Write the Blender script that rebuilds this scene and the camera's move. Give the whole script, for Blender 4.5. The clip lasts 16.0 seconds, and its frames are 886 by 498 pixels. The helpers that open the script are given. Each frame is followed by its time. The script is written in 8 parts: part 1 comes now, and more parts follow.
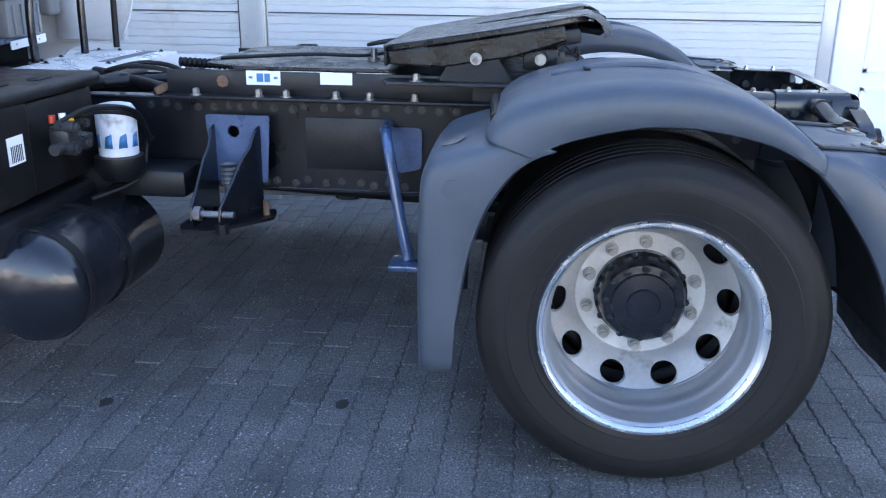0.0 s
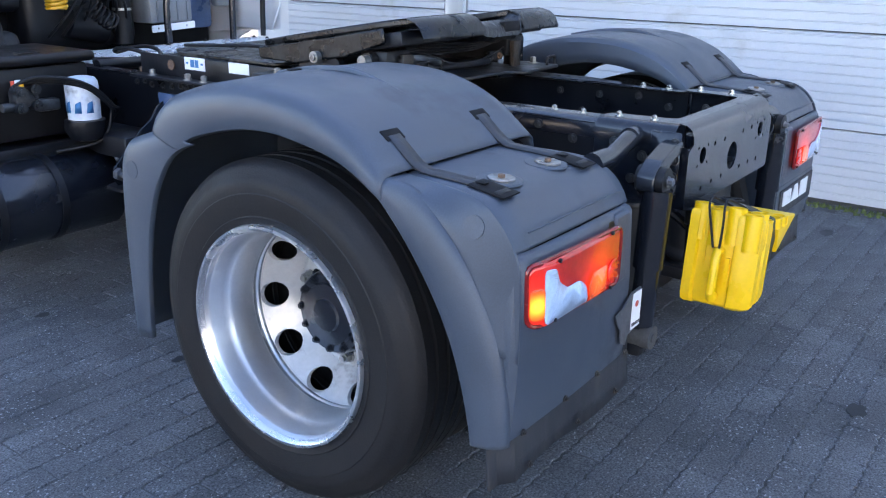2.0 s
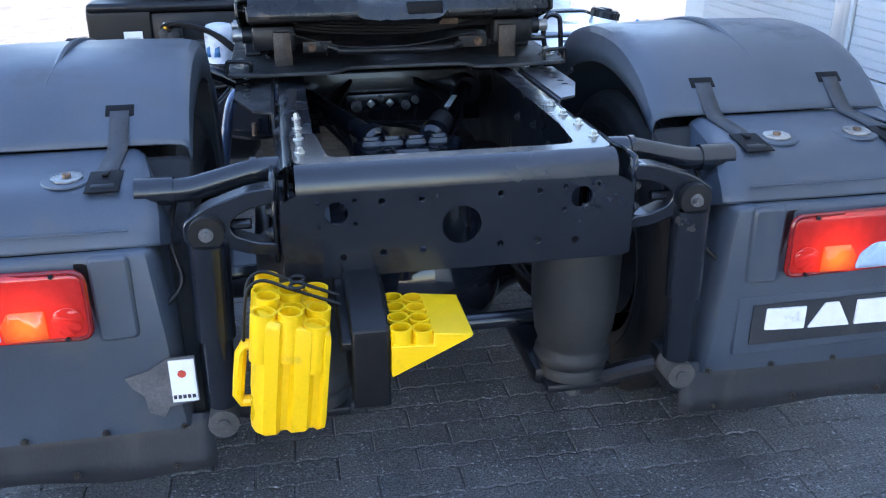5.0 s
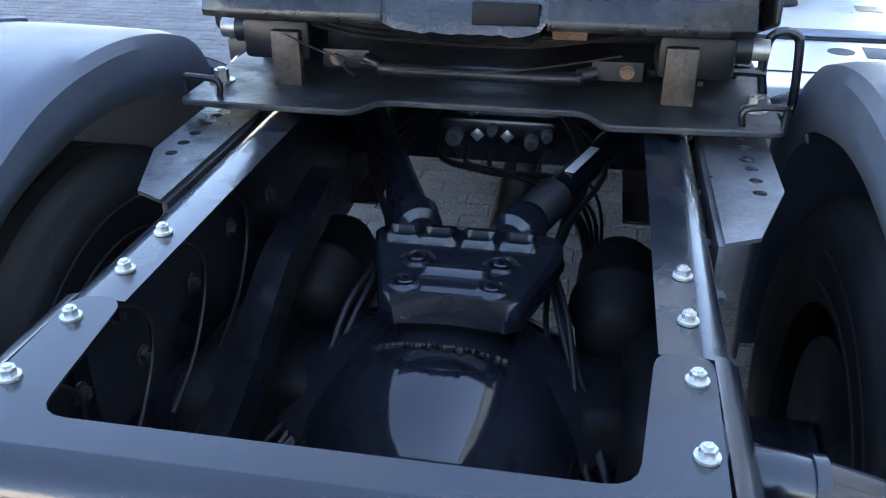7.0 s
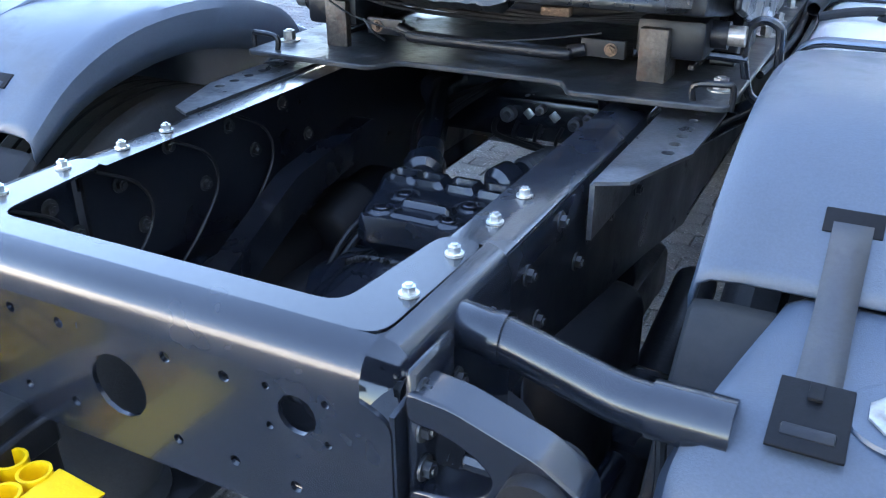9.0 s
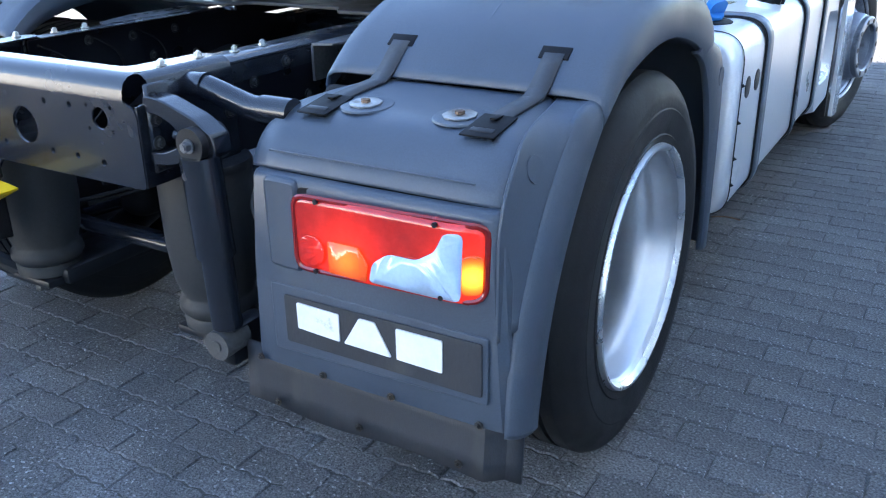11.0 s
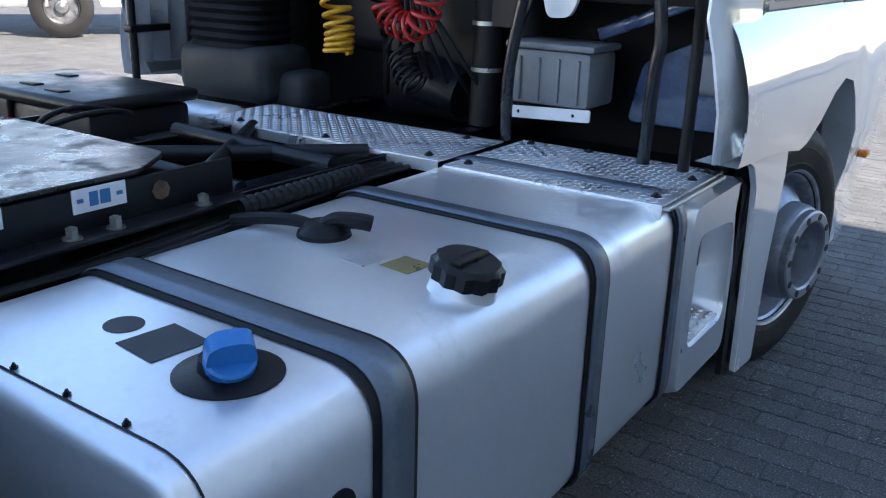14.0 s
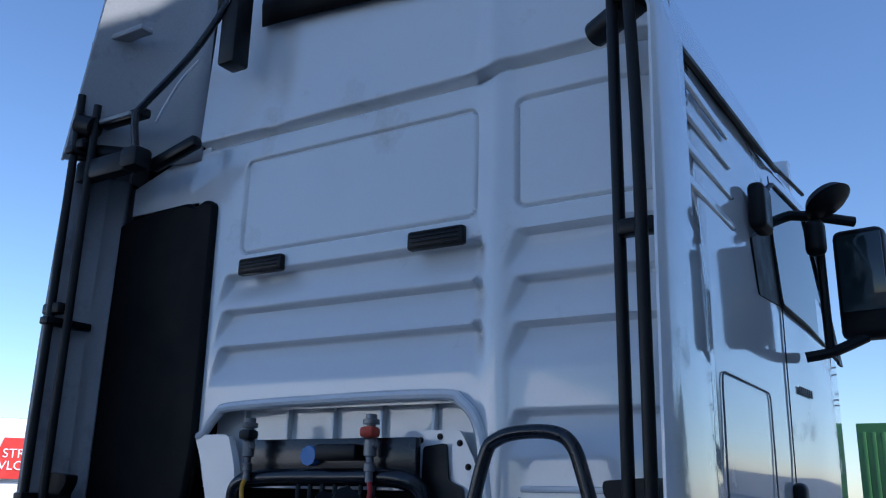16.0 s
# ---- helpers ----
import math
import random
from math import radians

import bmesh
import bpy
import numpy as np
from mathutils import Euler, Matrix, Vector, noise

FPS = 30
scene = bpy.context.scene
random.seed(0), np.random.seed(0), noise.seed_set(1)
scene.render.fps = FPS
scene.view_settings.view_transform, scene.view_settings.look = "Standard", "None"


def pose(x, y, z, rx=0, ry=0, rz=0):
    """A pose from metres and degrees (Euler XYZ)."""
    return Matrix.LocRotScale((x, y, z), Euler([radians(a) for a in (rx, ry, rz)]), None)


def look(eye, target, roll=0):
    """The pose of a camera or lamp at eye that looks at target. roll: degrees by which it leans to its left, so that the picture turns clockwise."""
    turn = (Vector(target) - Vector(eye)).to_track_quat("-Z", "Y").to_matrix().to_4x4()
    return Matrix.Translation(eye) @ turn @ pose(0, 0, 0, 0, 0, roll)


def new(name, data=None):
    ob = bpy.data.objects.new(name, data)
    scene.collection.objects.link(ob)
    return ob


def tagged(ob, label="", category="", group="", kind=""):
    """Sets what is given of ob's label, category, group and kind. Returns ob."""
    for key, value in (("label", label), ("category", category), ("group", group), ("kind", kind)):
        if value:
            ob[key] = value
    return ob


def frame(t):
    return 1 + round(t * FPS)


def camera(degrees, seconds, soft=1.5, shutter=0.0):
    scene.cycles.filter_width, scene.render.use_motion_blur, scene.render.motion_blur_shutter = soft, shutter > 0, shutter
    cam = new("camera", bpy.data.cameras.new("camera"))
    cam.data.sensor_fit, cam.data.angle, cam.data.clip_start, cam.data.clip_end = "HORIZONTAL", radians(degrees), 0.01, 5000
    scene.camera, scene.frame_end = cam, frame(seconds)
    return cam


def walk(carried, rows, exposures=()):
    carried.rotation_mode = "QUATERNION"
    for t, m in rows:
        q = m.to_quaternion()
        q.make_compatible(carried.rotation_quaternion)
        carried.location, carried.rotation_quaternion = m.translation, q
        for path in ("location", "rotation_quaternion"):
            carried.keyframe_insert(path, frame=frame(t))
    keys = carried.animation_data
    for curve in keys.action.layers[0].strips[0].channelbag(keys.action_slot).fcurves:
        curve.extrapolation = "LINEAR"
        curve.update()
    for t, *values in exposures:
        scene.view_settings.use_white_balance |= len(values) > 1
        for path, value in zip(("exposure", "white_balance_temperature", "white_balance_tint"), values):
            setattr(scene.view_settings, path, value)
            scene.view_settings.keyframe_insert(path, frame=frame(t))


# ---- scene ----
cam = camera(54.0, 16.0, soft=1.15)
PATH = [
    (0, (-3.458, 0.344, 1.442), (-1.57, 0.538, 0.811), 0.7),
    (0.5, (-3.293, -0.199, 1.439), (-1.444, 0.204, 0.793), 0.1),
    (1, (-3.184, -0.663, 1.423), (-1.384, -0.063, 0.791), 0.9),
    (1.5, (-2.987, -1.161, 1.456), (-1.309, -0.284, 0.812), 0.7),
    (2, (-2.698, -1.61, 1.469), (-1.165, -0.497, 0.827), 0.8),
    (2.5, (-2.403, -2.03, 1.526), (-1.066, -0.696, 0.865), 0.2),
    (3, (-1.973, -2.327, 1.533), (-0.839, -0.821, 0.865), 0.0),
    (3.5, (-1.543, -2.6, 1.549), (-0.62, -0.959, 0.876), -0.1),
    (3.7, (-1.362, -2.668, 1.542), (-0.527, -0.98, 0.866), -0.1),
    (5.8, (0.012, -2.072, 1.608), (0.017, -0.287, 0.706), -0.1),
    (6, (0.056, -1.935, 1.621), (-0.022, -0.169, 0.687), 0.1),
    (6.5, (0.13, -1.555, 1.561), (-0.09, 0.196, 0.619), -0.1),
    (7, (0.21, -1.24, 1.534), (-0.105, 0.498, 0.596), -0.1),
    (7.5, (0.269, -1.016, 1.519), (-0.175, 0.694, 0.581), 0.1),
    (8, (0.347, -0.938, 1.517), (-0.223, 0.742, 0.593), 0.1),
    (8.2, (0.403, -0.985, 1.519), (-0.235, 0.672, 0.599), -0.1),
    (10.3, (1.471, -1.98, 1.4), (0.517, -0.405, 0.618), -1.0),
    (10.5, (1.575, -2.027, 1.397), (0.617, -0.45, 0.625), -1.1),
    (11, (1.829, -1.957, 1.379), (0.881, -0.374, 0.607), -0.9),
    (11.5, (1.994, -1.687, 1.324), (1.035, -0.113, 0.547), -0.7),
    (12, (2.06, -1.286, 1.397), (1.113, 0.261, 0.553), 1.8),
    (12.5, (2.126, -0.902, 1.444), (1.132, 0.615, 0.601), 1.7),
    (13, (2.051, -0.45, 1.465), (1.039, 1.058, 0.627), 1.2),
    (13.5, (2.01, -0.015, 1.479), (0.98, 1.504, 0.685), 1.2),
    (14, (1.963, 0.291, 1.531), (0.893, 1.853, 0.884), 1.6),
    (14.5, (1.894, 0.495, 1.565), (0.78, 2.107, 1.168), 1.1),
    (15, (1.868, 0.542, 1.613), (0.748, 2.195, 1.488), 0.2),
    (15.2, (1.876, 0.571, 1.615), (0.746, 2.221, 1.622), 0.4),
    (15.6, (1.875, 0.575, 1.615), (0.776, 2.224, 1.891), 1.1),
    (16, (1.849, 0.549, 1.638), (0.839, 2.187, 2.183), 1.3),
]
EXPOSURE = [(0, 2.98, 6950, 16), (2, 2.9, 7100, 18), (3.5, 2.8, 6750, 16), (6, 3.5, 7100, 15), (6.5, 3.6, 7150, 17), (7, 3.65, 7400, 15), (7.5, 4.42, 7550, 15), (8.2, 4.5, 7500, 15), (10.3, 3.35, 6700, 12), (11, 3.35, 6750, 12), (12, 3.35, 7250, 12), (13, 2.75, 7450, 11), (13.5, 2.5, 7350, 12), (14, 2.15, 6900, 12), (14.5, 1.95, 6850, 13), (15, 1.88, 6850, 13), (15.5, 1.22, 6250, 14), (16, 0.45, 5500, 13)]
walk(cam, [(t, look(eye, target, roll)) for t, eye, target, roll in PATH], EXPOSURE)

# ---------------------------------------------------------------- light
world = bpy.data.worlds.new("sky")
scene.world = world
world.use_nodes = True
SUN_EL, SUN_AZ = radians(37), radians(97)   # azimuth measured from +y towards +x
wn = world.node_tree.nodes
sky = wn.new("ShaderNodeTexSky")
sky.sky_type = "NISHITA"
sky.sun_disc = False
sky.sun_elevation, sky.sun_rotation = SUN_EL, SUN_AZ
sky.ozone_density = 3.0
sky.dust_density = 0.25
wn["Background"].inputs["Strength"].default_value = 0.118
world.node_tree.links.new(sky.outputs[0], wn["Background"].inputs["Color"])
sun_data = bpy.data.lights.new("sun", "SUN")
sun_data.energy, sun_data.angle, sun_data.color = 4.6, radians(0.55), (1.0, 0.93, 0.82)
sun = new("sun", sun_data)
sun_dir = Vector((math.sin(SUN_AZ) * math.cos(SUN_EL), math.cos(SUN_AZ) * math.cos(SUN_EL), math.sin(SUN_EL)))
sun.matrix_world = look(tuple(sun_dir * 60), (0, 0, 0))


# ---------------------------------------------------------------- materials
def mat(name, color, rough=0.5, metal=0.0, var=0.15, scale=8.0, fine=120.0, bump=0.1, bump_scale=200.0, dirt=None, dirt_amount=0.0,
        dirt_scale=3.0, coat=0.0, rough_var=0.12, per_piece=0.0, spec=0.5, stretch=(1, 1, 1), specks=None, grain=None):
    """A surface with variation at two scales, stains of another colour, and fine relief."""
    m = bpy.data.materials.new(name)
    m.use_nodes = True
    nt = m.node_tree
    n, l = nt.nodes, nt.links
    b = n["Principled BSDF"]
    tc = n.new("ShaderNodeTexCoord")
    mp = n.new("ShaderNodeMapping")
    mp.inputs["Scale"].default_value = stretch
    l.new(tc.outputs["Object"], mp.inputs["Vector"])

    def noise_tex(s, detail=4.0, rgh=0.55):
        t = n.new("ShaderNodeTexNoise")
        t.inputs["Scale"].default_value, t.inputs["Detail"].default_value, t.inputs["Roughness"].default_value = s, detail, rgh
        l.new(mp.outputs[0], t.inputs["Vector"])
        return t.outputs["Fac"]

    def ramp(src, lo, hi, a, c):
        r = n.new("ShaderNodeMapRange")
        r.inputs[1].default_value, r.inputs[2].default_value, r.inputs[3].default_value, r.inputs[4].default_value = lo, hi, a, c
        l.new(src, r.inputs[0])
        return r.outputs[0]

    def mul(a, c):
        x = n.new("ShaderNodeMath")
        x.operation = "MULTIPLY"
        l.new(a, x.inputs[0])
        l.new(c, x.inputs[1])
        return x.outputs[0]

    big = noise_tex(scale)
    small = noise_tex(fine, 3.0)
    shade = mul(ramp(big, 0.3, 0.7, 1 - var, 1 + var), ramp(small, 0.3, 0.7, 1 - (grain or var * 0.6), 1 + (grain or var * 0.6)))
    if per_piece:
        oi = n.new("ShaderNodeObjectInfo")
        ge = n.new("ShaderNodeNewGeometry")
        add = n.new("ShaderNodeMath")
        add.operation = "ADD"
        l.new(oi.outputs["Random"], add.inputs[0])
        l.new(ge.outputs["Random Per Island"], add.inputs[1])
        fr = n.new("ShaderNodeMath")
        fr.operation = "FRACT"
        l.new(add.outputs[0], fr.inputs[0])
        shade = mul(shade, ramp(fr.outputs[0], 0, 1, 1 - per_piece, 1 + per_piece))
    col = n.new("ShaderNodeVectorMath")
    col.operation = "SCALE"
    col.inputs[0].default_value = color
    l.new(shade, col.inputs["Scale"])
    out = col.outputs[0]
    rsrc = ramp(big, 0.3, 0.7, max(0.02, rough - rough_var), min(1, rough + rough_var))
    if dirt:
        mix = n.new("ShaderNodeMix")
        mix.data_type = "RGBA"
        d = noise_tex(dirt_scale, 8.0, 0.65)
        fac = ramp(d, 0.62 - 0.3 * dirt_amount, 0.72, 0.0, 0.85)
        l.new(fac, mix.inputs[0])
        l.new(out, mix.inputs[6])
        mix.inputs[7].default_value = (*dirt, 1)
        out = mix.outputs[2]
        rr = n.new("ShaderNodeMix")
        l.new(fac, rr.inputs[0])
        l.new(rsrc, rr.inputs[2])
        rr.inputs[3].default_value = 0.85
        rsrc = rr.outputs[0]
    if specks:
        tint, size, lo, hi = specks
        sm = n.new("ShaderNodeMix")
        sm.data_type = "RGBA"
        l.new(mul(ramp(noise_tex(size, 1.0), lo, hi, 0.0, 1.0), ramp(noise_tex(size * 0.07, 3.0), 0.4, 0.65, 0.15, 1.0)), sm.inputs[0])
        l.new(out, sm.inputs[6])
        sm.inputs[7].default_value = (*tint, 1)
        out = sm.outputs[2]
    l.new(out, b.inputs["Base Color"])
    l.new(rsrc, b.inputs["Roughness"])
    b.inputs["Metallic"].default_value = metal
    b.inputs["Specular IOR Level"].default_value = spec
    b.inputs["Coat Weight"].default_value = coat
    b.inputs["Coat Roughness"].default_value = 0.06
    if bump:
        bp = n.new("ShaderNodeBump")
        bp.inputs["Strength"].default_value = bump
        bp.inputs["Distance"].default_value = 0.004
        l.new(noise_tex(bump_scale, 4.0), bp.inputs["Height"])
        l.new(bp.outputs[0], b.inputs["Normal"])
    return m


def glow(name, color, strength, base, bulbs, least=0.1):
    """A lens lit from behind by bulbs (|x|, z, reach): the light fades with the distance from them."""
    m = mat(name, base, 0.14, var=0.12, scale=40, bump=0.12, bump_scale=260, coat=0.6)
    n, l = m.node_tree.nodes, m.node_tree.links
    b = n["Principled BSDF"]
    tc = n.new("ShaderNodeTexCoord")
    sep = n.new("ShaderNodeSeparateXYZ")
    l.new(tc.outputs["Object"], sep.inputs[0])

    def op(kind, a, c=None):
        x = n.new("ShaderNodeMath")
        x.operation = kind
        for i, v in enumerate((a, c)):
            if v is None:
                continue
            if isinstance(v, (int, float)):
                x.inputs[i].default_value = v
            else:
                l.new(v, x.inputs[i])
        return x.outputs[0]
    ax = op("ABSOLUTE", sep.outputs[0])
    total = None
    for bx, bz, reach in bulbs:
        dx, dz = op("SUBTRACT", ax, bx), op("SUBTRACT", sep.outputs[2], bz)
        d2 = op("ADD", op("MULTIPLY", dx, dx), op("MULTIPLY", dz, dz))
        g = op("POWER", 2.718, op("MULTIPLY", d2, -1.0 / (reach * reach) * 1.5))
        total = g if total is None else op("ADD", total, g)
    l.new(op("MULTIPLY", op("ADD", total, least), strength), b.inputs["Emission Strength"])
    b.inputs["Emission Color"].default_value = (*color, 1)
    return m


M = {
    "black": mat("black_chassis_paint", (0.008, 0.01, 0.0145), 0.24, var=0.25, scale=6, dirt=(0.022, 0.021, 0.02), dirt_amount=-0.2, dirt_scale=9, bump=0.03, bump_scale=50, coat=0.2, rough_var=0.05),
    "rail": mat("dusty_black_rail", (0.0085, 0.0105, 0.0155), 0.26, var=0.35, scale=5, fine=70, dirt=(0.02, 0.02, 0.021), dirt_amount=-0.1, bump=0.06, bump_scale=60, coat=0.35),
    "web_black": mat("dull_black_web", (0.0045, 0.0055, 0.0085), 0.36, var=0.3, scale=6, dirt=(0.008, 0.008, 0.0085), dirt_amount=0.0, dirt_scale=7, bump=0.08, bump_scale=60, spec=0.3),
    "bellows": mat("dusty_bellows_rubber", (0.015, 0.0155, 0.0165), 0.65, var=0.3, scale=6, dirt=(0.04, 0.038, 0.035), dirt_amount=0.2, dirt_scale=4, bump=0.15),
    "bushing": mat("dusty_bushing", (0.05, 0.049, 0.048), 0.7, var=0.35, scale=25, dirt=(0.035, 0.032, 0.03), dirt_amount=0.3, dirt_scale=20, bump=0.2),
    "black_gloss": mat("black_gloss_casting", (0.01, 0.012, 0.017), 0.1, var=0.25, scale=6, bump=0.02, bump_scale=30, coat=0.15, rough_var=0.05),
    "black_matte": mat("black_matte_steel", (0.0065, 0.0072, 0.0095), 0.42, var=0.35, dirt=(0.017, 0.0165, 0.0165), dirt_amount=0.12, bump=0.2, bump_scale=80, spec=0.35),
    "guard": mat("grey_moulded_plastic", (0.044, 0.058, 0.079), 0.42, var=0.16, scale=4, fine=260, dirt=(0.075, 0.077, 0.08), dirt_amount=0.12, dirt_scale=2.2, bump=0.14, bump_scale=420),
    "strap_rubber": mat("dusty_strap_rubber", (0.026, 0.028, 0.033), 0.55, var=0.25, scale=12, dirt=(0.06, 0.06, 0.06), dirt_amount=0.2, dirt_scale=14, bump=0.1),
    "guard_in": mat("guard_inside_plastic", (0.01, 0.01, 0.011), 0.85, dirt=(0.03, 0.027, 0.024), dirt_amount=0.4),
    "tyre": mat("tyre_rubber", (0.008, 0.008, 0.009), 0.62, var=0.25, scale=5, dirt=(0.02, 0.019, 0.018), dirt_amount=0.2, dirt_scale=4, bump=0.25, bump_scale=160, spec=0.3),
    "rim": mat("silver_rim_paint", (0.56, 0.585, 0.62), 0.33, 0.85, var=0.04, scale=5, fine=60, bump=0.03, rough_var=0.04),
    "rim_disc": mat("dull_rim_disc_paint", (0.5, 0.495, 0.48), 0.44, 0.55, var=0.1, scale=7, fine=70, dirt=(0.2, 0.17, 0.14), dirt_amount=0.15, dirt_scale=9, bump=0.06),
    "rim_edge": mat("bright_rim_flange", (0.72, 0.74, 0.76), 0.28, 0.9, var=0.06, scale=9, bump=0.03),
    "strap": mat("blue_grey_strap_steel", (0.17, 0.2, 0.24), 0.38, 0.55, var=0.14, scale=6, fine=90, dirt=(0.09, 0.09, 0.09), dirt_amount=0.2, bump=0.06),
    "rim_grey": mat("grey_rim_paint", (0.36, 0.38, 0.42), 0.4, 0.7, var=0.12, scale=6, dirt=(0.16, 0.15, 0.15), dirt_amount=0.25, dirt_scale=6, bump=0.05),
    "nut": mat("zinc_nut", (0.34, 0.33, 0.31), 0.38, 0.8, var=0.3, dirt=(0.12, 0.085, 0.06), dirt_amount=0.4, dirt_scale=30),
    "bolt": mat("zinc_bolt", (0.54, 0.55, 0.53), 0.3, 0.9, var=0.15, dirt=(0.2, 0.18, 0.14), dirt_amount=0.2, dirt_scale=30),
    "rust": mat("rusty_steel", (0.16, 0.095, 0.06), 0.75, 0.2, var=0.5, scale=18, fine=160, bump=0.4, bump_scale=140),
    "rust_dark": mat("scuffed_rusty_steel", (0.055, 0.047, 0.041), 0.45, 0.4, var=0.5, scale=25, fine=120, dirt=(0.07, 0.035, 0.018), dirt_amount=0.4, dirt_scale=22, bump=0.4, bump_scale=140),
    "tank": mat("brushed_aluminium", (0.86, 0.88, 0.9), 0.33, 0.72, var=0.03, scale=3, fine=60, bump=0.03, dirt=(0.7, 0.7, 0.7), dirt_amount=0.04, rough_var=0.06, spec=0.8),
    "white": mat("white_cab_paint", (0.8, 0.81, 0.82), 0.1, var=0.02, scale=2, dirt=(0.5, 0.48, 0.45), dirt_amount=0.05, dirt_scale=2.5, coat=1.0, bump=0.004, rough_var=0.04),
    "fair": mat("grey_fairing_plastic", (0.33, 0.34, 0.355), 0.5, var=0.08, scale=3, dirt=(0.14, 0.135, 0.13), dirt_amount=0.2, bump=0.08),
    "gold": mat("faded_gold_sticker", (0.3, 0.25, 0.12), 0.35, 0.3, var=0.15, bump=0.05),
    "cartridge": mat("cartridge_paint", (0.6, 0.64, 0.7), 0.4, var=0.12, scale=14, dirt=(0.2, 0.2, 0.21), dirt_amount=0.2, dirt_scale=15, bump=0.05),
    "steel_dark": mat("dark_cast_metal", (0.05, 0.052, 0.055), 0.35, 0.5, var=0.35, scale=14, dirt=(0.02, 0.019, 0.018), dirt_amount=0.3, dirt_scale=16, bump=0.25, bump_scale=90),
    "rubber": mat("black_rubber", (0.007, 0.007, 0.008), 0.5, var=0.2, bump=0.15, spec=0.3),
    "plastic": mat("black_plastic", (0.008, 0.008, 0.009), 0.4, var=0.2, dirt=(0.024, 0.022, 0.02), dirt_amount=0.1, bump=0.12, spec=0.28),
    "tread": mat("aluminium_tread_plate", (0.82, 0.83, 0.84), 0.32, 0.8, var=0.1, scale=6, dirt=(0.4, 0.39, 0.38), dirt_amount=0.1, dirt_scale=5, bump=0.1),
    "yellow": mat("yellow_plastic", (0.83, 0.49, 0.004), 0.36, var=0.05, scale=10, dirt=(0.5, 0.3, 0.03), dirt_amount=0.0, dirt_scale=9, bump=0.08),
    "plate_worn": mat("scuffed_black_plate", (0.026, 0.028, 0.031), 0.42, 0.35, var=0.4, scale=9, fine=60, dirt=(0.065, 0.058, 0.05), dirt_amount=0.3, dirt_scale=13, bump=0.25, bump_scale=60),
    "grease_wet": mat("lumpy_wet_grease", (0.006, 0.0065, 0.007), 0.4, var=0.6, scale=20, fine=50, bump=1.0, bump_scale=60, coat=0.15, rough_var=0.2),
    "grease": mat("greasy_steel", (0.014, 0.014, 0.014), 0.3, 0.4, var=0.6, scale=14, fine=60, dirt=(0.05, 0.045, 0.04), dirt_amount=0.25, bump=0.35, bump_scale=40),
    "plate_dark": mat("brown_greasy_plate", (0.022, 0.02, 0.018), 0.3, 0.2, var=0.45, scale=8, fine=60, dirt=(0.05, 0.038, 0.028), dirt_amount=0.3, dirt_scale=9, bump=0.35, bump_scale=60),
    "steel": mat("worn_steel", (0.2, 0.2, 0.21), 0.35, 0.8, var=0.25, dirt=(0.08, 0.07, 0.06), dirt_amount=0.35, bump=0.2),
    "paper": mat("white_sticker", (0.75, 0.76, 0.78), 0.45, var=0.04, bump=0),
    "print_blue": mat("blue_print", (0.03, 0.16, 0.35), 0.45, var=0.05, bump=0),
    "print_dark": mat("dark_print", (0.03, 0.03, 0.035), 0.5, var=0.05, bump=0),
    "print_red": mat("red_print", (0.55, 0.06, 0.03), 0.5, var=0.05, bump=0),
    "blue": mat("blue_plastic", (0.02, 0.19, 0.52), 0.35, var=0.1, bump=0.05),
    # black paint with the reflected blue sky mixed into its base colour
    "blue_dark": mat("black_paint_sky_tint", (0.042, 0.08, 0.165), 0.32, var=0.25, dirt=(0.014, 0.014, 0.018), dirt_amount=0.25, bump=0.05, coat=1.0),
    "red_hose": mat("red_hose", (0.42, 0.015, 0.014), 0.35, var=0.1, bump=0.05),
    "yellow_hose": mat("yellow_hose", (0.6, 0.29, 0.01), 0.38, var=0.1, bump=0.05),
    "grey_plastic": mat("grey_plastic", (0.17, 0.18, 0.19), 0.45, var=0.12, dirt=(0.1, 0.1, 0.1), dirt_amount=0.3, bump=0.1),
    "flap": mat("mudflap_rubber", (0.02, 0.022, 0.027), 0.6, var=0.25, dirt=(0.055, 0.053, 0.05), dirt_amount=0.22, dirt_scale=5, bump=0.2, stretch=(3, 1, 0.6)),
    "letter": mat("pale_worn_enamel", (0.7, 0.71, 0.72), 0.45, var=0.05, scale=40, dirt=(0.3, 0.3, 0.31), dirt_amount=0.02, dirt_scale=18, bump=0.08),
    "lamp_red": mat("dark_red_lens", (0.2, 0.008, 0.007), 0.16, var=0.12, scale=30, bump=0.1, bump_scale=300, coat=0.5),
    "lamp_clear": mat("clear_lens", (0.36, 0.5, 0.68), 0.12, var=0.1, scale=14, bump=0.08, bump_scale=300, coat=0.8),
    "lamp_lit": glow("lit_lens", (1.0, 0.13, 0.015), 0.27, (0.36, 0.035, 0.01), ((0.905, 0.735, 0.045),), 0.03),
    "lamp_glow": glow("glowing_lens", (1.0, 0.03, 0.01), 0.17, (0.34, 0.013, 0.01), ((1.17, 0.755, 0.085), (0.905, 0.74, 0.08)), 0.06),
    "lamp_hot": glow("lit_bulb_lens", (1.0, 0.26, 0.02), 0.8, (0.34, 0.013, 0.01), ((1.168, 0.75, 0.026),), 0.02),
    "door": mat("white_door_panel", (0.56, 0.58, 0.6), 0.42, var=0.05, scale=1.2, dirt=(0.45, 0.45, 0.43), dirt_amount=0.1, dirt_scale=1.5, bump=0.05),
    "door_joint": mat("dark_joint", (0.08, 0.08, 0.085), 0.7),
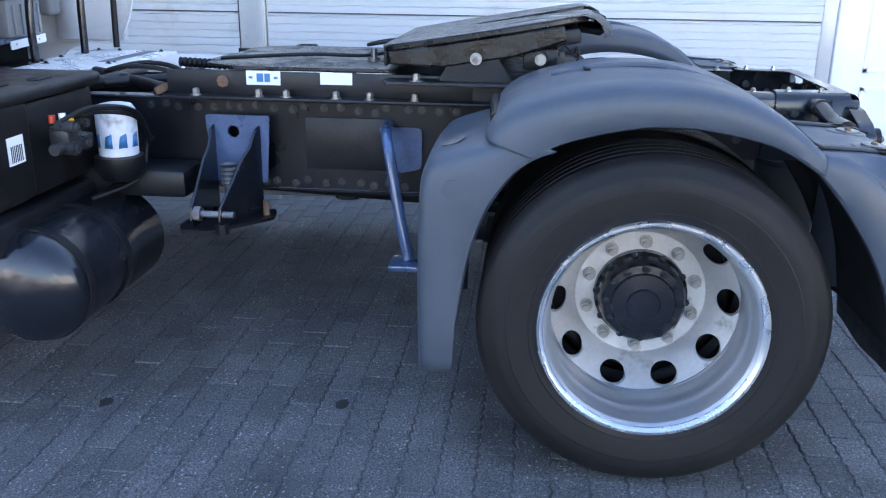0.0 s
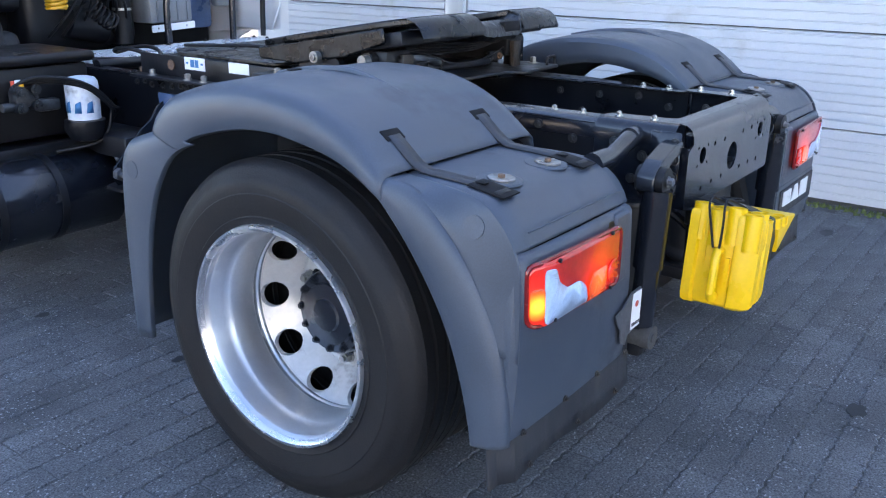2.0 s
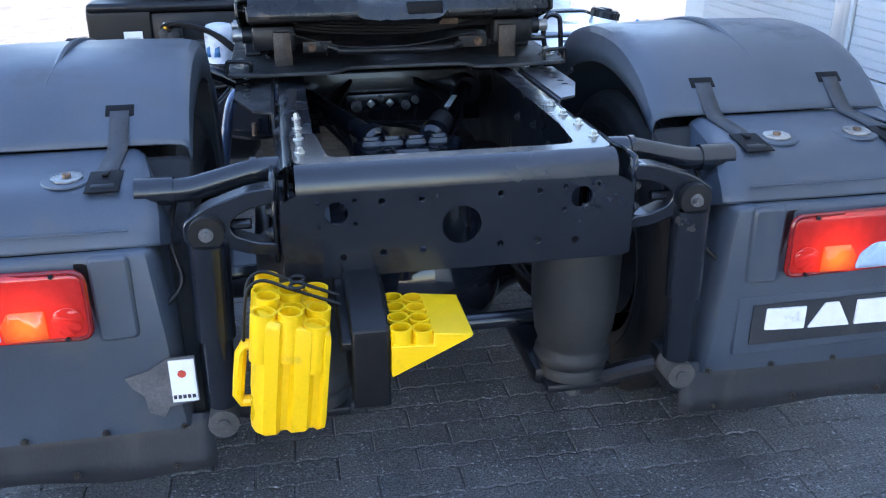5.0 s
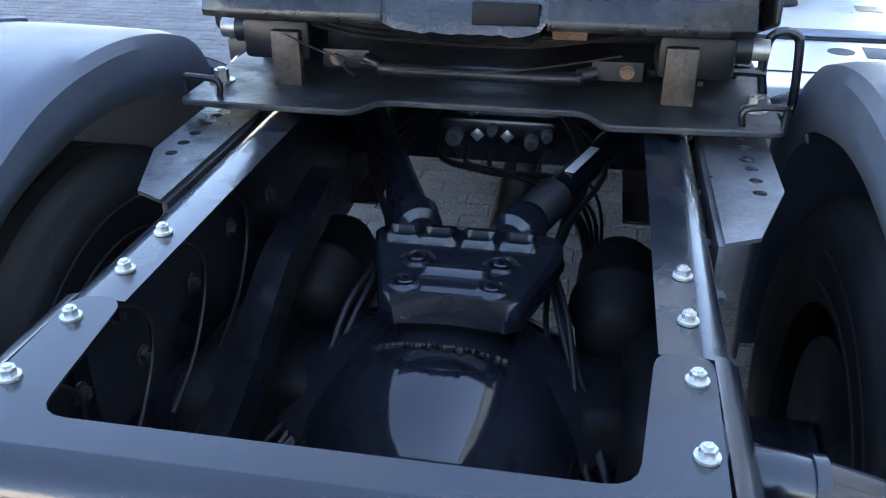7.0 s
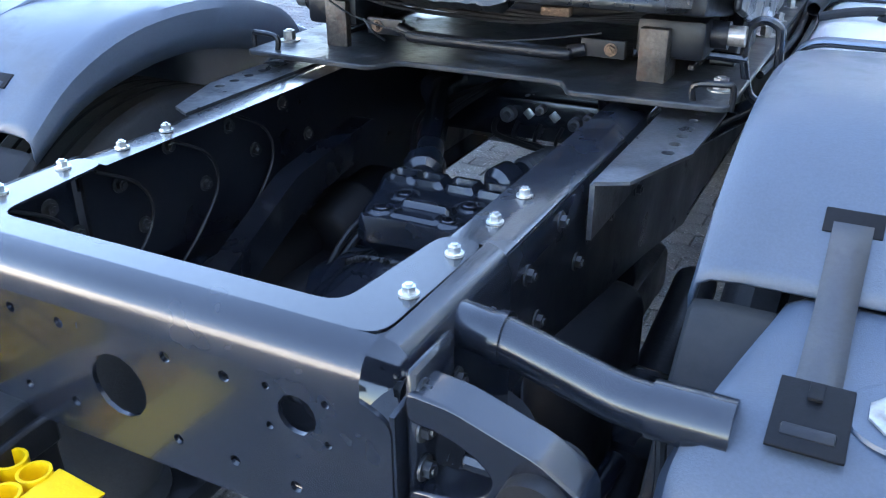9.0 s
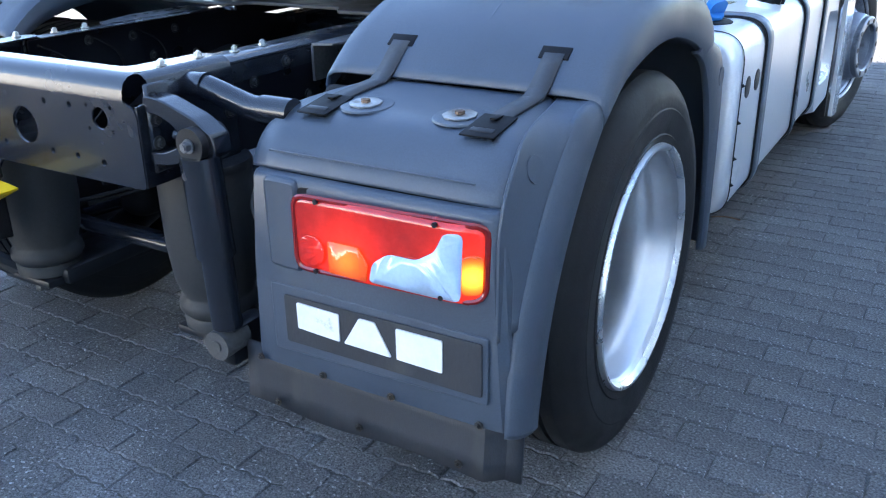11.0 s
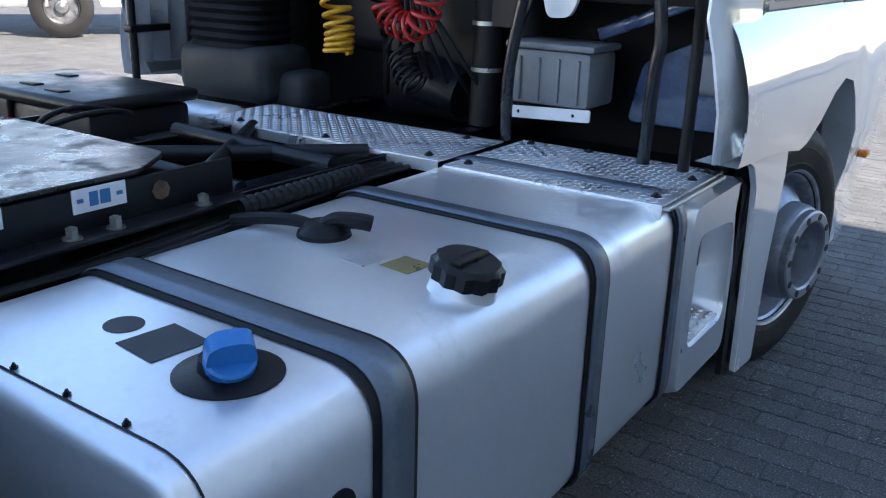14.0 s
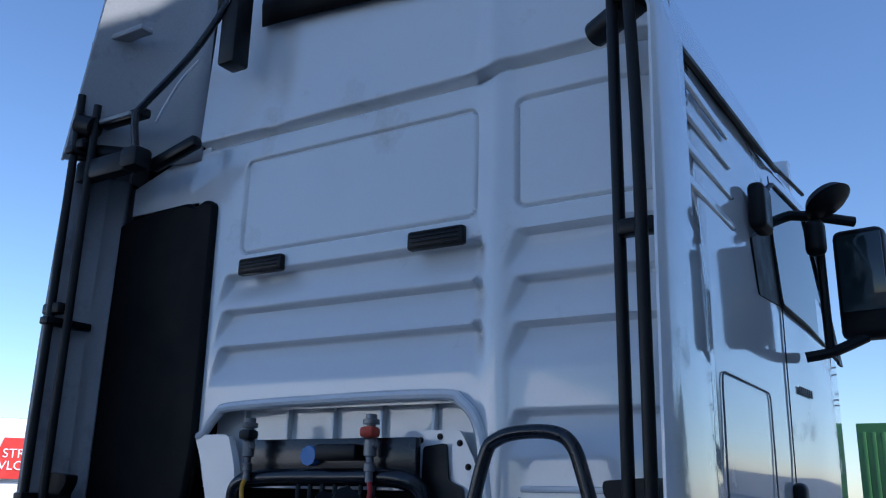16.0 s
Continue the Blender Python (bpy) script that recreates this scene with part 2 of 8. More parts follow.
    "wall": mat("white_wall_panel", (0.7, 0.7, 0.69), 0.6, var=0.06, scale=1.0, dirt=(0.5, 0.48, 0.44), dirt_amount=0.15, bump=0.1),
    "concrete": mat("concrete", (0.32, 0.31, 0.29), 0.85, var=0.2, scale=4, dirt=(0.16, 0.15, 0.13), dirt_amount=0.4, bump=0.4),
    "moss": mat("moss", (0.09, 0.11, 0.03), 0.95, var=0.5, scale=20, bump=0.8, bump_scale=90),
    "paver": mat("concrete_paver", (0.104, 0.106, 0.11), 0.82, spec=0.28, var=0.32, scale=2.6, fine=150, grain=0.62, dirt=(0.045, 0.046, 0.049), dirt_amount=0.3, dirt_scale=1.6, bump=1.0, bump_scale=190, per_piece=0.12, specks=((0.36, 0.37, 0.38), 85.0, 0.62, 0.72)),
    "joint": mat("sand_joint", (0.075, 0.074, 0.071), 0.9, var=0.6, scale=7, fine=120, bump=0.7, bump_scale=160, dirt=(0.022, 0.022, 0.022), dirt_amount=0.45, dirt_scale=9, specks=((0.28, 0.28, 0.27), 60.0, 0.62, 0.75)),
    "glass": mat("cab_glass", (0.03, 0.05, 0.055), 0.04, var=0.0, bump=0, rough_var=0.0, coat=0.5),
    # near-black for black parts, and for shade drawn into gaps, slits and bays
    "sheet_dark": mat("black_parts_and_recess_shade", (0.005, 0.005, 0.006), 0.6, var=0.3, spec=0.15),
    "orange": mat("orange_lens", (0.8, 0.22, 0.02), 0.2, var=0.1, bump=0.05),
    "cream": mat("weathered_hall_wall", (0.36, 0.32, 0.26), 0.8, var=0.08, scale=0.4, bump=0.1),
    "hall_white": mat("white_hall_cladding", (0.84, 0.84, 0.82), 0.6, var=0.04, scale=0.3, bump=0.1),
    "green": mat("green_container", (0.05, 0.16, 0.045), 0.5, var=0.12, scale=1.5, dirt=(0.12, 0.12, 0.08), dirt_amount=0.2),
    "leaves": mat("bush_leaves", (0.13, 0.16, 0.035), 0.7, var=0.2, scale=2.0, per_piece=0.25, bump=0),
    "red_sign": mat("red_sign", (0.6, 0.04, 0.03), 0.45, var=0.05, bump=0),
    "oil": mat("oil_stain", (0.02, 0.02, 0.021), 0.7, var=0.3),
}


clear_coat = M["white"].node_tree.nodes["Principled BSDF"].inputs
clear_coat["Coat IOR"].default_value, clear_coat["Coat Roughness"].default_value, clear_coat["IOR"].default_value = 1.6, 0.03, 1.5

# ---------------------------------------------------------------- mesh helpers
def thing(name, label, category, group="", kind="", at=(0, 0, 0)):
    e = new(name)
    e.empty_display_size = 0.1
    e.location = at
    return tagged(e, label, category, group, kind)


def part(name, bm, material, parent=None, label="", smooth=35, solid=0.0, bevel=0.0):
    me = bpy.data.meshes.new(name)
    bmesh.ops.recalc_face_normals(bm, faces=bm.faces)
    bm.to_mesh(me)
    bm.free()
    for f in me.polygons:
        f.use_smooth = True
    me.set_sharp_from_angle(angle=radians(smooth))
    for mm in (material if isinstance(material, (list, tuple)) else [material]):
        me.materials.append(M[mm])
    ob = new(name, me)
    if parent:
        ob.parent = parent
    if label:
        ob["label"] = label
    if solid:
        s = ob.modifiers.new("thickness", "SOLIDIFY")
        s.thickness, s.offset = solid, -1
    if bevel:
        b = ob.modifiers.new("edges", "BEVEL")
        b.width, b.segments, b.limit_method, b.angle_limit = bevel, 2, "ANGLE", radians(40)
        b.harden_normals = False
    return ob


def again(ob, m, parent=None):
    """Another object on the same mesh."""
    o = ob.copy()
    scene.collection.objects.link(o)
    o.parent = parent or ob.parent
    o.matrix_basis = m
    return o


def box(bm, c, s, bev=0.0, seg=2, m=None):
    r = bmesh.ops.create_cube(bm, size=1.0, matrix=Matrix.Translation(c) @ (m or Matrix()) @ Matrix.Diagonal((*s, 1)))
    if bev:
        es = list({e for v in r["verts"] for e in v.link_edges})
        bmesh.ops.bevel(bm, geom=es, offset=bev, segments=seg, profile=0.5, affect="EDGES")
    return bm


def frame_of(d):
    d = Vector(d).normalized()
    return d.to_track_quat("Z", "Y").to_matrix().to_4x4()


def cyl(bm, p0, p1, r, seg=20, r2=None, caps=True):
    p0, p1 = Vector(p0), Vector(p1)
    d = p1 - p0
    bmesh.ops.create_cone(bm, cap_ends=caps, segments=seg, radius1=r, radius2=r if r2 is None else r2, depth=d.length,
                          matrix=Matrix.Translation((p0 + p1) / 2) @ frame_of(d))
    return bm


def lathe(bm, prof, origin, axis, seg=48, closed=False):
    """prof: pairs of (distance along the axis, radius)."""
    m = Matrix.Translation(origin) @ frame_of(axis)
    rings = []
    for h, r in prof:
        rings.append([bm.verts.new(m @ Vector((r * math.cos(2 * math.pi * k / seg), r * math.sin(2 * math.pi * k / seg), h))) for k in range(seg)])
    pairs = list(zip(rings, rings[1:]))
    if closed:
        pairs.append((rings[-1], rings[0]))
    for a, b in pairs:
        for k in range(seg):
            bm.faces.new((a[k], a[(k + 1) % seg], b[(k + 1) % seg], b[k]))
    return bm


def smooth_path(pts, n=6, closed=False):
    """Catmull-Rom through the points."""
    p = [Vector(q) for q in pts]
    out = []
    cnt = len(p)
    for i in range(cnt if closed else cnt - 1):
        a, b, c, d = (p[(i + k) % cnt] if closed else p[min(max(i + k, 0), cnt - 1)] for k in (-1, 0, 1, 2))
        for k in range(n):
            t = k / n
            out.append(0.5 * (2 * b + (c - a) * t + (2 * a - 5 * b + 4 * c - d) * t * t + (3 * b - a - 3 * c + d) * t ** 3))
    if not closed:
        out.append(p[-1])
    return out


def sweep(bm, path, r, seg=8, closed=False, scale=None):
    """A tube along a path, with no twist."""
    path = [Vector(q) for q in path]
    n = len(path)
    rings, up = [], None
    for i, q in enumerate(path):
        d = (path[(i + 1) % n] - path[i - 1]) if closed else (path[min(i + 1, n - 1)] - path[max(i - 1, 0)])
        d.normalize()
        if up is None:
            up = d.orthogonal().normalized()
        up = (up - d * up.dot(d)).normalized()
        side = d.cross(up)
        rr = r * (scale[i] if scale else 1)
        rings.append([bm.verts.new(q + rr * (math.cos(2 * math.pi * k / seg) * up + math.sin(2 * math.pi * k / seg) * side)) for k in range(seg)])
    for a, b in list(zip(rings, rings[1:])) + ([(rings[-1], rings[0])] if closed else []):
        for k in range(seg):
            bm.faces.new((a[k], a[(k + 1) % seg], b[(k + 1) % seg], b[k]))
    if not closed:
        bm.faces.new(rings[0][::-1])
        bm.faces.new(rings[-1])
    return bm


def hose(bm, pts, r, seg=8, n=6):
    return sweep(bm, smooth_path(pts, n), r, seg)


def prism(bm, poly, m, depth):
    """A flat outline in the xy plane of m, made thick along its z."""
    a = [bm.verts.new(m @ Vector((x, y, 0))) for x, y in poly]
    b = [bm.verts.new(m @ Vector((x, y, depth))) for x, y in poly]
    n = len(poly)
    bm.faces.new(a[::-1])
    bm.faces.new(b)
    for k in range(n):
        bm.faces.new((a[k], a[(k + 1) % n], b[(k + 1) % n], b[k]))
    return bm


def grid(bm, rows):
    vs = [[bm.verts.new(p) for p in r] for r in rows]
    for a, b in zip(vs, vs[1:]):
        for k in range(len(a) - 1):
            bm.faces.new((a[k], a[k + 1], b[k + 1], b[k]))
    return vs


def rounded(poly, r, n=4):
    """Rounds the corners of a closed 2D outline."""
    out = []
    k = len(poly)
    for i in range(k):
        p, q, s = Vector(poly[i - 1]), Vector(poly[i]), Vector(poly[(i + 1) % k])
        a, c = (p - q), (s - q)
        d = min(r, a.length * 0.49, c.length * 0.49)
        a, c = q + a.normalized() * d, q + c.normalized() * d
        for j in range(n + 1):
            t = j / n
            out.append(tuple((1 - t) ** 2 * a + 2 * t * (1 - t) * q + t * t * c))
    return out


def plate_with_holes(bm, outline, holes, m, depth, seg=14):
    """A flat plate with round holes cut through it. holes: (x, y, radius)."""
    loops = [[(x, y) for x, y in outline]] + [[(hx + hr * math.cos(-2 * math.pi * k / seg), hy + hr * math.sin(-2 * math.pi * k / seg)) for k in range(seg)] for hx, hy, hr in holes]
    tess = bmesh.new()
    edges = []
    for lp in loops:
        v = [tess.verts.new((x, y, 0)) for x, y in lp]
        edges += [tess.edges.new((v[k], v[(k + 1) % len(v)])) for k in range(len(v))]
    bmesh.ops.triangle_fill(tess, use_beauty=True, use_dissolve=False, edges=edges)
    tess.verts.index_update()
    for z in (0, depth):
        vs = [bm.verts.new(m @ Vector((v.co.x, v.co.y, z))) for v in tess.verts]
        for f in tess.faces:
            idx = [v.index for v in f.verts]
            bm.faces.new([vs[i] for i in (idx if z else idx[::-1])])
    tess.free()
    for lp in loops:
        a = [bm.verts.new(m @ Vector((x, y, 0))) for x, y in lp]
        b = [bm.verts.new(m @ Vector((x, y, depth))) for x, y in lp]
        for k in range(len(lp)):
            bm.faces.new((a[k], a[(k + 1) % len(lp)], b[(k + 1) % len(lp)], b[k]))
    bmesh.ops.remove_doubles(bm, verts=bm.verts, dist=0.0002)
    return bm


def B():
    return bmesh.new()


# plane matrices: local x, y to the world axes named
def plane(o, u, v):
    u, v = Vector(u).normalized(), Vector(v).normalized()
    w = u.cross(v)
    return Matrix.Translation(o) @ Matrix((u, v, w)).transposed().to_4x4()


def hexbolt(name, material, parent, r=0.014, h=0.011, washer=0.02, label=""):
    """Hexagon head on a washer, along +z at the origin."""
    bm = B()
    cyl(bm, (0, 0, 0), (0, 0, 0.003), washer, 14)
    cyl(bm, (0, 0, 0.003), (0, 0, 0.003 + h), r, 6)
    cyl(bm, (0, 0, 0.003 + h), (0, 0, 0.006 + h), r * 0.55, 8)
    return part(name, bm, material, parent, label)


# ---------------------------------------------------------------- setting
PAVED = (-8.0, 3.02, -3.6, 9.0)
bm = B()
gx, gy = (-400, PAVED[0], PAVED[1], 400), (-400, PAVED[2], PAVED[3], 400)
gv = [[bm.verts.new((x, y, -0.005)) for x in gx] for y in gy]
for j in range(3):
    for i in range(3):
        f = bm.faces.new((gv[j][i], gv[j][i + 1], gv[j + 1][i + 1], gv[j + 1][i]))
        f.material_index = 0 if (i, j) == (1, 1) else 1
ground = tagged(part("ground", bm, ["joint", "paver"]), "paved yard ground with dark sandy joints running to the horizon", "ground", kind="structure")

WALL_X = 3.05


def ribbed_door(name, y0, y1, z1=4.2):
    d = tagged(new(name), "white sectional garage door with horizontal ribs", "garage door", kind="structure")
    joints = [0.48, 1.06, 1.64, 2.22, 2.8, 3.38, z1]
    for a, b in zip([0.03] + joints, joints):
        bm = B()
        rows, z, step = [], a + 0.004, 0.0555
        prof = []
        while z < b - 0.01:
            e = min(z + step, b - 0.006)
            prof += [(0.0, z), (0.0, e - 0.012), (0.008, e - 0.008), (0.008, e - 0.003)]
            z = e
        prof = [(0.03, a + 0.004)] + prof + [(0.03, b - 0.004)]
        for x, zz in prof:
            rows.append([Vector((WALL_X - 0.03 + x, y0, zz)), Vector((WALL_X - 0.03 + x, y1, zz))])
        grid(bm, rows)
        part("door_panel", bm, "door", d)
    bm = B()
    box(bm, (WALL_X + 0.02, (y0 + y1) / 2, z1 / 2), (0.03, y1 - y0, z1))
    part("joint_backing", bm, "door_joint", d)
    return d


ribbed_door("garage_door_1", -1.62, 2.34)
ribbed_door("garage_door_2", 2.56, 4.3)
bm = B()
box(bm, (WALL_X + 0.01, 2.45, 2.1), (0.1, 0.2, 4.2), 0.01)
box(bm, (WALL_X - 0.04, 2.385, 2.1), (0.04, 0.05, 4.2), 0.006)
box(bm, (WALL_X + 0.02, -1.67, 2.1), (0.1, 0.1, 4.2), 0.01)
tagged(part("trim_door_posts", bm, "tank"), "galvanised guide posts between the garage doors", "trim", kind="structure")
bm = B()
box(bm, (WALL_X - 0.005, -1.77, 2.1), (0.1, 0.09, 4.2), 0.008)
box(bm, (WALL_X + 0.0, -2.9, 1.1), (0.08, 0.1, 2.2), 0.008)
tagged(part("trim_side_door", bm, "hall_white"), "white side door frame", "trim", kind="structure")
bm = B()
box(bm, (WALL_X + 0.02, -2.335, 1.05), (0.04, 1.02, 2.06), 0.004)
for za, zb in ((0.62, 0.08), (1.95, 0.72)):
    for y0, y1, z0, z1 in ((-2.72, -1.95, zb, zb + 0.03), (-2.72, -1.95, za - 0.03, za), (-2.72, -2.69, zb, za), (-1.98, -1.95, zb, za)):
        box(bm, (WALL_X - 0.003, (y0 + y1) / 2, (z0 + z1) / 2), (0.012, y1 - y0, z1 - z0), 0.003)
tagged(part("door_1", bm, "hall_white"), "white side door with moulded panels", "door", kind="structure")
bm = B()
WALL_H = 6.4
box(bm, (WALL_X + 0.2, 4.55, WALL_H / 2), (0.3, 0.5, WALL_H))
box(bm, (WALL_X + 0.2, -7.62, WALL_H / 2), (0.3, 11.8, WALL_H))
box(bm, (WALL_X + 0.2, 1.39, (WALL_H + 4.2) / 2), (0.3, 5.82, WALL_H - 4.2))
box(bm, (WALL_X + 6.35, 4.65, WALL_H / 2), (12.0, 0.3, WALL_H))
box(bm, (WALL_X + 6.35, -13.37, WALL_H / 2), (12.0, 0.3, WALL_H))
box(bm, (WALL_X + 6.2, -4.4, WALL_H + 0.1), (12.6, 18.6, 0.2))
tagged(part("wall_east", bm, "wall"), "white panelled hall wall with a flat roof", "wall", kind="structure")

# ---------------------------------------------------------------- truck
truck = thing("truck", "white tractor truck with black chassis, fifth wheel and grey mudguards", "truck")
AX, RT = 0.49, 0.482          # axle height, tyre radius


def nut_mesh():
    bm = B()
    cyl(bm, (0, 0, 0), (0, 0, 0.006), 0.02, 16)
    cyl(bm, (0, 0, 0.006), (0, 0, 0.026), 0.0165, 6)
    cyl(bm, (0, 0, 0.026), (0, 0, 0.036), 0.01, 10)
    return bm


def disc_with_vents(bm, s, x_of, r0, r1, rc, rh, count, o, seg=20, thick=0.012, turn=0.12):
    """A dished disc round the x axis at o, with round vents. x_of(r): its depth from the outside; s: the side it faces."""
    def put(r, a, d=0.0):
        return bm.verts.new((o[0] - s * (x_of(r) + d), o[1] + r * math.cos(a), o[2] + r * math.sin(a)))
    half = math.pi / count
    for k in range(count):
        a0 = 2 * math.pi * k / count + turn
        rim_pts, hole_pts, hole_in = [], [], []
        corners = [math.atan2(sg * half * rc, q - rc) % (2 * math.pi) for sg in (-1, 1) for q in (r0, r1)]
        angles = sorted([2 * math.pi * (j + 0.5) / seg for j in range(seg)] + corners)
        cnt = len(angles)
        for th in angles:
            du, dv = math.cos(th), math.sin(th)
            # reach of the sector from the hole's middle, in (radial, tangential) terms
            lim = []
            if du > 1e-6:
                lim.append((r1 - rc) / du)
            if du < -1e-6:
                lim.append((r0 - rc) / du)
            if abs(dv) > 1e-6:
                lim.append(half * rc / abs(dv))
            q = min(lim)
            rim_pts.append(put(rc + du * q, a0 + dv * q / rc))
            hole_pts.append(put(rc + du * rh * 0.7, a0 + dv * rh / rc))
            hole_in.append(put(rc + du * rh * 0.66, a0 + dv * rh * 0.94 / rc, thick))
        for j in range(cnt):
            i = (j + 1) % cnt
            bm.faces.new((rim_pts[j], rim_pts[i], hole_pts[i], hole_pts[j]))
            bm.faces.new((hole_pts[j], hole_pts[i], hole_in[i], hole_in[j]))
    bmesh.ops.remove_doubles(bm, verts=bm.verts, dist=0.0004)


def tyre_mesh(bm, xo, xi, o):
    """Outer sidewall at xo, inner one at xi."""
    s = 1 if xo > xi else -1
    w = abs(xo - xi)
    prof = [(0.010, 0.292), (0.0, 0.305), (-0.006, 0.325), (-0.009, 0.333), (-0.006, 0.336), (-0.012, 0.37), (-0.014, 0.395), (-0.012, 0.398), (-0.012, 0.42), (-0.004, 0.437),
            (-0.001, 0.44), (0.006, 0.458), (0.018, 0.472), (0.03, RT - 0.004)]
    tread = []
    n = 4
    usable = w - 0.06
    for g in range(n + 1):
        a = 0.03 + usable * g / (n + 1) + 0.006
        b = 0.03 + usable * (g + 1) / (n + 1) - 0.006
        tread += [(a - 0.002, RT - 0.014), (a, RT), (b, RT), (b + 0.002, RT - 0.014)]
    mirror = [(w - d, r) for d, r in prof][::-1]
    allp = prof + tread[1:-1] + mirror
    lathe(bm, [(d, r) for d, r in allp], (xo, o[1], o[2]), (-s, 0, 0), 72)


def rear_wheel(s):
    o = (0, 0, AX)
    X = 1.235 * s
    w = new("rear_wheel")
    w.parent = truck
    w["label"] = "dual rear wheel with silver steel rims and worn tyres"
    bm = B()
    tyre_mesh(bm, X, X - s * 0.29, o)
    part("outer_tyre", bm, "tyre", w, smooth=30)
    bm = B()
    tyre_mesh(bm, X - s * 0.34, X - s * 0.63, o)
    part("inner_tyre", bm, "tyre", w, smooth=30)
    bm = B()
    # barrel: flange, bead seat, well, then the dish
    lathe(bm, [(0.012, 0.288), (-0.004, 0.297), (-0.012, 0.304), (-0.012, 0.31), (-0.003, 0.311), (0.003, 0.303), (0.006, 0.294), (0.02, 0.287), (0.06, 0.284), (0.075, 0.277), (0.085, 0.272), (0.13, 0.27),
               (0.165, 0.271), (0.172, 0.276), (0.18, 0.2775), (0.186, 0.274), (0.192, 0.2745), (0.198, 0.278)], (X, 0, AX), (-s, 0, 0), 72)
    part("rim", bm, "rim", w, smooth=28)
    bm = B()
    lathe(bm, [(-0.001, 0.293), (-0.007, 0.2955), (-0.0155, 0.3035), (-0.0155, 0.311), (-0.003, 0.314)], (X, 0, AX), (-s, 0, 0), 72)
    part("rim_flange", bm, "rim_edge", w, "bright worn rim flange", smooth=40)
    bm = B()
    disc_with_vents(bm, s, lambda r: 0.29 - (r - 0.198) * 1.15, 0.198, 0.278, 0.25, 0.0405, 10, (X, 0, AX), turn=-0.03 if s < 0 else 0.1)
    lathe(bm, [(0.29, 0.198), (0.2935, 0.194), (0.294, 0.188), (0.293, 0.13), (0.305, 0.126)], (X, 0, AX), (-s, 0, 0), 60)
    part("rim_disc", bm, "rim_disc", w, "dull silver wheel disc with round vents", smooth=28)
    bm = B()
    lathe(bm, [(0.315, 0.268), (0.35, 0.268), (0.36, 0.1), (0.5, 0.1), (0.52, 0.235), (0.6, 0.235), (0.61, 0.05)], (X, 0, AX), (-s, 0, 0), 40)
    part("brake_drum", bm, "black_matte", w)
    bm = B()
    lathe(bm, [(0.3, 0.14), (0.27, 0.138), (0.262, 0.13), (0.215, 0.124), (0.205, 0.116), (0.202, 0.095), (0.196, 0.09), (0.192, 0.05), (0.186, 0.045), (0.184, 0.0005)], (X, 0, AX), (-s, 0, 0), 40)
    hub = part("hub", bm, "black", w, "black planetary axle hub")
    nut = None
    for k in range(10):
        a = 2 * math.pi * (k + 0.5) / 10 + 0.03
        m = Matrix.Translation((X - s * 0.292, 0.165 * math.cos(a), AX + 0.165 * math.sin(a))) @ frame_of((s, 0, 0))
        if nut is None:
            nut = part("wheel_nut", nut_mesh(), "nut", w)
            nut.matrix_basis = m
        else:
            again(nut, m)
    gn = None
    for k in range(10):
        a = 2 * math.pi * k / 10 + 0.1
        m = Matrix.Translation((X - s * 0.262, 0.1335 * math.cos(a), AX + 0.1335 * math.sin(a))) @ frame_of((s, 0, 0))
        if gn is None:
            gn = hexbolt("flange_nut", "black", w, 0.008, 0.009, 0.011)
            gn.matrix_basis = m
        else:
            again(gn, m)
    hb = None
    for k in range(12):
        a = 2 * math.pi * k / 12
        m = Matrix.Translation((X - s * 0.204, 0.107 * math.cos(a), AX + 0.107 * math.sin(a))) @ frame_of((s, 0, 0))
        if hb is None:
            hb = hexbolt("hub_bolt", "black", w, 0.009, 0.008, 0.0125)
            hb.matrix_basis = m
        else:
            again(hb, m)


for s in (-1, 1):
    rear_wheel(s)


# mudguards: profile in the (y, z) plane of the running surface, from front to back
def guard_stations(pts, n=4):
    p = smooth_path([(0, a, b) for a, b in pts], n)
    out = []
    for i, q in enumerate(p):
        d = (p[min(i + 1, len(p) - 1)] - p[max(i - 1, 0)]).normalized()
        out.append((q.y, q.z, d.z, -d.y))
    return out


def guard_shell(bm, run, lip, cross, s, n=4, lift=0.0):
    """A moulding between the running surface and the lower lip of its sides. cross: pairs (|x|, share of the way to the lip)."""
    a = smooth_path([(0, y, z) for y, z in run], n)
    b = smooth_path([(0, y, z) for y, z in lip], n)
    rows = []
    for i, (p, q) in enumerate(zip(a, b)):
        out = (p - q).normalized() * lift
        rows.append([Vector((s * x, *(p.lerp(q, k) + out).yz)) for x, k in cross])
    grid(bm, rows)


CROSS = [(1.234, 1.0), (1.247, 0.96), (1.252, 0.85), (1.252, 0.5), (1.247, 0.28), (1.236, 0.13), (1.215, 0.04), (1.18, 0.0), (1.0, -0.03), (0.8, -0.03), (0.64, 0.0), (0.605, 0.05), (0.588, 0.2), (0.582, 0.55), (0.584, 0.9)]
FRONT = [(0.645, 0.33), (0.65, 0.6), (0.645, 0.83), (0.632, 0.91), (0.6, 0.948), (0.53, 0.974), (0.44, 1.0), (0.36, 1.02)]
FRONT_LIP = [(0.54, 0.34), (0.53, 0.5), (0.50, 0.68), (0.46, 0.8), (0.42, 0.87), (0.38, 0.92), (0.335, 0.953), (0.28, 0.975)]
MIDDLE = [(0.465, 1.0), (0.435, 1.052), (0.365, 1.1), (0.22, 1.14), (0.06, 1.154), (-0.12, 1.138), (-0.27, 1.08), (-0.385, 0.99)]
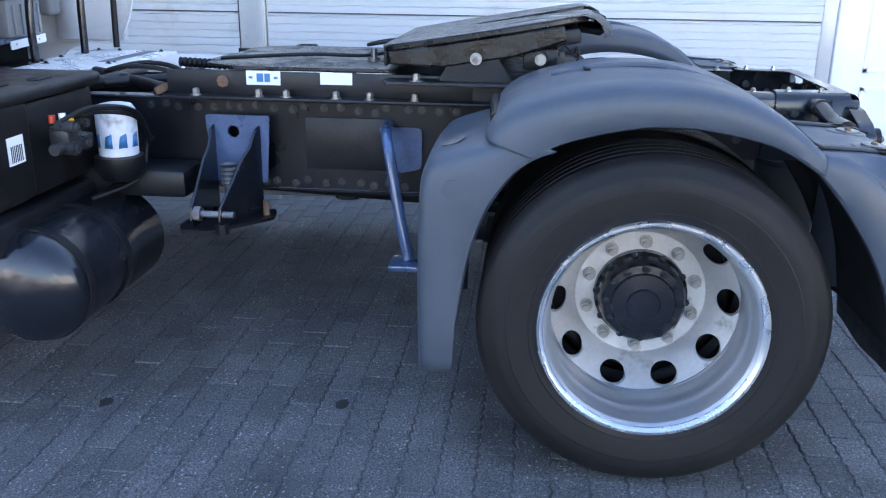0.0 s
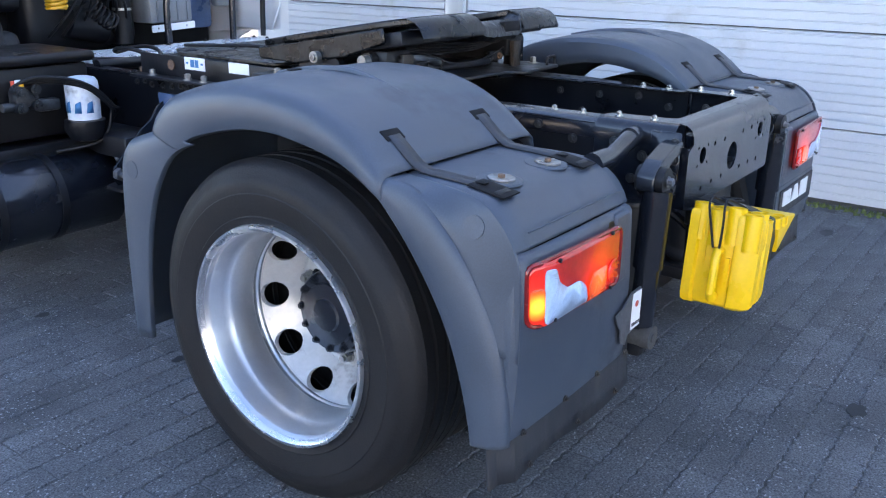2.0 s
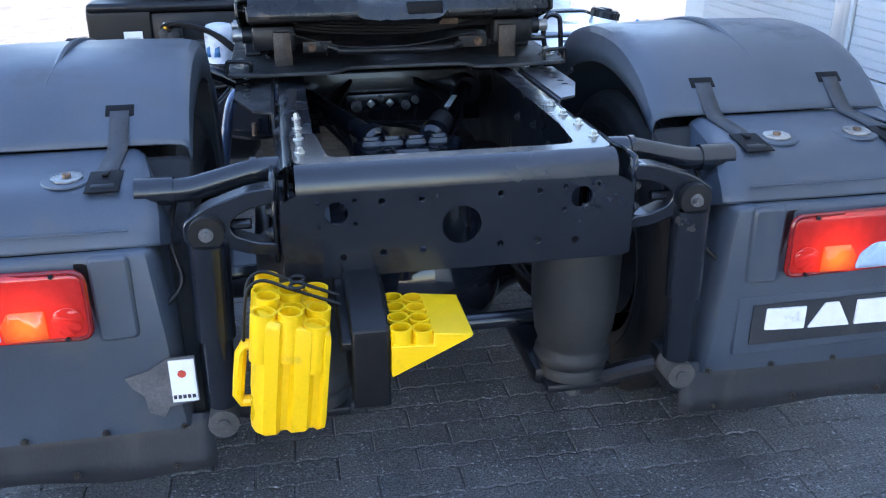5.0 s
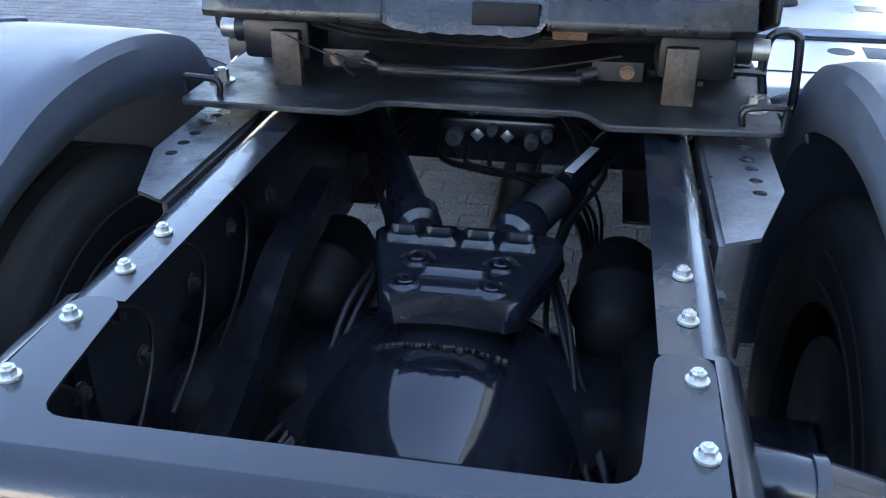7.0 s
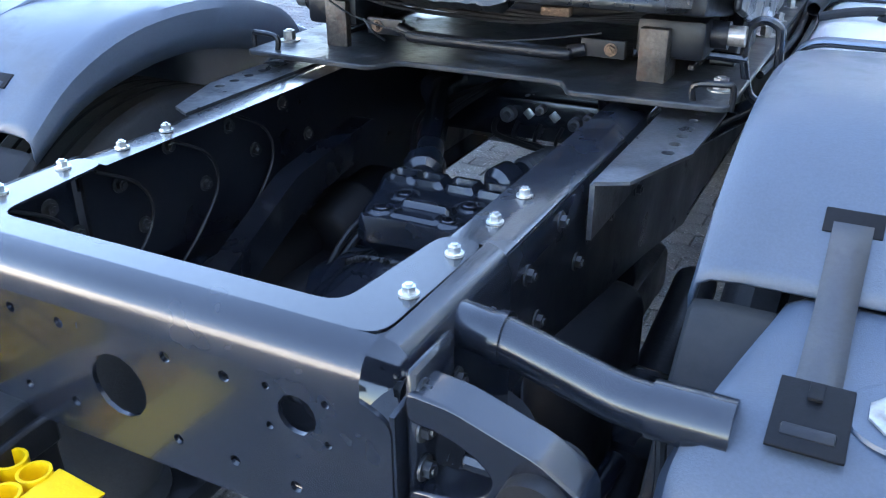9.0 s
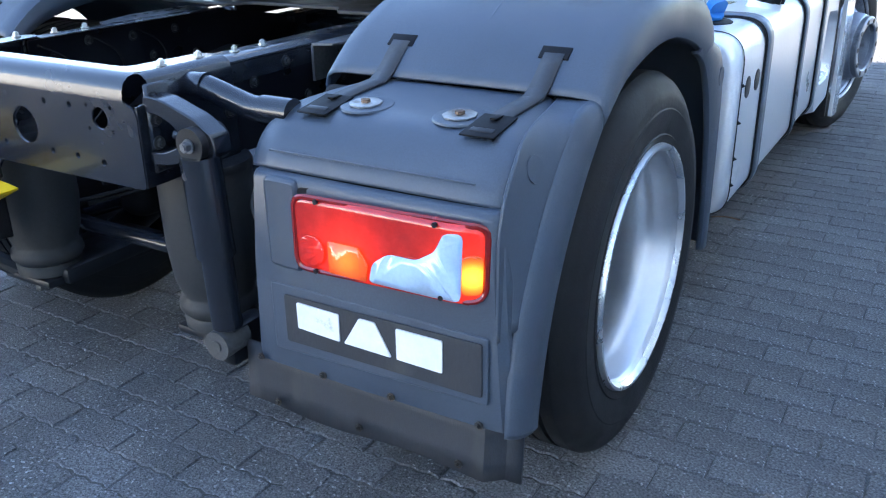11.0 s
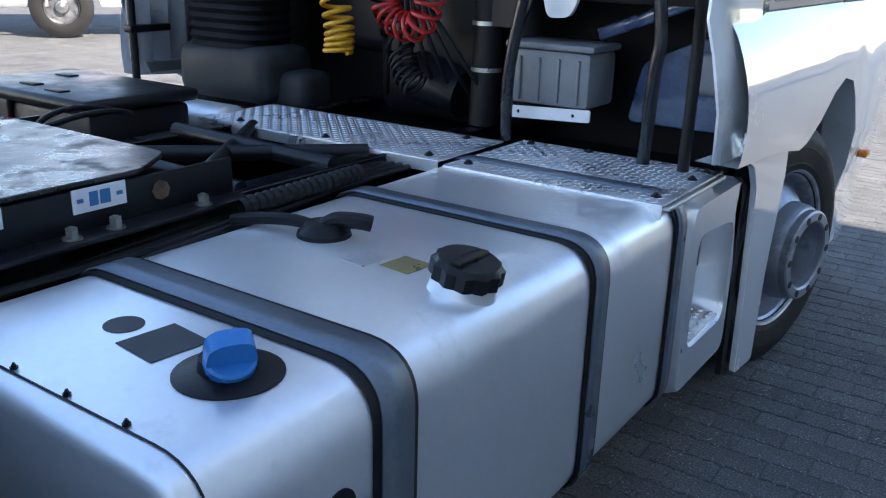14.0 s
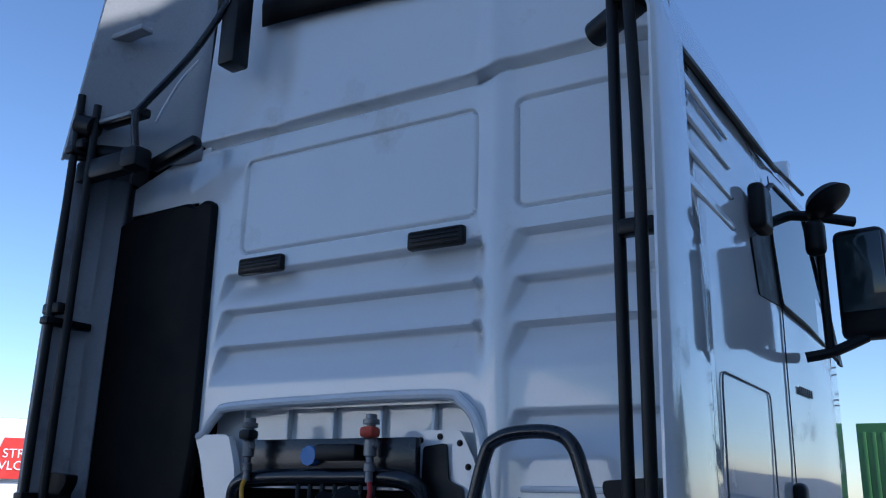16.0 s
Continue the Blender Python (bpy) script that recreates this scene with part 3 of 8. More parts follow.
MIDDLE_LIP = [(0.335, 0.955), (0.3, 0.975), (0.24, 1.0), (0.12, 1.03), (0.02, 1.042), (-0.1, 1.035), (-0.26, 1.0), (-0.385, 0.93)]
BAND = [(-0.385, 0.99), (-0.472, 0.968), (-0.575, 0.872), (-0.65, 0.76), (-0.7, 0.64), (-0.724, 0.5), (-0.728, 0.42)]
BAND_LIP = [(-0.375, 0.94), (-0.45, 0.852), (-0.52, 0.751), (-0.574, 0.647), (-0.61, 0.538), (-0.632, 0.44), (-0.637, 0.405)]
LINING = [(-0.385, 0.965), (-0.455, 0.92), (-0.53, 0.85), (-0.6, 0.74), (-0.655, 0.6), (-0.69, 0.45), (-0.695, 0.4)]


def along(pts, n):
    """n points at even steps along a line of points."""
    p = smooth_path([(0, a, b) for a, b in pts], 8)
    run = [0.0]
    for a, b in zip(p, p[1:]):
        run.append(run[-1] + (b - a).length)
    out = []
    for k in range(n):
        d = run[-1] * k / (n - 1)
        i = max(i for i in range(len(p)) if run[i] <= d + 1e-9)
        i = min(i, len(p) - 2)
        out.append(p[i].lerp(p[i + 1], (d - run[i]) / max(1e-9, run[i + 1] - run[i])))
    return out


def mudguard(s):
    g = new("mudguard")
    g.parent = truck
    g["label"] = "dark grey three-piece plastic mudguard over the rear wheel"
    bm = B()
    guard_shell(bm, FRONT, FRONT_LIP, CROSS, s)
    part("front_section", bm, "guard", g, solid=0.006)
    bm = B()
    guard_shell(bm, MIDDLE, MIDDLE_LIP, [(x + (0.004 if x > 1 else -0.002), d) for x, d in CROSS], s, lift=0.005)
    part("cover", bm, "guard", g, solid=0.006)
    # rear section: a broad side band follows the wheel, the boxed middle stands back from it
    bm = B()
    guard_shell(bm, BAND, BAND_LIP, [(1.234, 1.0), (1.247, 0.97), (1.253, 0.88), (1.254, 0.55), (1.251, 0.3), (1.245, 0.14), (1.239, 0.05), (1.233, 0.0), (1.222, -0.04)], s)
    part("side_band", bm, "guard", g, solid=0.006)
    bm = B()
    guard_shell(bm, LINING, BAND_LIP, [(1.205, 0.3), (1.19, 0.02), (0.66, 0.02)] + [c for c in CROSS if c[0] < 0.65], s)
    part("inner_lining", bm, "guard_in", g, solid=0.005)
    bm = B()
    top = [(-0.375, 0.988), (-0.41, 0.985), (-0.5, 0.982), (-0.59, 0.975), (-0.64, 0.958), (-0.678, 0.928), (-0.703, 0.895), (-0.715, 0.868)]
    wall = []
    for p, q in zip(along(top + [(-0.728, 0.83), (-0.733, 0.74), (-0.734, 0.62)], 22), along(BAND[:5], 22)):
        k = min(1, max(0, (-0.375 - p.y) / 0.3))
        xo = 1.156 + 0.052 * k
        wall.append([Vector((s * x, *p.lerp(q, f).yz)) for x, f in ((xo - 0.004, -0.03), (xo, 0.0), (xo * 0.9 + 0.1235, 0.12), (xo * 0.6 + 0.494, 0.5), (xo * 0.25 + 0.926, 0.8), (1.231, 0.96), (1.232, 1.03))])
    grid(bm, wall)
    part("box_side", bm, "guard", g, solid=0.006)
    bm = B()
    rows = []
    for y, z, ny, nz in guard_stations(top, 3):
        k = min(1, max(0, (-0.375 - y) / 0.3))
        xo, xi = 1.145 + 0.05 * k, 0.70 - 0.06 * k
        rows.append([Vector((s * x, y - ny * d, z - nz * d)) for x, d in ((xo + 0.014, 0.03), (xo + 0.008, 0.014), (xo - 0.012, 0.001), (xo - 0.06, 0.0), (xi + 0.06, 0.0), (xi + 0.012, 0.001), (xi - 0.008, 0.014), (xi - 0.02, 0.05), (xi - 0.035, 0.13))])
    grid(bm, rows)
    part("rear_top", bm, "guard", g, solid=0.006)
    bm = B()
    rows = []
    for z, xo, xi, y in ((0.868, 1.2, 0.655, -0.716), (0.86, 1.207, 0.648, -0.728), (0.85, 1.21, 0.645, -0.733), (0.66, 1.222, 0.628, -0.735), (0.55, 1.228, 0.622, -0.733), (0.46, 1.232, 0.612, -0.728), (0.425, 1.232, 0.61, -0.722), (0.42, 1.23, 0.612, -0.705)):
        rows.append([Vector((s * x, yy, z)) for x, yy in ((xo + 0.002, y + 0.075), (xo + 0.003, y + 0.045), (xo - 0.002, y + 0.015), (xo - 0.018, y), (xo - 0.06, y - 0.003), ((xo + xi) / 2, y - 0.006), (xi + 0.06, y - 0.003), (xi + 0.015, y), (xi + 0.002, y + 0.015), (xi - 0.004, y + 0.05), (xi - 0.004, y + 0.16))])
    grid(bm, rows)
    part("rear_panel", bm, "guard", g, solid=0.006)
    return g


guards = {s: mudguard(s) for s in (-1, 1)}

# fuel tank, right side
def tank_section(x0, x1, z0, z1, r):
    return rounded([(x0, z0), (x1, z0), (x1, z1), (x0, z1)], r, 8)


def tank(name, sec, y0, y1, material, label, inset=0.03):
    bm = B()
    cx = sum(p[0] for p in sec) / len(sec)
    cz = sum(p[1] for p in sec) / len(sec)
    rings = []
    for y, k in ((y0, 0.2), (y0, 0.9), (y0 + 0.006, 0.955), (y0 + 0.02, 0.985), (y0 + 0.05, 1.0), (y1 - 0.05, 1.0), (y1 - 0.02, 0.985), (y1 - 0.006, 0.955), (y1, 0.9), (y1, 0.2)):
        rings.append([bm.verts.new((cx + (x - cx) * k, y, cz + (z - cz) * k)) for x, z in sec])
    n = len(sec)
    for a, b in zip(rings, rings[1:]):
        for k in range(n):
            bm.faces.new((a[k], a[(k + 1) % n], b[(k + 1) % n], b[k]))
    bm.faces.new(rings[0][::-1])
    bm.faces.new(rings[-1])
    return part(name, bm, material, truck, label, smooth=50)


TS = tank_section(0.5, 1.245, 0.335, 0.945, 0.1)
tank_r = tank("fuel_tank", TS, 0.825, 2.52, "tank", "long silver aluminium fuel tank with rounded corners")


def strap(y, parent, w=0.104, sec=None):
    bm = B()
    sec = sec or TS
    cx, cz = 0.9, 0.62
    for wy, off, nm, label in ((w, 0.005, "rubber_edge", ""), (w - 0.03, 0.01, "strap", "")):
        bm = B()
        rows = []
        for yy in (y - wy / 2, y + wy / 2):
            rows.append([Vector((x + (off if x > cx else -off) * min(1, abs(x - cx) / 0.25), yy, z + (off if z > cz else -off) * min(1, abs(z - cz) / 0.2))) for x, z in sec + sec[:1]])
        grid(bm, rows)
        part("tank_strap" if nm == "strap" else "strap_rubber", bm, "strap" if nm == "strap" else "rubber", parent, solid=0.004, smooth=60)


for y, wide in ((1.222, 0.108), (1.945, 0.092), (2.43, 0.086)):
    strap(y, tank_r, wide)


# ---------------------------------------------------------------- chassis, rear
for s in (-1, 1):
    web = B()
    out = [(-0.47, 1.005), (0.25, 1.005), (0.55, 0.955), (4.6, 0.955), (4.6, 0.66), (0.62, 0.61), (0.25, 0.69), (-0.3, 0.79), (-0.47, 0.79)]
    prism(web, out, plane((s * 0.372, 0, 0), (0, 1, 0), (0, 0, 1)), -0.009 * s)
    bm = B()
    # folded upper flange
    rows = []
    for y in (-0.474, 0.26):
        rows.append([Vector((s * x, y, z)) for x, z in ((0.296, 1.019), (0.34, 1.02), (0.358, 1.017), (0.37, 1.008), (0.3745, 0.993), (0.3745, 0.96))])
    grid(bm, rows)
    box(bm, (s * 0.337, 2.57, 0.951), (0.078, 4.06, 0.008))
    box(bm, (s * 0.337, 2.2, 0.625), (0.078, 3.1, 0.008))
    rail = part("chassis_rail", bm, "rail", truck, bevel=0.003)
    part("web", web, "web_black", rail, "dull black web of the rail")
    # perforated angle beside the rail
    bm = B()
    hl = [(-0.022 + 0.046 * k, 0.066, 0.0105) for k in range(6)]
    plate_with_holes(bm, [(-0.195, 0.0), (-0.17, 0.048), (-0.01, 0.102), (0.24, 0.106), (0.24, 0.0)], hl, plane((s * 0.392, 0.0, 1.006), (0, 1, 0), (s, 0, 0)), 0.006 * (-s))
    box(bm, (s * 0.389, 0.02, 0.96), (0.008, 0.42, 0.09))
    part("mounting_angle", bm, "steel" if s > 0 else "steel_dark", truck, "perforated worn steel angle along the rail")

bm = B()
prof = [(-0.722, 1.026), (-0.742, 1.022), (-0.756, 1.011), (-0.763, 0.995), (-0.765, 0.972)]
grid(bm, [[Vector((x, y, z)) for x in (-0.345, -0.2, 0, 0.2, 0.345)] for y, z in prof])
prism(bm, rounded([(-0.345, -0.722), (0.345, -0.722), (0.35, -0.478), (0.292, -0.478), (0.272, -0.682), (-0.272, -0.682), (-0.292, -0.478), (-0.35, -0.478)], 0.03), plane((0, 0, 1.0215), (1, 0, 0), (0, 1, 0)), 0.0045)
for s in (-1, 1):
    rows = []
    for y in (-0.722, -0.476):
        rows.append([Vector((s * x, y, z)) for x, z in ((0.35, 1.026), (0.364, 1.023), (0.376, 1.013), (0.382, 0.995), (0.383, 0.965), (0.383, 0.79))])
    grid(bm, rows)
    prism(bm, [(-0.763, 0.79), (-0.7, 0.79), (-0.7, 0.975), (-0.763, 0.965)], plane((s * 0.378, 0, 0), (0, 1, 0), (0, 0, 1)), 0.006)
holes = [(0, 0.885, 0.044), (-0.265, 0.93, 0.025), (0.265, 0.93, 0.025)] + [(x, z, 0.0075) for x in (-0.17, -0.085, 0.085, 0.17) for z in (0.95, 0.835)] + [(x, 0.83, 0.008) for x in (-0.255, 0.255)]
for sx in (-1, 1):
    holes += [(sx * 0.265 + dx, 0.93 + dz, 0.005) for dx in (-0.038, 0.038) for dz in (-0.026, 0.026)]
plate_with_holes(bm, rounded([(-0.38, 0.785), (0.38, 0.785), (0.38, 0.955), (0.345, 0.974), (-0.345, 0.974), (-0.38, 0.955)], 0.015), holes, plane((0, -0.765, 0), (1, 0, 0), (0, 0, 1)), -0.006)
rear_member = part("rear_crossmember", bm, "black", truck, "glossy black folded rear crossmember with round holes")
rb = None
for s in (-1, 1):
    for y in (-0.635, -0.525, -0.408, -0.308):
        m = Matrix.Translation((s * 0.33, y, 1.0262 if y < -0.47 else 1.0205)) @ pose(0, 0, 0, 0, 0, random.uniform(0, 60))
        if rb is None:
            rb = hexbolt("flange_bolt", "bolt", truck, 0.0084, 0.0085, 0.012, "shiny zinc flange bolt")
            rb.matrix_basis = m
        else:
            again(rb, m)

# bolts along the inner and outer webs
bw = hexbolt("web_bolt", "steel_dark", truck, 0.010, 0.008, 0.015)
first = True
for s in (-1, 1):
    for y, z in [(-0.7, 0.95), (-0.7, 0.86), (-0.63, 0.93), (-0.6, 0.86), (-0.54, 0.96), (-0.5, 0.9), (-0.4, 0.95), (-0.36, 0.86), (-0.28, 0.98), (-0.2, 0.88), (-0.12, 0.97), (-0.05, 0.9), (0.05, 0.97), (0.13, 0.88)]:
        for d in (1, -1):
            x = s * (0.384 if y < -0.47 else 0.3735) if d > 0 else s * 0.362
            m = Matrix.Translation((x, y, z)) @ frame_of((s * d, 0, 0))
            if first:
                bw.matrix_basis = m
                first = False
            else:
                again(bw, m)

# shock absorber with its cast bracket, air bellows, mudguard tubes
BX, BY = 0.335, -0.555
for s in (-1, 1):
    sh = new("shock_absorber")
    sh.parent = truck
    bm = B()
    cyl(bm, (s * 0.53, -0.77, 0.905), (s * 0.53, -0.69, 0.905), 0.036, 24)
    part("upper_eye", bm, "rubber", sh)
    bm = B()
    cyl(bm, (s * 0.53, -0.745, 0.88), (s * 0.537, -0.74, 0.66), 0.042, 24)
    cyl(bm, (s * 0.537, -0.74, 0.66), (s * 0.54, -0.735, 0.49), 0.034, 24)
    part("tube", bm, "black", sh)
    bm = B()
    cyl(bm, (s * 0.54, -0.775, 0.455), (s * 0.54, -0.7, 0.455), 0.034, 20)
    cyl(bm, (s * 0.54, -0.779, 0.455), (s * 0.54, -0.696, 0.455), 0.014, 12)
    part("lower_eye", bm, "bushing", sh)
    b = hexbolt("eye_bolt", "steel", sh, 0.011, 0.012, 0.015)
    b.matrix_basis = Matrix.Translation((s * 0.53, -0.771, 0.905)) @ frame_of((0, -1, 0))
    bm = B()
    prism(bm, rounded([(0.388, 0.99), (0.44, 0.985), (0.53, 0.955), (0.575, 0.925), (0.58, 0.885), (0.545, 0.86), (0.5, 0.865), (0.44, 0.845), (0.388, 0.84), (0.388, 0.868), (0.43, 0.872), (0.475, 0.89), (0.485, 0.915), (0.465, 0.935), (0.43, 0.95), (0.388, 0.955)], 0.012), plane((0, -0.70, 0), (s, 0, 0), (0, 0, 1)), 0.05 * s)
    box(bm, (s * 0.391, -0.7, 0.915), (0.012, 0.09, 0.19), 0.004)
    cyl(bm, (s * 0.44, -0.72, 0.905), (s * 0.5, -0.72, 0.905), 0.012, 10)
    part("shock_bracket", bm, "black", truck, "cast black shock absorber bracket", bevel=0.004)
    nb = None
    for z in (0.98, 0.935, 0.885, 0.845):
        nb2 = again(bw, Matrix.Translation((s * 0.397, -0.73, z)) @ frame_of((s, 0, 0)))
    bm = B()
    lathe(bm, [(0.0, 0.02), (0.0, 0.108), (-0.02, 0.112), (-0.2, 0.11), (-0.29, 0.1), (-0.325, 0.088), (-0.335, 0.087), (-0.345, 0.096), (-0.365, 0.099), (-0.378, 0.09), (-0.383, 0.084), (-0.39, 0.09), (-0.415, 0.088), (-0.42, 0.02)], (s * BX, BY, 0.79), (0, 0, 1), 40)
    ab = part("air_bellows", bm, "bellows", truck, "dusty black rubber air suspension bellows", smooth=50)
    bm = B()
    lathe(bm, [(0.0, 0.0005), (0.004, 0.05), (0.006, 0.112), (0.0, 0.115), (-0.012, 0.115)], (s * BX, BY, 0.791), (0, 0, 1), 32)
    part("top_plate", bm, "black_matte", ab)
    bm = B()
    cyl(bm, (s * 0.33, -0.6, 0.375), (s * 0.33, -0.6, 0.325), 0.018, 8)
    cyl(bm, (s * 0.33, -0.6, 0.375), (s * 0.33, -0.6, 0.35), 0.026, 6)
    part("mounting_bolt", bm, "bushing", ab)
    bm = B()
    hose(bm, [(s * 0.372, -0.6, 0.985), (s * 0.43, -0.61, 0.985), (s * 0.52, -0.615, 0.965), (s * 0.58, -0.62, 0.955), (s * 0.68, -0.62, 0.955)], 0.027, 18)
    cyl(bm, (s * 0.60, -0.62, 0.955), (s * 0.68, -0.62, 0.955), 0.031, 20)
    cyl(bm, (s * 0.425, -0.61, 0.985), (s * 0.437, -0.61, 0.985), 0.031, 20)
    part("guard_support_tube", bm, "black", truck)
    # cable to the lamp
    bm = B()
    hose(bm, [(s * 0.6, -0.58, 0.94), (s * 0.62, -0.64, 0.86), (s * 0.6, -0.68, 0.77), (s * 0.64, -0.7, 0.72)], 0.006)
    part("lamp_cable", bm, "rubber", truck)
    # suspension arm and perch behind the wheel
    bm = B()
    box(bm, (s * 0.35, -0.54, 0.36), (0.2, 0.18, 0.024), 0.008)
    hose(bm, [(s * 0.38, -0.56, 0.34), (s * 0.42, -0.4, 0.34), (s * 0.44, -0.2, 0.36), (s * 0.44, 0.0, 0.42), (s * 0.44, 0.5, 0.52)], 0.05, 12)
    part("suspension_arm", bm, "black_matte", truck)
    bm = B()
    box(bm, (s * 0.54, -0.69, 0.44), (0.05, 0.12, 0.09), 0.01)
    hose(bm, [(s * 0.54, -0.66, 0.43), (s * 0.47, -0.63, 0.4), (s * 0.4, -0.6, 0.365)], 0.026, 10)
    part("damper_arm", bm, "black_matte", truck)
bm = B()
hose(bm, [(-0.44, -0.1, 0.44), (-0.42, -0.33, 0.46), (-0.34, -0.42, 0.47), (0.0, -0.43, 0.47), (0.34, -0.42, 0.47), (0.42, -0.33, 0.46), (0.44, -0.1, 0.44)], 0.023, 14)
part("stabiliser_bar", bm, "black", truck)

# axle, differential, upper link
bm = B()
cyl(bm, (-0.62, 0, AX), (0.62, 0, AX), 0.085, 28)
lathe(bm, [(-0.42, 0.086), (-0.34, 0.105), (-0.25, 0.16), (-0.17, 0.21), (-0.08, 0.232), (0.02, 0.235), (0.12, 0.225), (0.2, 0.185), (0.28, 0.125), (0.36, 0.095), (0.42, 0.086)], (0.0, 0.0, AX), (1, 0, 0), 44)
lathe(bm, [(0.0, 0.001), (0.006, 0.06), (0.022, 0.115), (0.05, 0.16), (0.09, 0.2), (0.14, 0.228), (0.2, 0.245), (0.3, 0.252), (0.42, 0.24)], (0.0, -0.34, AX + 0.005), (0, 1, 0), 56)
cyl(bm, (0.02, 0.1, AX), (0.02, 0.55, AX + 0.03), 0.11, 24, 0.06)
part("rear_axle", bm, "black_gloss", truck, "glossy black rear axle housing with differential", smooth=55)
def bump_disc(x, y, cx, cy, r0, r1):
    """1 inside r0 of a place, 0 outside r1, smooth between."""
    t = min(1.0, max(0.0, (r1 - math.hypot(x - cx, y - cy)) / (r1 - r0)))
    return t * t * (3 - 2 * t)


def bump_box(x, y, cx, cy, hx, hy, soft=0.006):
    t = min(1.0, max(0.0, (soft - max(abs(x - cx) - hx, abs(y - cy) - hy)) / soft))
    return t * t * (3 - 2 * t)


# cast bracket on the axle: bosses round four bolts, a raised bar, pockets along the forward ridge
LINK_BOLTS = [(-0.071, -0.04), (0.073, -0.041), (-0.066, 0.04), (0.078, 0.04)]
bm = B()
rows = []
for i in range(49):
    v = i / 48
    y = -0.088 + 0.245 * v
    w = 0.112 + 0.062 * min(1.0, v / 0.85) - 0.05 * max(0.0, (v - 0.88) / 0.12) ** 2 - 0.02 * max(0.0, (0.06 - v) / 0.06)
    row = []
    for j in range(57):
        u = -1 + 2 * j / 56
        x = 0.008 + w * u
        yy = y + 0.012 * (1 - u * u) * (1 if v < 0.3 else 0) * (0.3 - v) / 0.3
        z = 0.818 + 0.01 * min(1.0, max(0.0, (y - 0.055) / 0.05))
        z += 0.012 * bump_box(x, y, 0.005, 0.0, 0.052, 0.012) + 0.006 * bump_box(x, y, 0.005, -0.035, 0.045, 0.026)
        for bx, by in LINK_BOLTS:
            z += 0.006 * bump_disc(x, y, bx, by, 0.022, 0.032) - 0.012 * bump_disc(x, y, bx, by, 0.0165, 0.0185)
        for px in (-0.105, -0.04, 0.03, 0.1):
            z += 0.014 * bump_box(x, y, px, 0.112, 0.027, 0.02) - 0.016 * bump_box(x, y, px, 0.108, 0.02, 0.009, 0.004)
        edge = max(abs(u) - 0.95, 0) / 0.05
        ends = max(0.05 - v, 0) / 0.05 + max(v - 0.96, 0) / 0.04
        z -= 0.05 * min(1.0, edge * edge + ends * ends)
        row.append(Vector((x, yy, z)))
    rows.append([Vector((row[0].x, row[0].y, 0.788))] + row + [Vector((row[-1].x, row[-1].y, 0.788))])
rows.insert(0, [Vector((p.x * 0.98, p.y + 0.004, min(p.z, 0.795))) for p in rows[0]])
rows.append([Vector((p.x * 0.98, p.y - 0.002, 0.755)) for p in rows[-1]])
rows.insert(0, [Vector((p.x * 0.8, 0.0, 0.66)) for p in rows[0]])
rows.append([Vector((p.x * 0.8, 0.1, 0.66)) for p in rows[-1]])
grid(bm, rows)
bracket = part("link_bracket", bm, "black", truck, "cast axle bracket with four big bolts", smooth=50)
bm = B()
box(bm, (0.005, 0.0, 0.8305), (0.086, 0.02, 0.004), 0.0015)
part("cast_plate", bm, "rail", bracket, "stippled raised bar")
first = None
for x, y in LINK_BOLTS:
    m = Matrix.Translation((x, y, 0.812))
    if first is None:
        bm = B()
        lathe(bm, [(0.0, 0.0145), (0.014, 0.0145), (0.016, 0.0125), (0.016, 0.0075), (0.008, 0.007), (0.008, 0.0005)], (0, 0, 0), (0, 0, 1), 18)
        first = part("link_bolt", bm, "black", bracket)
        first.matrix_basis = m
    else:
        again(first, m)
for s in (-1, 1):
    bm = B()
    cyl(bm, (s * 0.085, 0.16, 0.82), (s * 0.3, 0.66, 0.87), 0.031, 20)
    lathe(bm, [(0, 0.001), (0.0, 0.03), (0.012, 0.044), (0.05, 0.047), (0.062, 0.036), (0.066, 0.001)], (s * 0.082, 0.142, 0.82), (s * 0.215, 0.5, 0.05), 20)
    cyl(bm, (s * 0.3, 0.62, 0.86), (s * 0.3, 0.74, 0.86), 0.05, 20)
    ul = part("upper_link", bm, "black", truck)
    if s > 0:
        bm = B()
        lathe(bm, [(0.007 * k, 0.04 if k % 2 else 0.034) for k in range(14)], (0.112, 0.222, 0.826), (0.215, 0.5, 0.05), 18)
        part("boot", bm, "rubber", ul, "ribbed black rubber boot")
bm = B()
box(bm, (0, 0, 0), (0.02, 0.12, 0.003), 0.001)
bmesh.ops.transform(bm, matrix=Matrix.Translation((0.196, 0.4, 0.8775)) @ pose(0, 0, 0, 5.5, 0, -23), verts=bm.verts)
part("link_sticker", bm, "paper", truck, "pale sticker on the link")
# weld bead on the axle
bm = B()
pts = []
for k in range(40):
    a = math.pi * (0.28 + 0.44 * k / 39)
    pts.append(Vector((0.17 * math.cos(a) + random.uniform(-0.002, 0.002), -0.115 - 0.03 * math.sin(math.pi * k / 39) + random.uniform(-0.003, 0.003), 0.605 + 0.165 * math.sin(a))))
pts = smooth_path(pts, 2)
sweep(bm, pts, 0.006, 8, scale=[random.uniform(0.7, 1.3) for _ in pts])
part("weld_bead", bm, "grease", truck)

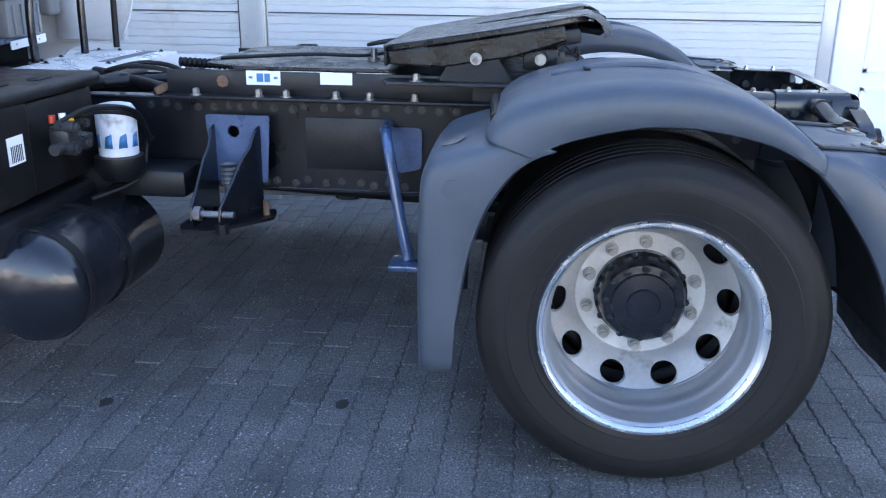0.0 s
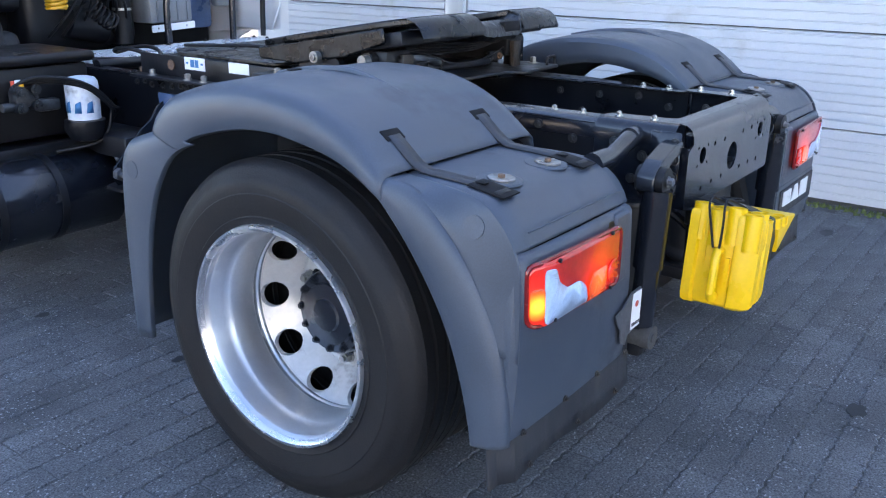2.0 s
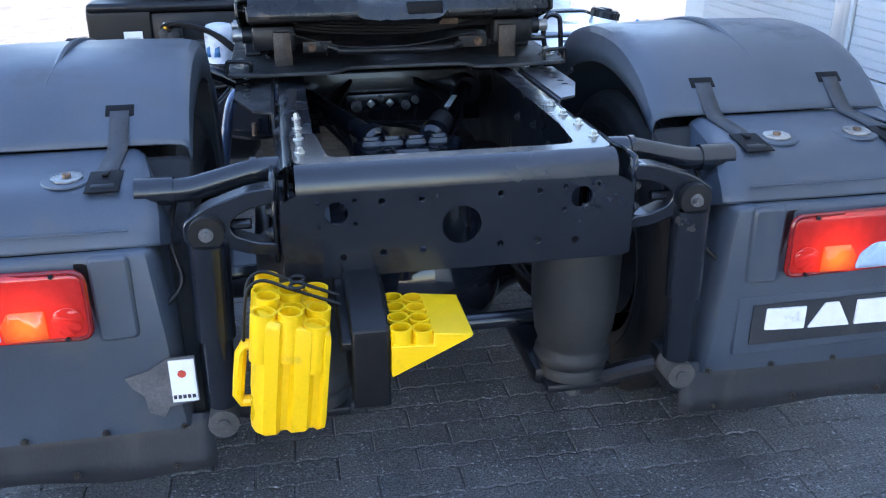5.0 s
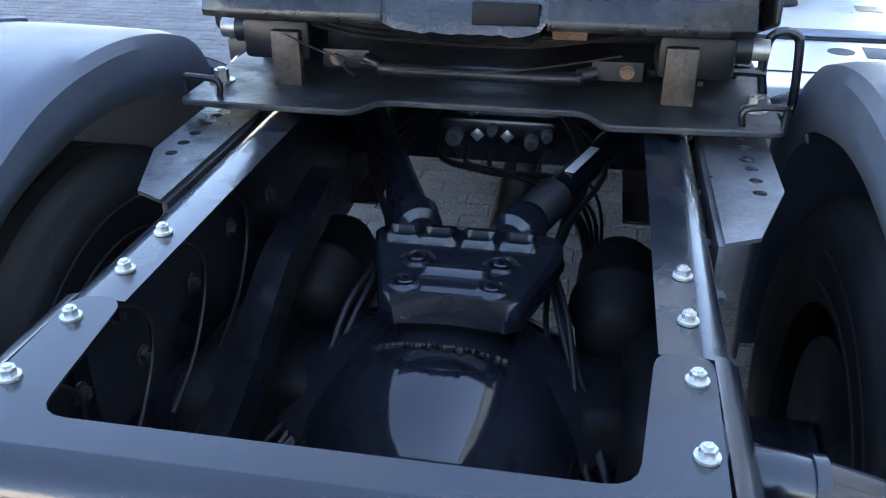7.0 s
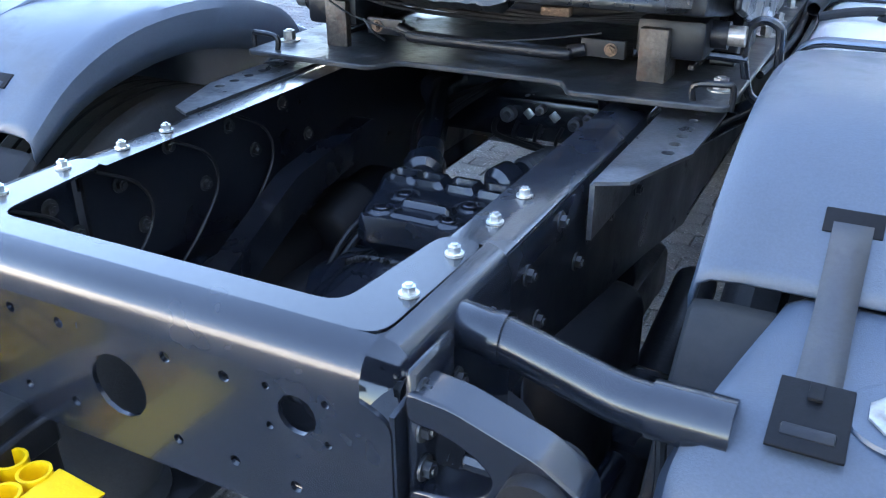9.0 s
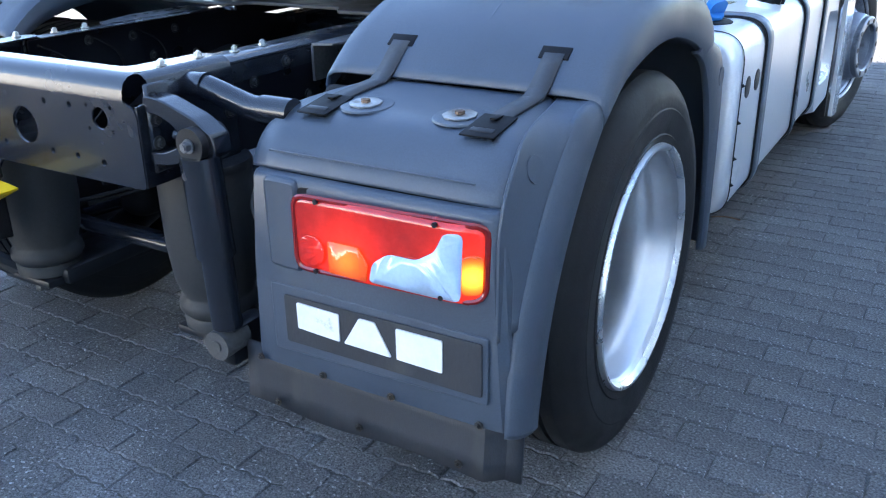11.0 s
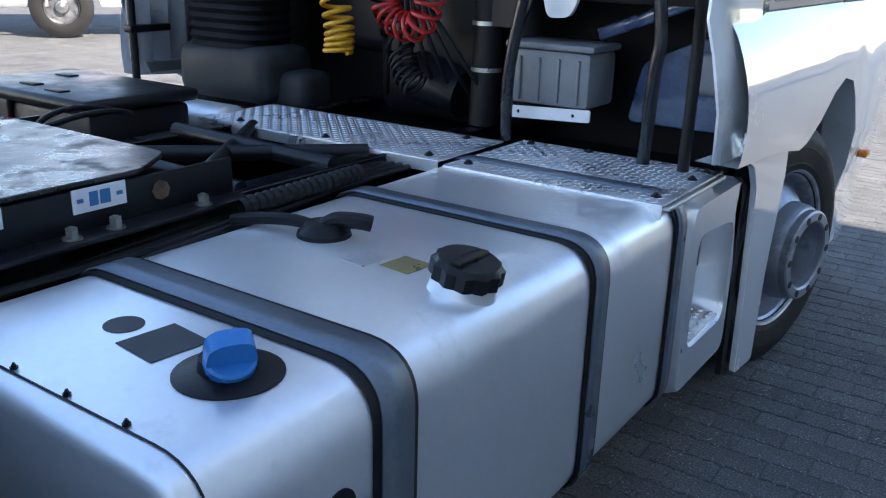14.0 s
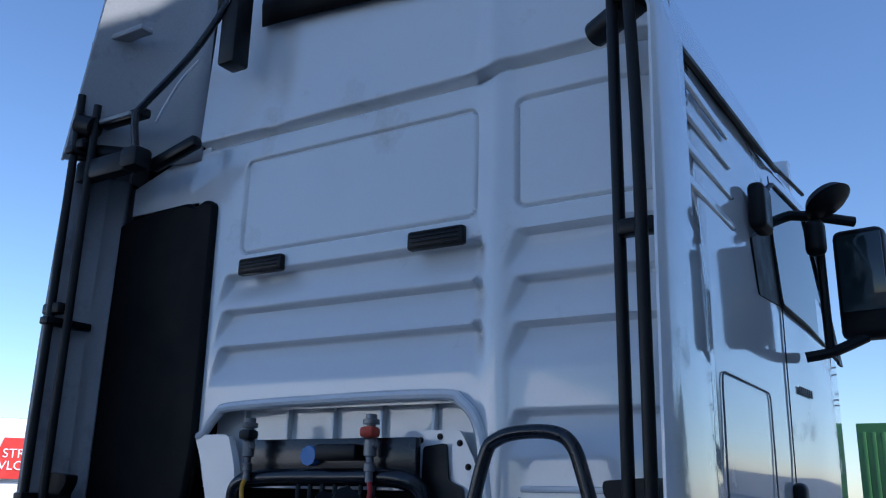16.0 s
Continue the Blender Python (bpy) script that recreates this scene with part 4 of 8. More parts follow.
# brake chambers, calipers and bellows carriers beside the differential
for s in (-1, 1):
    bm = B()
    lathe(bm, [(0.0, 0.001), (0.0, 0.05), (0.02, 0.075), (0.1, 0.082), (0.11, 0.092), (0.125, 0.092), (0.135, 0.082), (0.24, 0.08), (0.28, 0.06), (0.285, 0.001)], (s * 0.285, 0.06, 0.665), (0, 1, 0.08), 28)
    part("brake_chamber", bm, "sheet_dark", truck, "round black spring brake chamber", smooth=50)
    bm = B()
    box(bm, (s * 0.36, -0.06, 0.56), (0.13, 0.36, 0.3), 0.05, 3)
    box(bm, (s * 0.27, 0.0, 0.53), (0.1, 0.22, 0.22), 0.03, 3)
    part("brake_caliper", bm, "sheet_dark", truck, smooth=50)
    bm = B()
    box(bm, (s * 0.31, -0.4, 0.37), (0.16, 0.36, 0.05), 0.015)
    part("bellows_carrier", bm, "black_matte", truck)
    bm = B()
    box(bm, (s * 0.3, 0.36, 0.5), (0.1, 0.5, 0.12), 0.02)
    part("trailing_arm", bm, "black_matte", truck)

# crossmember ahead of the axle
bm = B()
box(bm, (0, 0.74, 0.83), (0.74, 0.06, 0.2), 0.01)
box(bm, (-0.01, 0.69, 0.82), (0.28, 0.06, 0.075), 0.01)
part("mid_crossmember", bm, "black", truck)
for x in (-0.052, 0.018):
    bm = B()
    box(bm, (x, 0.655, 0.82), (0.024, 0.006, 0.024), 0.003, m=pose(0, 0, 0, 0, 45, 0))
    part("zinc_lug", bm, "bolt", truck)
for x, z, r in ((-0.105, 0.815, 0.02), (0.075, 0.812, 0.016), (-0.016, 0.838, 0.012), (0.11, 0.83, 0.013)):
    bm = B()
    cyl(bm, (x, 0.66, z), (x, 0.635, z), r, 14)
    cyl(bm, (x, 0.64, z), (x, 0.622, z - 0.004), r * 0.6, 8)
    part("valve_port", bm, "steel", truck)
for k in range(5):
    bm = B()
    hose(bm, [(-0.13 + 0.06 * k, 0.63, 0.805), (-0.12 + 0.055 * k, 0.6, 0.775 - 0.006 * k), (-0.02 + 0.05 * k, 0.57, 0.765), (0.1 + 0.03 * k, 0.58, 0.74 - 0.02 * (k % 2)), (0.2 + 0.012 * k, 0.45, 0.7), (0.235, 0.25 - 0.03 * k, 0.62), (0.25, 0.02, 0.55)], 0.0075 - 0.0008 * k, 8)
    part("air_line", bm, "rubber", truck)
bm = B()
cyl(bm, (0.02, 0.5, AX + 0.03), (0.02, 3.2, AX + 0.16), 0.055, 24)
part("propeller_shaft", bm, "black_matte", truck)
# cables and lines inside the frame
rng = random.Random(4)
for k in range(9):
    s = -1 if k % 2 else 1
    x0 = s * (0.17 + 0.02 * (k % 3))
    bm = B()
    hose(bm, [(s * 0.33, -0.25 - 0.03 * k, 0.5 + rng.uniform(-0.05, 0.1)), (s * (0.27 + rng.uniform(-0.03, 0.03)), -0.14, 0.55), (x0 + rng.uniform(-0.02, 0.02), 0.02, 0.7 + rng.uniform(-0.03, 0.03)), (s * 0.16, 0.22, 0.76 + rng.uniform(-0.03, 0.03)),
              (s * (0.22 + rng.uniform(-0.04, 0.04)), 0.45, 0.85), (s * 0.12, 0.68, 0.9)], 0.006 + 0.002 * (k % 2), 8)
    part("air_line", bm, "rubber", truck)
for k in range(4):
    bm = B()
    y = -0.62 + 0.17 * k
    hose(bm, [(-0.355, y, 0.99), (-0.345, y + 0.08, 0.94), (-0.35, y + 0.1, 0.87), (-0.34, y + 0.02, 0.8), (-0.35, y - 0.05, 0.74)], 0.0035, 6)
    part("thin_wire", bm, "rubber", truck)
bm = B()
prism(bm, rounded([(-0.62, 0.66), (-0.3, 0.74), (-0.05, 0.86), (0.25, 0.9), (0.3, 0.84), (-0.02, 0.79), (-0.28, 0.67), (-0.6, 0.58)], 0.03), plane((-0.31, 0, 0), (0, 1, 0), (0, 0, 1)), 0.05)
part("inner_stay", bm, "web_black", truck)

# ---------------------------------------------------------------- mudguard fittings
for s in (-1, 1):
    g = guards[s]
    for x in (0.745, 1.115):
        bm = B()
        p = [(-0.312, 1.062), (-0.34, 1.0405), (-0.36, 1.0235), (-0.385, 1.004), (-0.41, 0.9925), (-0.5, 0.9885), (-0.56, 0.984), (-0.612, 0.9755)]
        rows = []
        for y, z in p:
            rows.append([Vector((s * (x - 0.022), y, z)), Vector((s * (x + 0.022), y, z))])
        grid(bm, rows)
        hs = part("hold_down_strap", bm, "strap_rubber", g, "dusty black rubber hold-down strap", solid=0.006)
        # slot, pocket and slit are uncut: dark boxes paint their inner shade
        bm = B()
        box(bm, (s * x, -0.565, 0.9855), (0.014, 0.03, 0.004), 0.001)
        part("slot", bm, "sheet_dark", hs)
        bm = B()
        box(bm, (0, 0, 0), (0.07, 0.1, 0.004), 0.0015)
        bmesh.ops.transform(bm, matrix=Matrix.Translation((s * x, -0.597, 0.9765)) @ pose(0, 0, 0, 9), verts=bm.verts)
        part("strap_pocket", bm, "sheet_dark", hs, "dark patch for the shade in the moulded strap-end pocket")
        bm = B()
        box(bm, (0, 0, 0), (0.05, 0.016, 0.008), 0.003)
        bmesh.ops.transform(bm, matrix=Matrix.Translation((s * x, -0.622, 0.973)) @ pose(0, 0, 0, 14), verts=bm.verts)
        part("strap_hook", bm, "plastic", hs)
        bm = B()
        box(bm, (0, 0, 0), (0.066, 0.034, 0.006), 0.0015)
        bmesh.ops.transform(bm, matrix=Matrix.Translation((s * x, -0.307, 1.0605)) @ pose(0, 0, 0, 36), verts=bm.verts)
        part("strap_slit", bm, "sheet_dark", hs, "dark patch for the shade in the slit of the cover")
    for x in (0.825, 1.04):
        bm = B()
        lathe(bm, [(-0.002, 0.056), (0.002, 0.054), (0.003, 0.048), (0.003, 0.0005)], (s * x, -0.565, 0.9775), (0, -0.07, 1), 28)
        part("washer_seat", bm, "guard", g)
        bm = B()
        lathe(bm, [(0, 0.034), (0.003, 0.034), (0.0045, 0.031), (0.0035, 0.017), (0.0035, 0.0005)], (s * x, -0.57, 0.981), (0, -0.07, 1), 9)
        wsh = part("washer", bm, "nut", g, "flat worn zinc washer plate")
        bm = B()
        cyl(bm, (s * x, -0.57, 0.983), (s * x, -0.57, 0.991), 0.0095, 6)
        part("bolt", bm, "rust", wsh)
    bm = B()
    lathe(bm, [(0, 0.034), (0.003, 0.034), (0.0045, 0.03), (0.003, 0.017), (0.003, 0.0005)], (s * 1.1, 0.56, 0.967), (0, 0.36, 0.93), 20)
    part("washer", bm, "steel", g, "round worn washer")
    # crease on the cover
    bm = B()
    pts = [(s * 0.9, 0.3, 1.133), (s * 0.905, 0.15, 1.158), (s * 0.91, 0.0, 1.163), (s * 0.915, -0.12, 1.138), (s * 0.922, -0.2, 1.117), (s * 0.925, -0.24, 1.1)]
    pth = smooth_path(pts, 5)
    sweep(bm, pth, 0.011, 8, scale=[0.3 + 0.7 * math.sin(math.pi * min(1, 0.15 + k / len(pth))) for k in range(len(pth))])
    part("moulded_crease", bm, "guard", g)
    # dark box laid on the cover for the shade in its slot
    bm = B()
    box(bm, (s * 0.93, 0.2, 1.1545), (0.05, 0.02, 0.006), 0.003, m=pose(0, 0, 0, 8))
    part("cover_slot", bm, "sheet_dark", g)
    # moulded lines on the rear top
    bm = B()
    box(bm, (s * 0.92, -0.7125, 0.905), (0.46, 0.004, 0.004), 0.001)
    part("moulded_line", bm, "guard", g)
    bm = B()
    pc, pn = Vector((s * 1.216, -0.615, 0.915)), Vector((s * 0.966, -0.0975, 0.24))
    cyl(bm, tuple(pc - pn * 0.01), tuple(pc + pn * 0.002), 0.026, 24)
    part("blind_plug", bm, "guard", g)
    bm = B()
    cyl(bm, (s * 1.24, 0.55, 0.87), (s * 1.2535, 0.55, 0.87), 0.026, 24)
    part("blind_plug", bm, "guard", g)
    # flap
    bm = B()
    rows = []
    for z, y in ((0.45, -0.713), (0.4, -0.715), (0.35, -0.718), (0.305, -0.722)):
        rows.append([Vector((s * x, y + 0.004 * math.sin(9 * x + s) * (0.45 - z) / 0.15 + (0.03 if x > 1.2 else 0), z + (0.008 * math.sin(14 * x) if z < 0.31 else 0))) for x in [0.57 + 0.0335 * k for k in range(21)]])
    grid(bm, rows)
    fl = part("mudflap", bm, "flap", g, "dusty black rubber mudflap", solid=0.008)
    fb = None
    for x, z in ((0.63, 0.435), (0.8, 0.436), (0.97, 0.436), (1.17, 0.435), (0.66, 0.325), (0.88, 0.33), (1.12, 0.325)):
        m = Matrix.Translation((s * x, -0.7335 if z > 0.4 else -0.7265, z)) @ frame_of((0, -1, 0))
        if fb is None:
            fb = hexbolt("flap_bolt", "rust_dark", fl, 0.005, 0.004, 0.009)
            fb.matrix_basis = m
        else:
            again(fb, m)
    # inside of the guard: bracket
    bm = B()
    hose(bm, [(s * 0.375, 0.45, 0.86), (s * 0.55, 0.47, 0.98), (s * 0.75, 0.46, 1.03), (s * 1.1, 0.44, 1.03)], 0.022, 12)
    part("guard_support_tube", bm, "black", truck)

    # tail lamp
    lamp = new("tail_lamp")
    lamp.parent = truck
    lamp["label"] = "lit red tail lamp with a clear and amber field"
    def lens_y(x, z):
        e = max(0.0, x - 1.12)
        return -0.752 - 0.012 + e * e * 6.0 + 0.5 * max(0.0, abs(z - 0.77) - 0.05) ** 2 * 4
    def lens(name, poly, material, off, parent, n=1, label=""):
        """A thin curved piece of the lens with the outline poly, in (x, z)."""
        bm = B()
        t = bmesh.new()
        vs = [t.verts.new((x, z, 0)) for x, z in poly]
        f = t.faces.new(vs)
        bmesh.ops.triangulate(t, faces=[f])
        for _ in range(2):
            bmesh.ops.subdivide_edges(t, edges=t.edges[:], cuts=1)
        for v in t.verts:
            x, z = v.co.x, v.co.y
            v.co = Vector((s * x, lens_y(x, z) - off, z))
        me = bpy.data.meshes.new("tmp")
        t.to_mesh(me)
        t.free()
        bm.from_mesh(me)
        bpy.data.meshes.remove(me)
        return part(name, bm, material, parent, label, solid=0.003, smooth=60)
    bm = B()
    prism(bm, rounded([(0.692, 0.672), (0.775, 0.668), (0.775, 0.862), (0.692, 0.862)], 0.016), plane((0, -0.728, 0), (s, 0, 0), (0, 0, 1)), 0.018 * s)
    part("lamp_bezel", bm, "guard", lamp, "moulded grey bezel beside the lens", bevel=0.008)
    bm = B()
    rows = []
    outline = rounded([(0.772, 0.682), (1.195, 0.692), (1.198, 0.852), (0.772, 0.85)], 0.018)
    vs0 = [bm.verts.new((s * x, -0.725, z)) for x, z in outline]
    vs1 = [bm.verts.new((s * x, lens_y(x, z) + 0.024, z)) for x, z in outline]
    for k in range(len(outline)):
        i = (k + 1) % len(outline)
        bm.faces.new((vs0[k], vs0[i], vs1[i], vs1[k]))
    bm.faces.new(vs1)
    part("housing", bm, "plastic", lamp, "black lamp housing")
    bm = B()
    rows = []
    for i in range(31):
        x = 0.78 + 0.409 * i / 30
        e = min(x - 0.78, 1.189 - x)
        cut = 0.026 - math.sqrt(max(0.0, 0.026 ** 2 - max(0.0, 0.026 - e) ** 2))
        lo, hi = 0.689 + 0.022 * (x - 0.78) + cut, 0.843 + 0.007 * (x - 0.78) - cut
        rows.append([Vector((s * x, lens_y(x, lo + (hi - lo) * j / 10), lo + (hi - lo) * j / 10)) for j in range(11)])
    grid(bm, rows)
    body = part("lens", bm, "lamp_glow", lamp, "red lens", solid=0.003, smooth=60)
    bm = B()
    sweep(bm, [(s * x, lens_y(x, z) + 0.003, z) for x, z in rounded([(0.782, 0.692), (1.184, 0.7), (1.188, 0.844), (0.782, 0.841)], 0.026)], 0.0065, 8, closed=True)
    part("lens_rim", bm, "lamp_red", body, "dark red lens rim")
    lens("clear_field", rounded([(0.955, 0.7), (1.148, 0.701), (1.153, 0.83), (1.118, 0.828), (1.1, 0.79), (1.06, 0.765), (1.0, 0.765), (0.965, 0.74)], 0.012), "lamp_clear", 0.005, body, label="clear bluish lens field")
    lens("amber_field", rounded([(0.865, 0.7), (0.95, 0.7), (0.955, 0.735), (0.935, 0.765), (0.865, 0.765)], 0.004), "lamp_lit", 0.007, body, label="lit amber lens field")
    lens("round_reflector", [(0.824 + 0.031 * math.cos(a), 0.737 + 0.031 * math.sin(a)) for a in np.linspace(0, 2 * math.pi, 21)[:-1]], "lamp_glow", 0.006, body, label="round red reflector")
    lens("lit_bulb", rounded([(1.15, 0.715), (1.183, 0.716), (1.184, 0.79), (1.152, 0.79)], 0.012), "lamp_hot", 0.005, body, label="orange glowing bulb field")
    for x, z in ((0.84, 0.838), (1.1, 0.84), (0.83, 0.695), (1.11, 0.703)):
        bm = B()
        cyl(bm, (s * x, -0.764, z), (s * x, -0.77, z), 0.005, 10)
        part("lens_screw", bm, "plastic", body)

# plate with pale shapes, right guard
g = guards[1]
bm = B()
prism(bm, rounded([(0.685, 0.478), (1.192, 0.488), (1.192, 0.628), (0.685, 0.632)], 0.006), plane((0, -0.7365, 0), (1, 0, 0), (0, 0, 1)), 0.005)
pl = part("name_plate", bm, "guard", g, bevel=0.002)
bm = B()
prism(bm, rounded([(0.722, 0.505), (1.182, 0.505), (1.182, 0.617), (0.722, 0.612)], 0.006), plane((0, -0.7425, 0), (1, 0, 0), (0, 0, 1)), 0.004)
part("plate_face", bm, "flap", pl, bevel=0.001)
for poly in ([(0.757, 0.545), (0.862, 0.54), (0.862, 0.6), (0.757, 0.602)], [(0.873, 0.54), (0.985, 0.538), (0.948, 0.604), (0.912, 0.604)], [(0.998, 0.538), (1.1, 0.536), (1.1, 0.604), (0.998, 0.604)]):
    bm = B()
    prism(bm, rounded(poly, 0.003, 2), plane((0, -0.746, 0), (1, 0, 0), (0, 0, 1)), 0.004)
    part("pale_block", bm, "letter", pl, "worn pale block on the plate")

# torn bracket with a sticker, left guard
bm = B()
prism(bm, [(-0.588, 0.62), (-0.645, 0.618), (-0.69, 0.59), (-0.738, 0.578), (-0.727, 0.555), (-0.703, 0.53), (-0.698, 0.487), (-0.667, 0.473), (-0.652, 0.498), (-0.588, 0.508)], plane((0, -0.744, 0), (1, 0, 0), (0, 0, 1)), 0.004)
tb = part("sheet_bracket", bm, "steel", truck, "bent bare sheet bracket with a sticker")
bm = B()
box(bm, (-0.617, -0.7505, 0.562), (0.054, 0.002, 0.104))
st = part("sticker", bm, "paper", tb)
bm = B()
cyl(bm, (-0.618, -0.7515, 0.58), (-0.618, -0.753, 0.58), 0.0095, 8)
part("red_mark", bm, "print_red", st)
bm = B()
for k in range(5):
    box(bm, (-0.638 + 0.01 * k, -0.7522, 0.523), (0.007, 0.001, 0.009))
part("dark_bars", bm, "print_dark", st)

# ---------------------------------------------------------------- wheel chocks in their holder
def lean(x, z):
    """The upright chock leans: its foot stands further out than its top."""
    return x - 0.115 * (0.82 - z)


chock = thing("wheel_chock", "upright yellow plastic wheel chock wired into its black holder", "wheel chock", group="chocks behind the crossmember")
plan = [(-0.385, -0.79), (-0.412, -0.793), (-0.412, -0.818), (-0.402, -0.824), (-0.401, -0.918), (-0.408, -0.923), (-0.409, -0.945), (-0.4, -0.968), (-0.385, -0.982),
        (-0.36, -0.983), (-0.351, -0.97), (-0.338, -0.97), (-0.329, -0.982), (-0.3, -0.982), (-0.291, -0.97), (-0.279, -0.97), (-0.272, -0.979), (-0.262, -0.976), (-0.262, -0.79)]
bm = B()
levels = []
for f, inset in ((0.0, 0.012), (0.03, 0.003), (0.1, 0.0), (0.5, 0.0), (0.93, 0.0), (0.985, 0.002), (1.0, 0.006)):
    ring = []
    for x, y in plan:
        top = 0.818 - 0.34 * max(0.0, x + 0.405)
        z = 0.556 + (top - 0.556) * f
        cx, cy = -0.33, -0.885
        d = math.hypot(x - cx, y - cy)
        ring.append(bm.verts.new((lean(x - (x - cx) / d * inset, z), y - (y - cy) / d * inset, z)))
    levels.append(ring)
n = len(plan)
for a, b in zip(levels, levels[1:]):
    for k in range(n):
        bm.faces.new((a[k], a[(k + 1) % n], b[(k + 1) % n], b[k]))
bm.faces.new(levels[-1])
bm.faces.new(levels[0][::-1])
bmesh.ops.recalc_face_normals(bm, faces=bm.faces)
body = part("block", bm, "yellow", chock, "ribbed yellow block", smooth=35)
chock.matrix_basis = Matrix.Translation((-0.03, -0.02, 0.004))
for i in range(3):
    for j in range(4):
        x, y = -0.385 + 0.05 * i - 0.006 * (j % 2), -0.816 - 0.047 * j
        top = 0.833 - 0.34 * max(0.0, x + 0.39) - (0.012 if (i + j) % 2 else 0.0)
        bm = B()
        lathe(bm, [(0.0, 0.0245), (0.1, 0.0245), (0.1, 0.0195), (0.06, 0.019), (0.06, 0.0005)], (lean(x, top - 0.1), y, top - 0.1), (0.115, 0, 1), 16)
        part("cell", bm, "yellow", chock)
bm = B()
xf = lean(-0.4, 0.65)
sweep(bm, [Vector((xf + 0.02, -0.884, 0.712)), Vector((xf - 0.018, -0.884, 0.716)), Vector((xf - 0.026, -0.884, 0.7)), Vector((xf - 0.034, -0.884, 0.65)), Vector((xf - 0.04, -0.884, 0.602)), Vector((xf - 0.034, -0.884, 0.588)), Vector((xf + 0.01, -0.884, 0.585))], 0.0125, 10)
part("handle", bm, "yellow", chock)
bm = B()
prism(bm, rounded([(-0.903, 0.604), (-0.915, 0.604), (-0.915, 0.698), (-0.903, 0.698)], 0.003), plane((lean(-0.4055, 0.65), 0, 0), (0, 1, 0), (0, 0, 1)), 0.012)
part("handle_recess", bm, "yellow", chock, "deep slot beside the handle")
for y, w in ((-0.868, 0.003), (-0.845, 0.002)):
    bm = B()
    box(bm, (lean(-0.4025, 0.69), y, 0.69), (0.006, w, 0.2), 0.001)
    part("moulding_line", bm, "yellow", chock)

tip = thing("wheel_chock", "yellow wheel chock lying flat, its pointed tip outside the holder", "wheel chock", group="chocks behind the crossmember")
bm = B()
prism(bm, [(-0.184, 0.658), (-0.184, 0.728), (-0.1, 0.722), (-0.1, 0.749), (-0.02, 0.739), (-0.024, 0.733)], plane((0, -0.8, 0), (1, 0, 0), (0, 0, 1)), 0.184)
part("block", bm, "yellow", tip, bevel=0.002)
for i in range(2):
    for j in range(4):
        x, y = -0.162 + 0.043 * i, -0.823 - 0.046 * j
        foot = (0.672 + 0.021 * i) if j == 3 else 0.7
        bm = B()
        lathe(bm, [(0.0, 0.0225), (0.757 - 0.005 * i - foot, 0.0225), (0.757 - 0.005 * i - foot, 0.018), (0.722 - foot, 0.0175), (0.722 - foot, 0.0005)], (x, y, foot), (0, 0, 1), 16)
        part("cell", bm, "yellow", tip)

bm = B()
prism(bm, [(-0.735, 0.8), (-0.78, 0.8), (-0.9, 0.785), (-0.972, 0.762), (-0.978, 0.7), (-0.965, 0.58), (-0.735, 0.56)], plane((-0.2605, 0, 0), (0, 1, 0), (0, 0, 1)), 0.075)
prism(bm, [(-0.735, 0.77), (-0.78, 0.77), (-0.9, 0.757), (-0.966, 0.737), (-0.966, 0.715), (-0.735, 0.72)], plane((-0.282, 0, 0), (0, 1, 0), (0, 0, 1)), 0.107)
holder = part("chock_holder", bm, "plastic", truck, "black sheet holder for the wheel chocks", bevel=0.006)
bm = B()
cyl(bm, (-0.24, -0.74, 0.7), (-0.3, -0.6, 0.82), 0.014, 10)
part("holder_arm", bm, "black", holder)
bm = B()
for dy in (0.0, -0.042):
    hose(bm, [(-0.245, -0.86 + dy, 0.792), (-0.29, -0.858 + dy, 0.812), (-0.34, -0.854 + dy, 0.832), (-0.39, -0.845 + dy, 0.85), (-0.42, -0.848 + dy, 0.835), (-0.43, -0.86 + dy * 0.8, 0.79), (-0.438, -0.876 + dy * 0.4, 0.725)], 0.0036, 6)
for dy in (0.0, -0.03):
    ring = [Vector((-0.325 + 0.014 * math.cos(a), -0.862 + dy + 0.015 * math.sin(a), 0.836)) for a in np.linspace(0, 2 * math.pi, 14)[:-1]]
    sweep(bm, ring, 0.0036, 6, closed=True)
wire = part("retaining_wire", bm, "rubber", holder, "bent black retaining wire")
wire.matrix_basis = Matrix.Translation((-0.03, -0.015, 0.004))

# dark cylinder hanging behind the middle hole of the crossmember
bm = B()
cyl(bm, (0.0, -0.655, 0.78), (0.0, -0.655, 0.935), 0.042, 24)
part("coupling_cylinder", bm, "black", truck, "glossy black cylinder behind the crossmember")

# ---------------------------------------------------------------- fifth wheel and its mounting
fifth = new("fifth_wheel")
fifth.parent = truck
fifth["label"] = "worn greasy fifth wheel coupling tilted on its pivots"
TILT = Matrix.Translation((0, 0.55, 1.19)) @ pose(0, 0, 0, -9.5)
half = [(0.0, 0.33), (0.4, 0.33), (0.45, 0.3), (0.49, 0.12), (0.49, -0.12), (0.47, -0.27), (0.4, -0.385), (0.13, -0.4), (0.1, -0.34), (0.045, -0.1), (0.04, 0.0), (0.0, 0.03)]
bm = B()
poly = half[:-1] + [(0.0, 0.03)] + [(-x, y) for x, y in half[1:-1]][::-1]
prism(bm, rounded(poly, 0.02, 3), TILT @ Matrix.Translation((0, 0, 0.0)), 0.024)
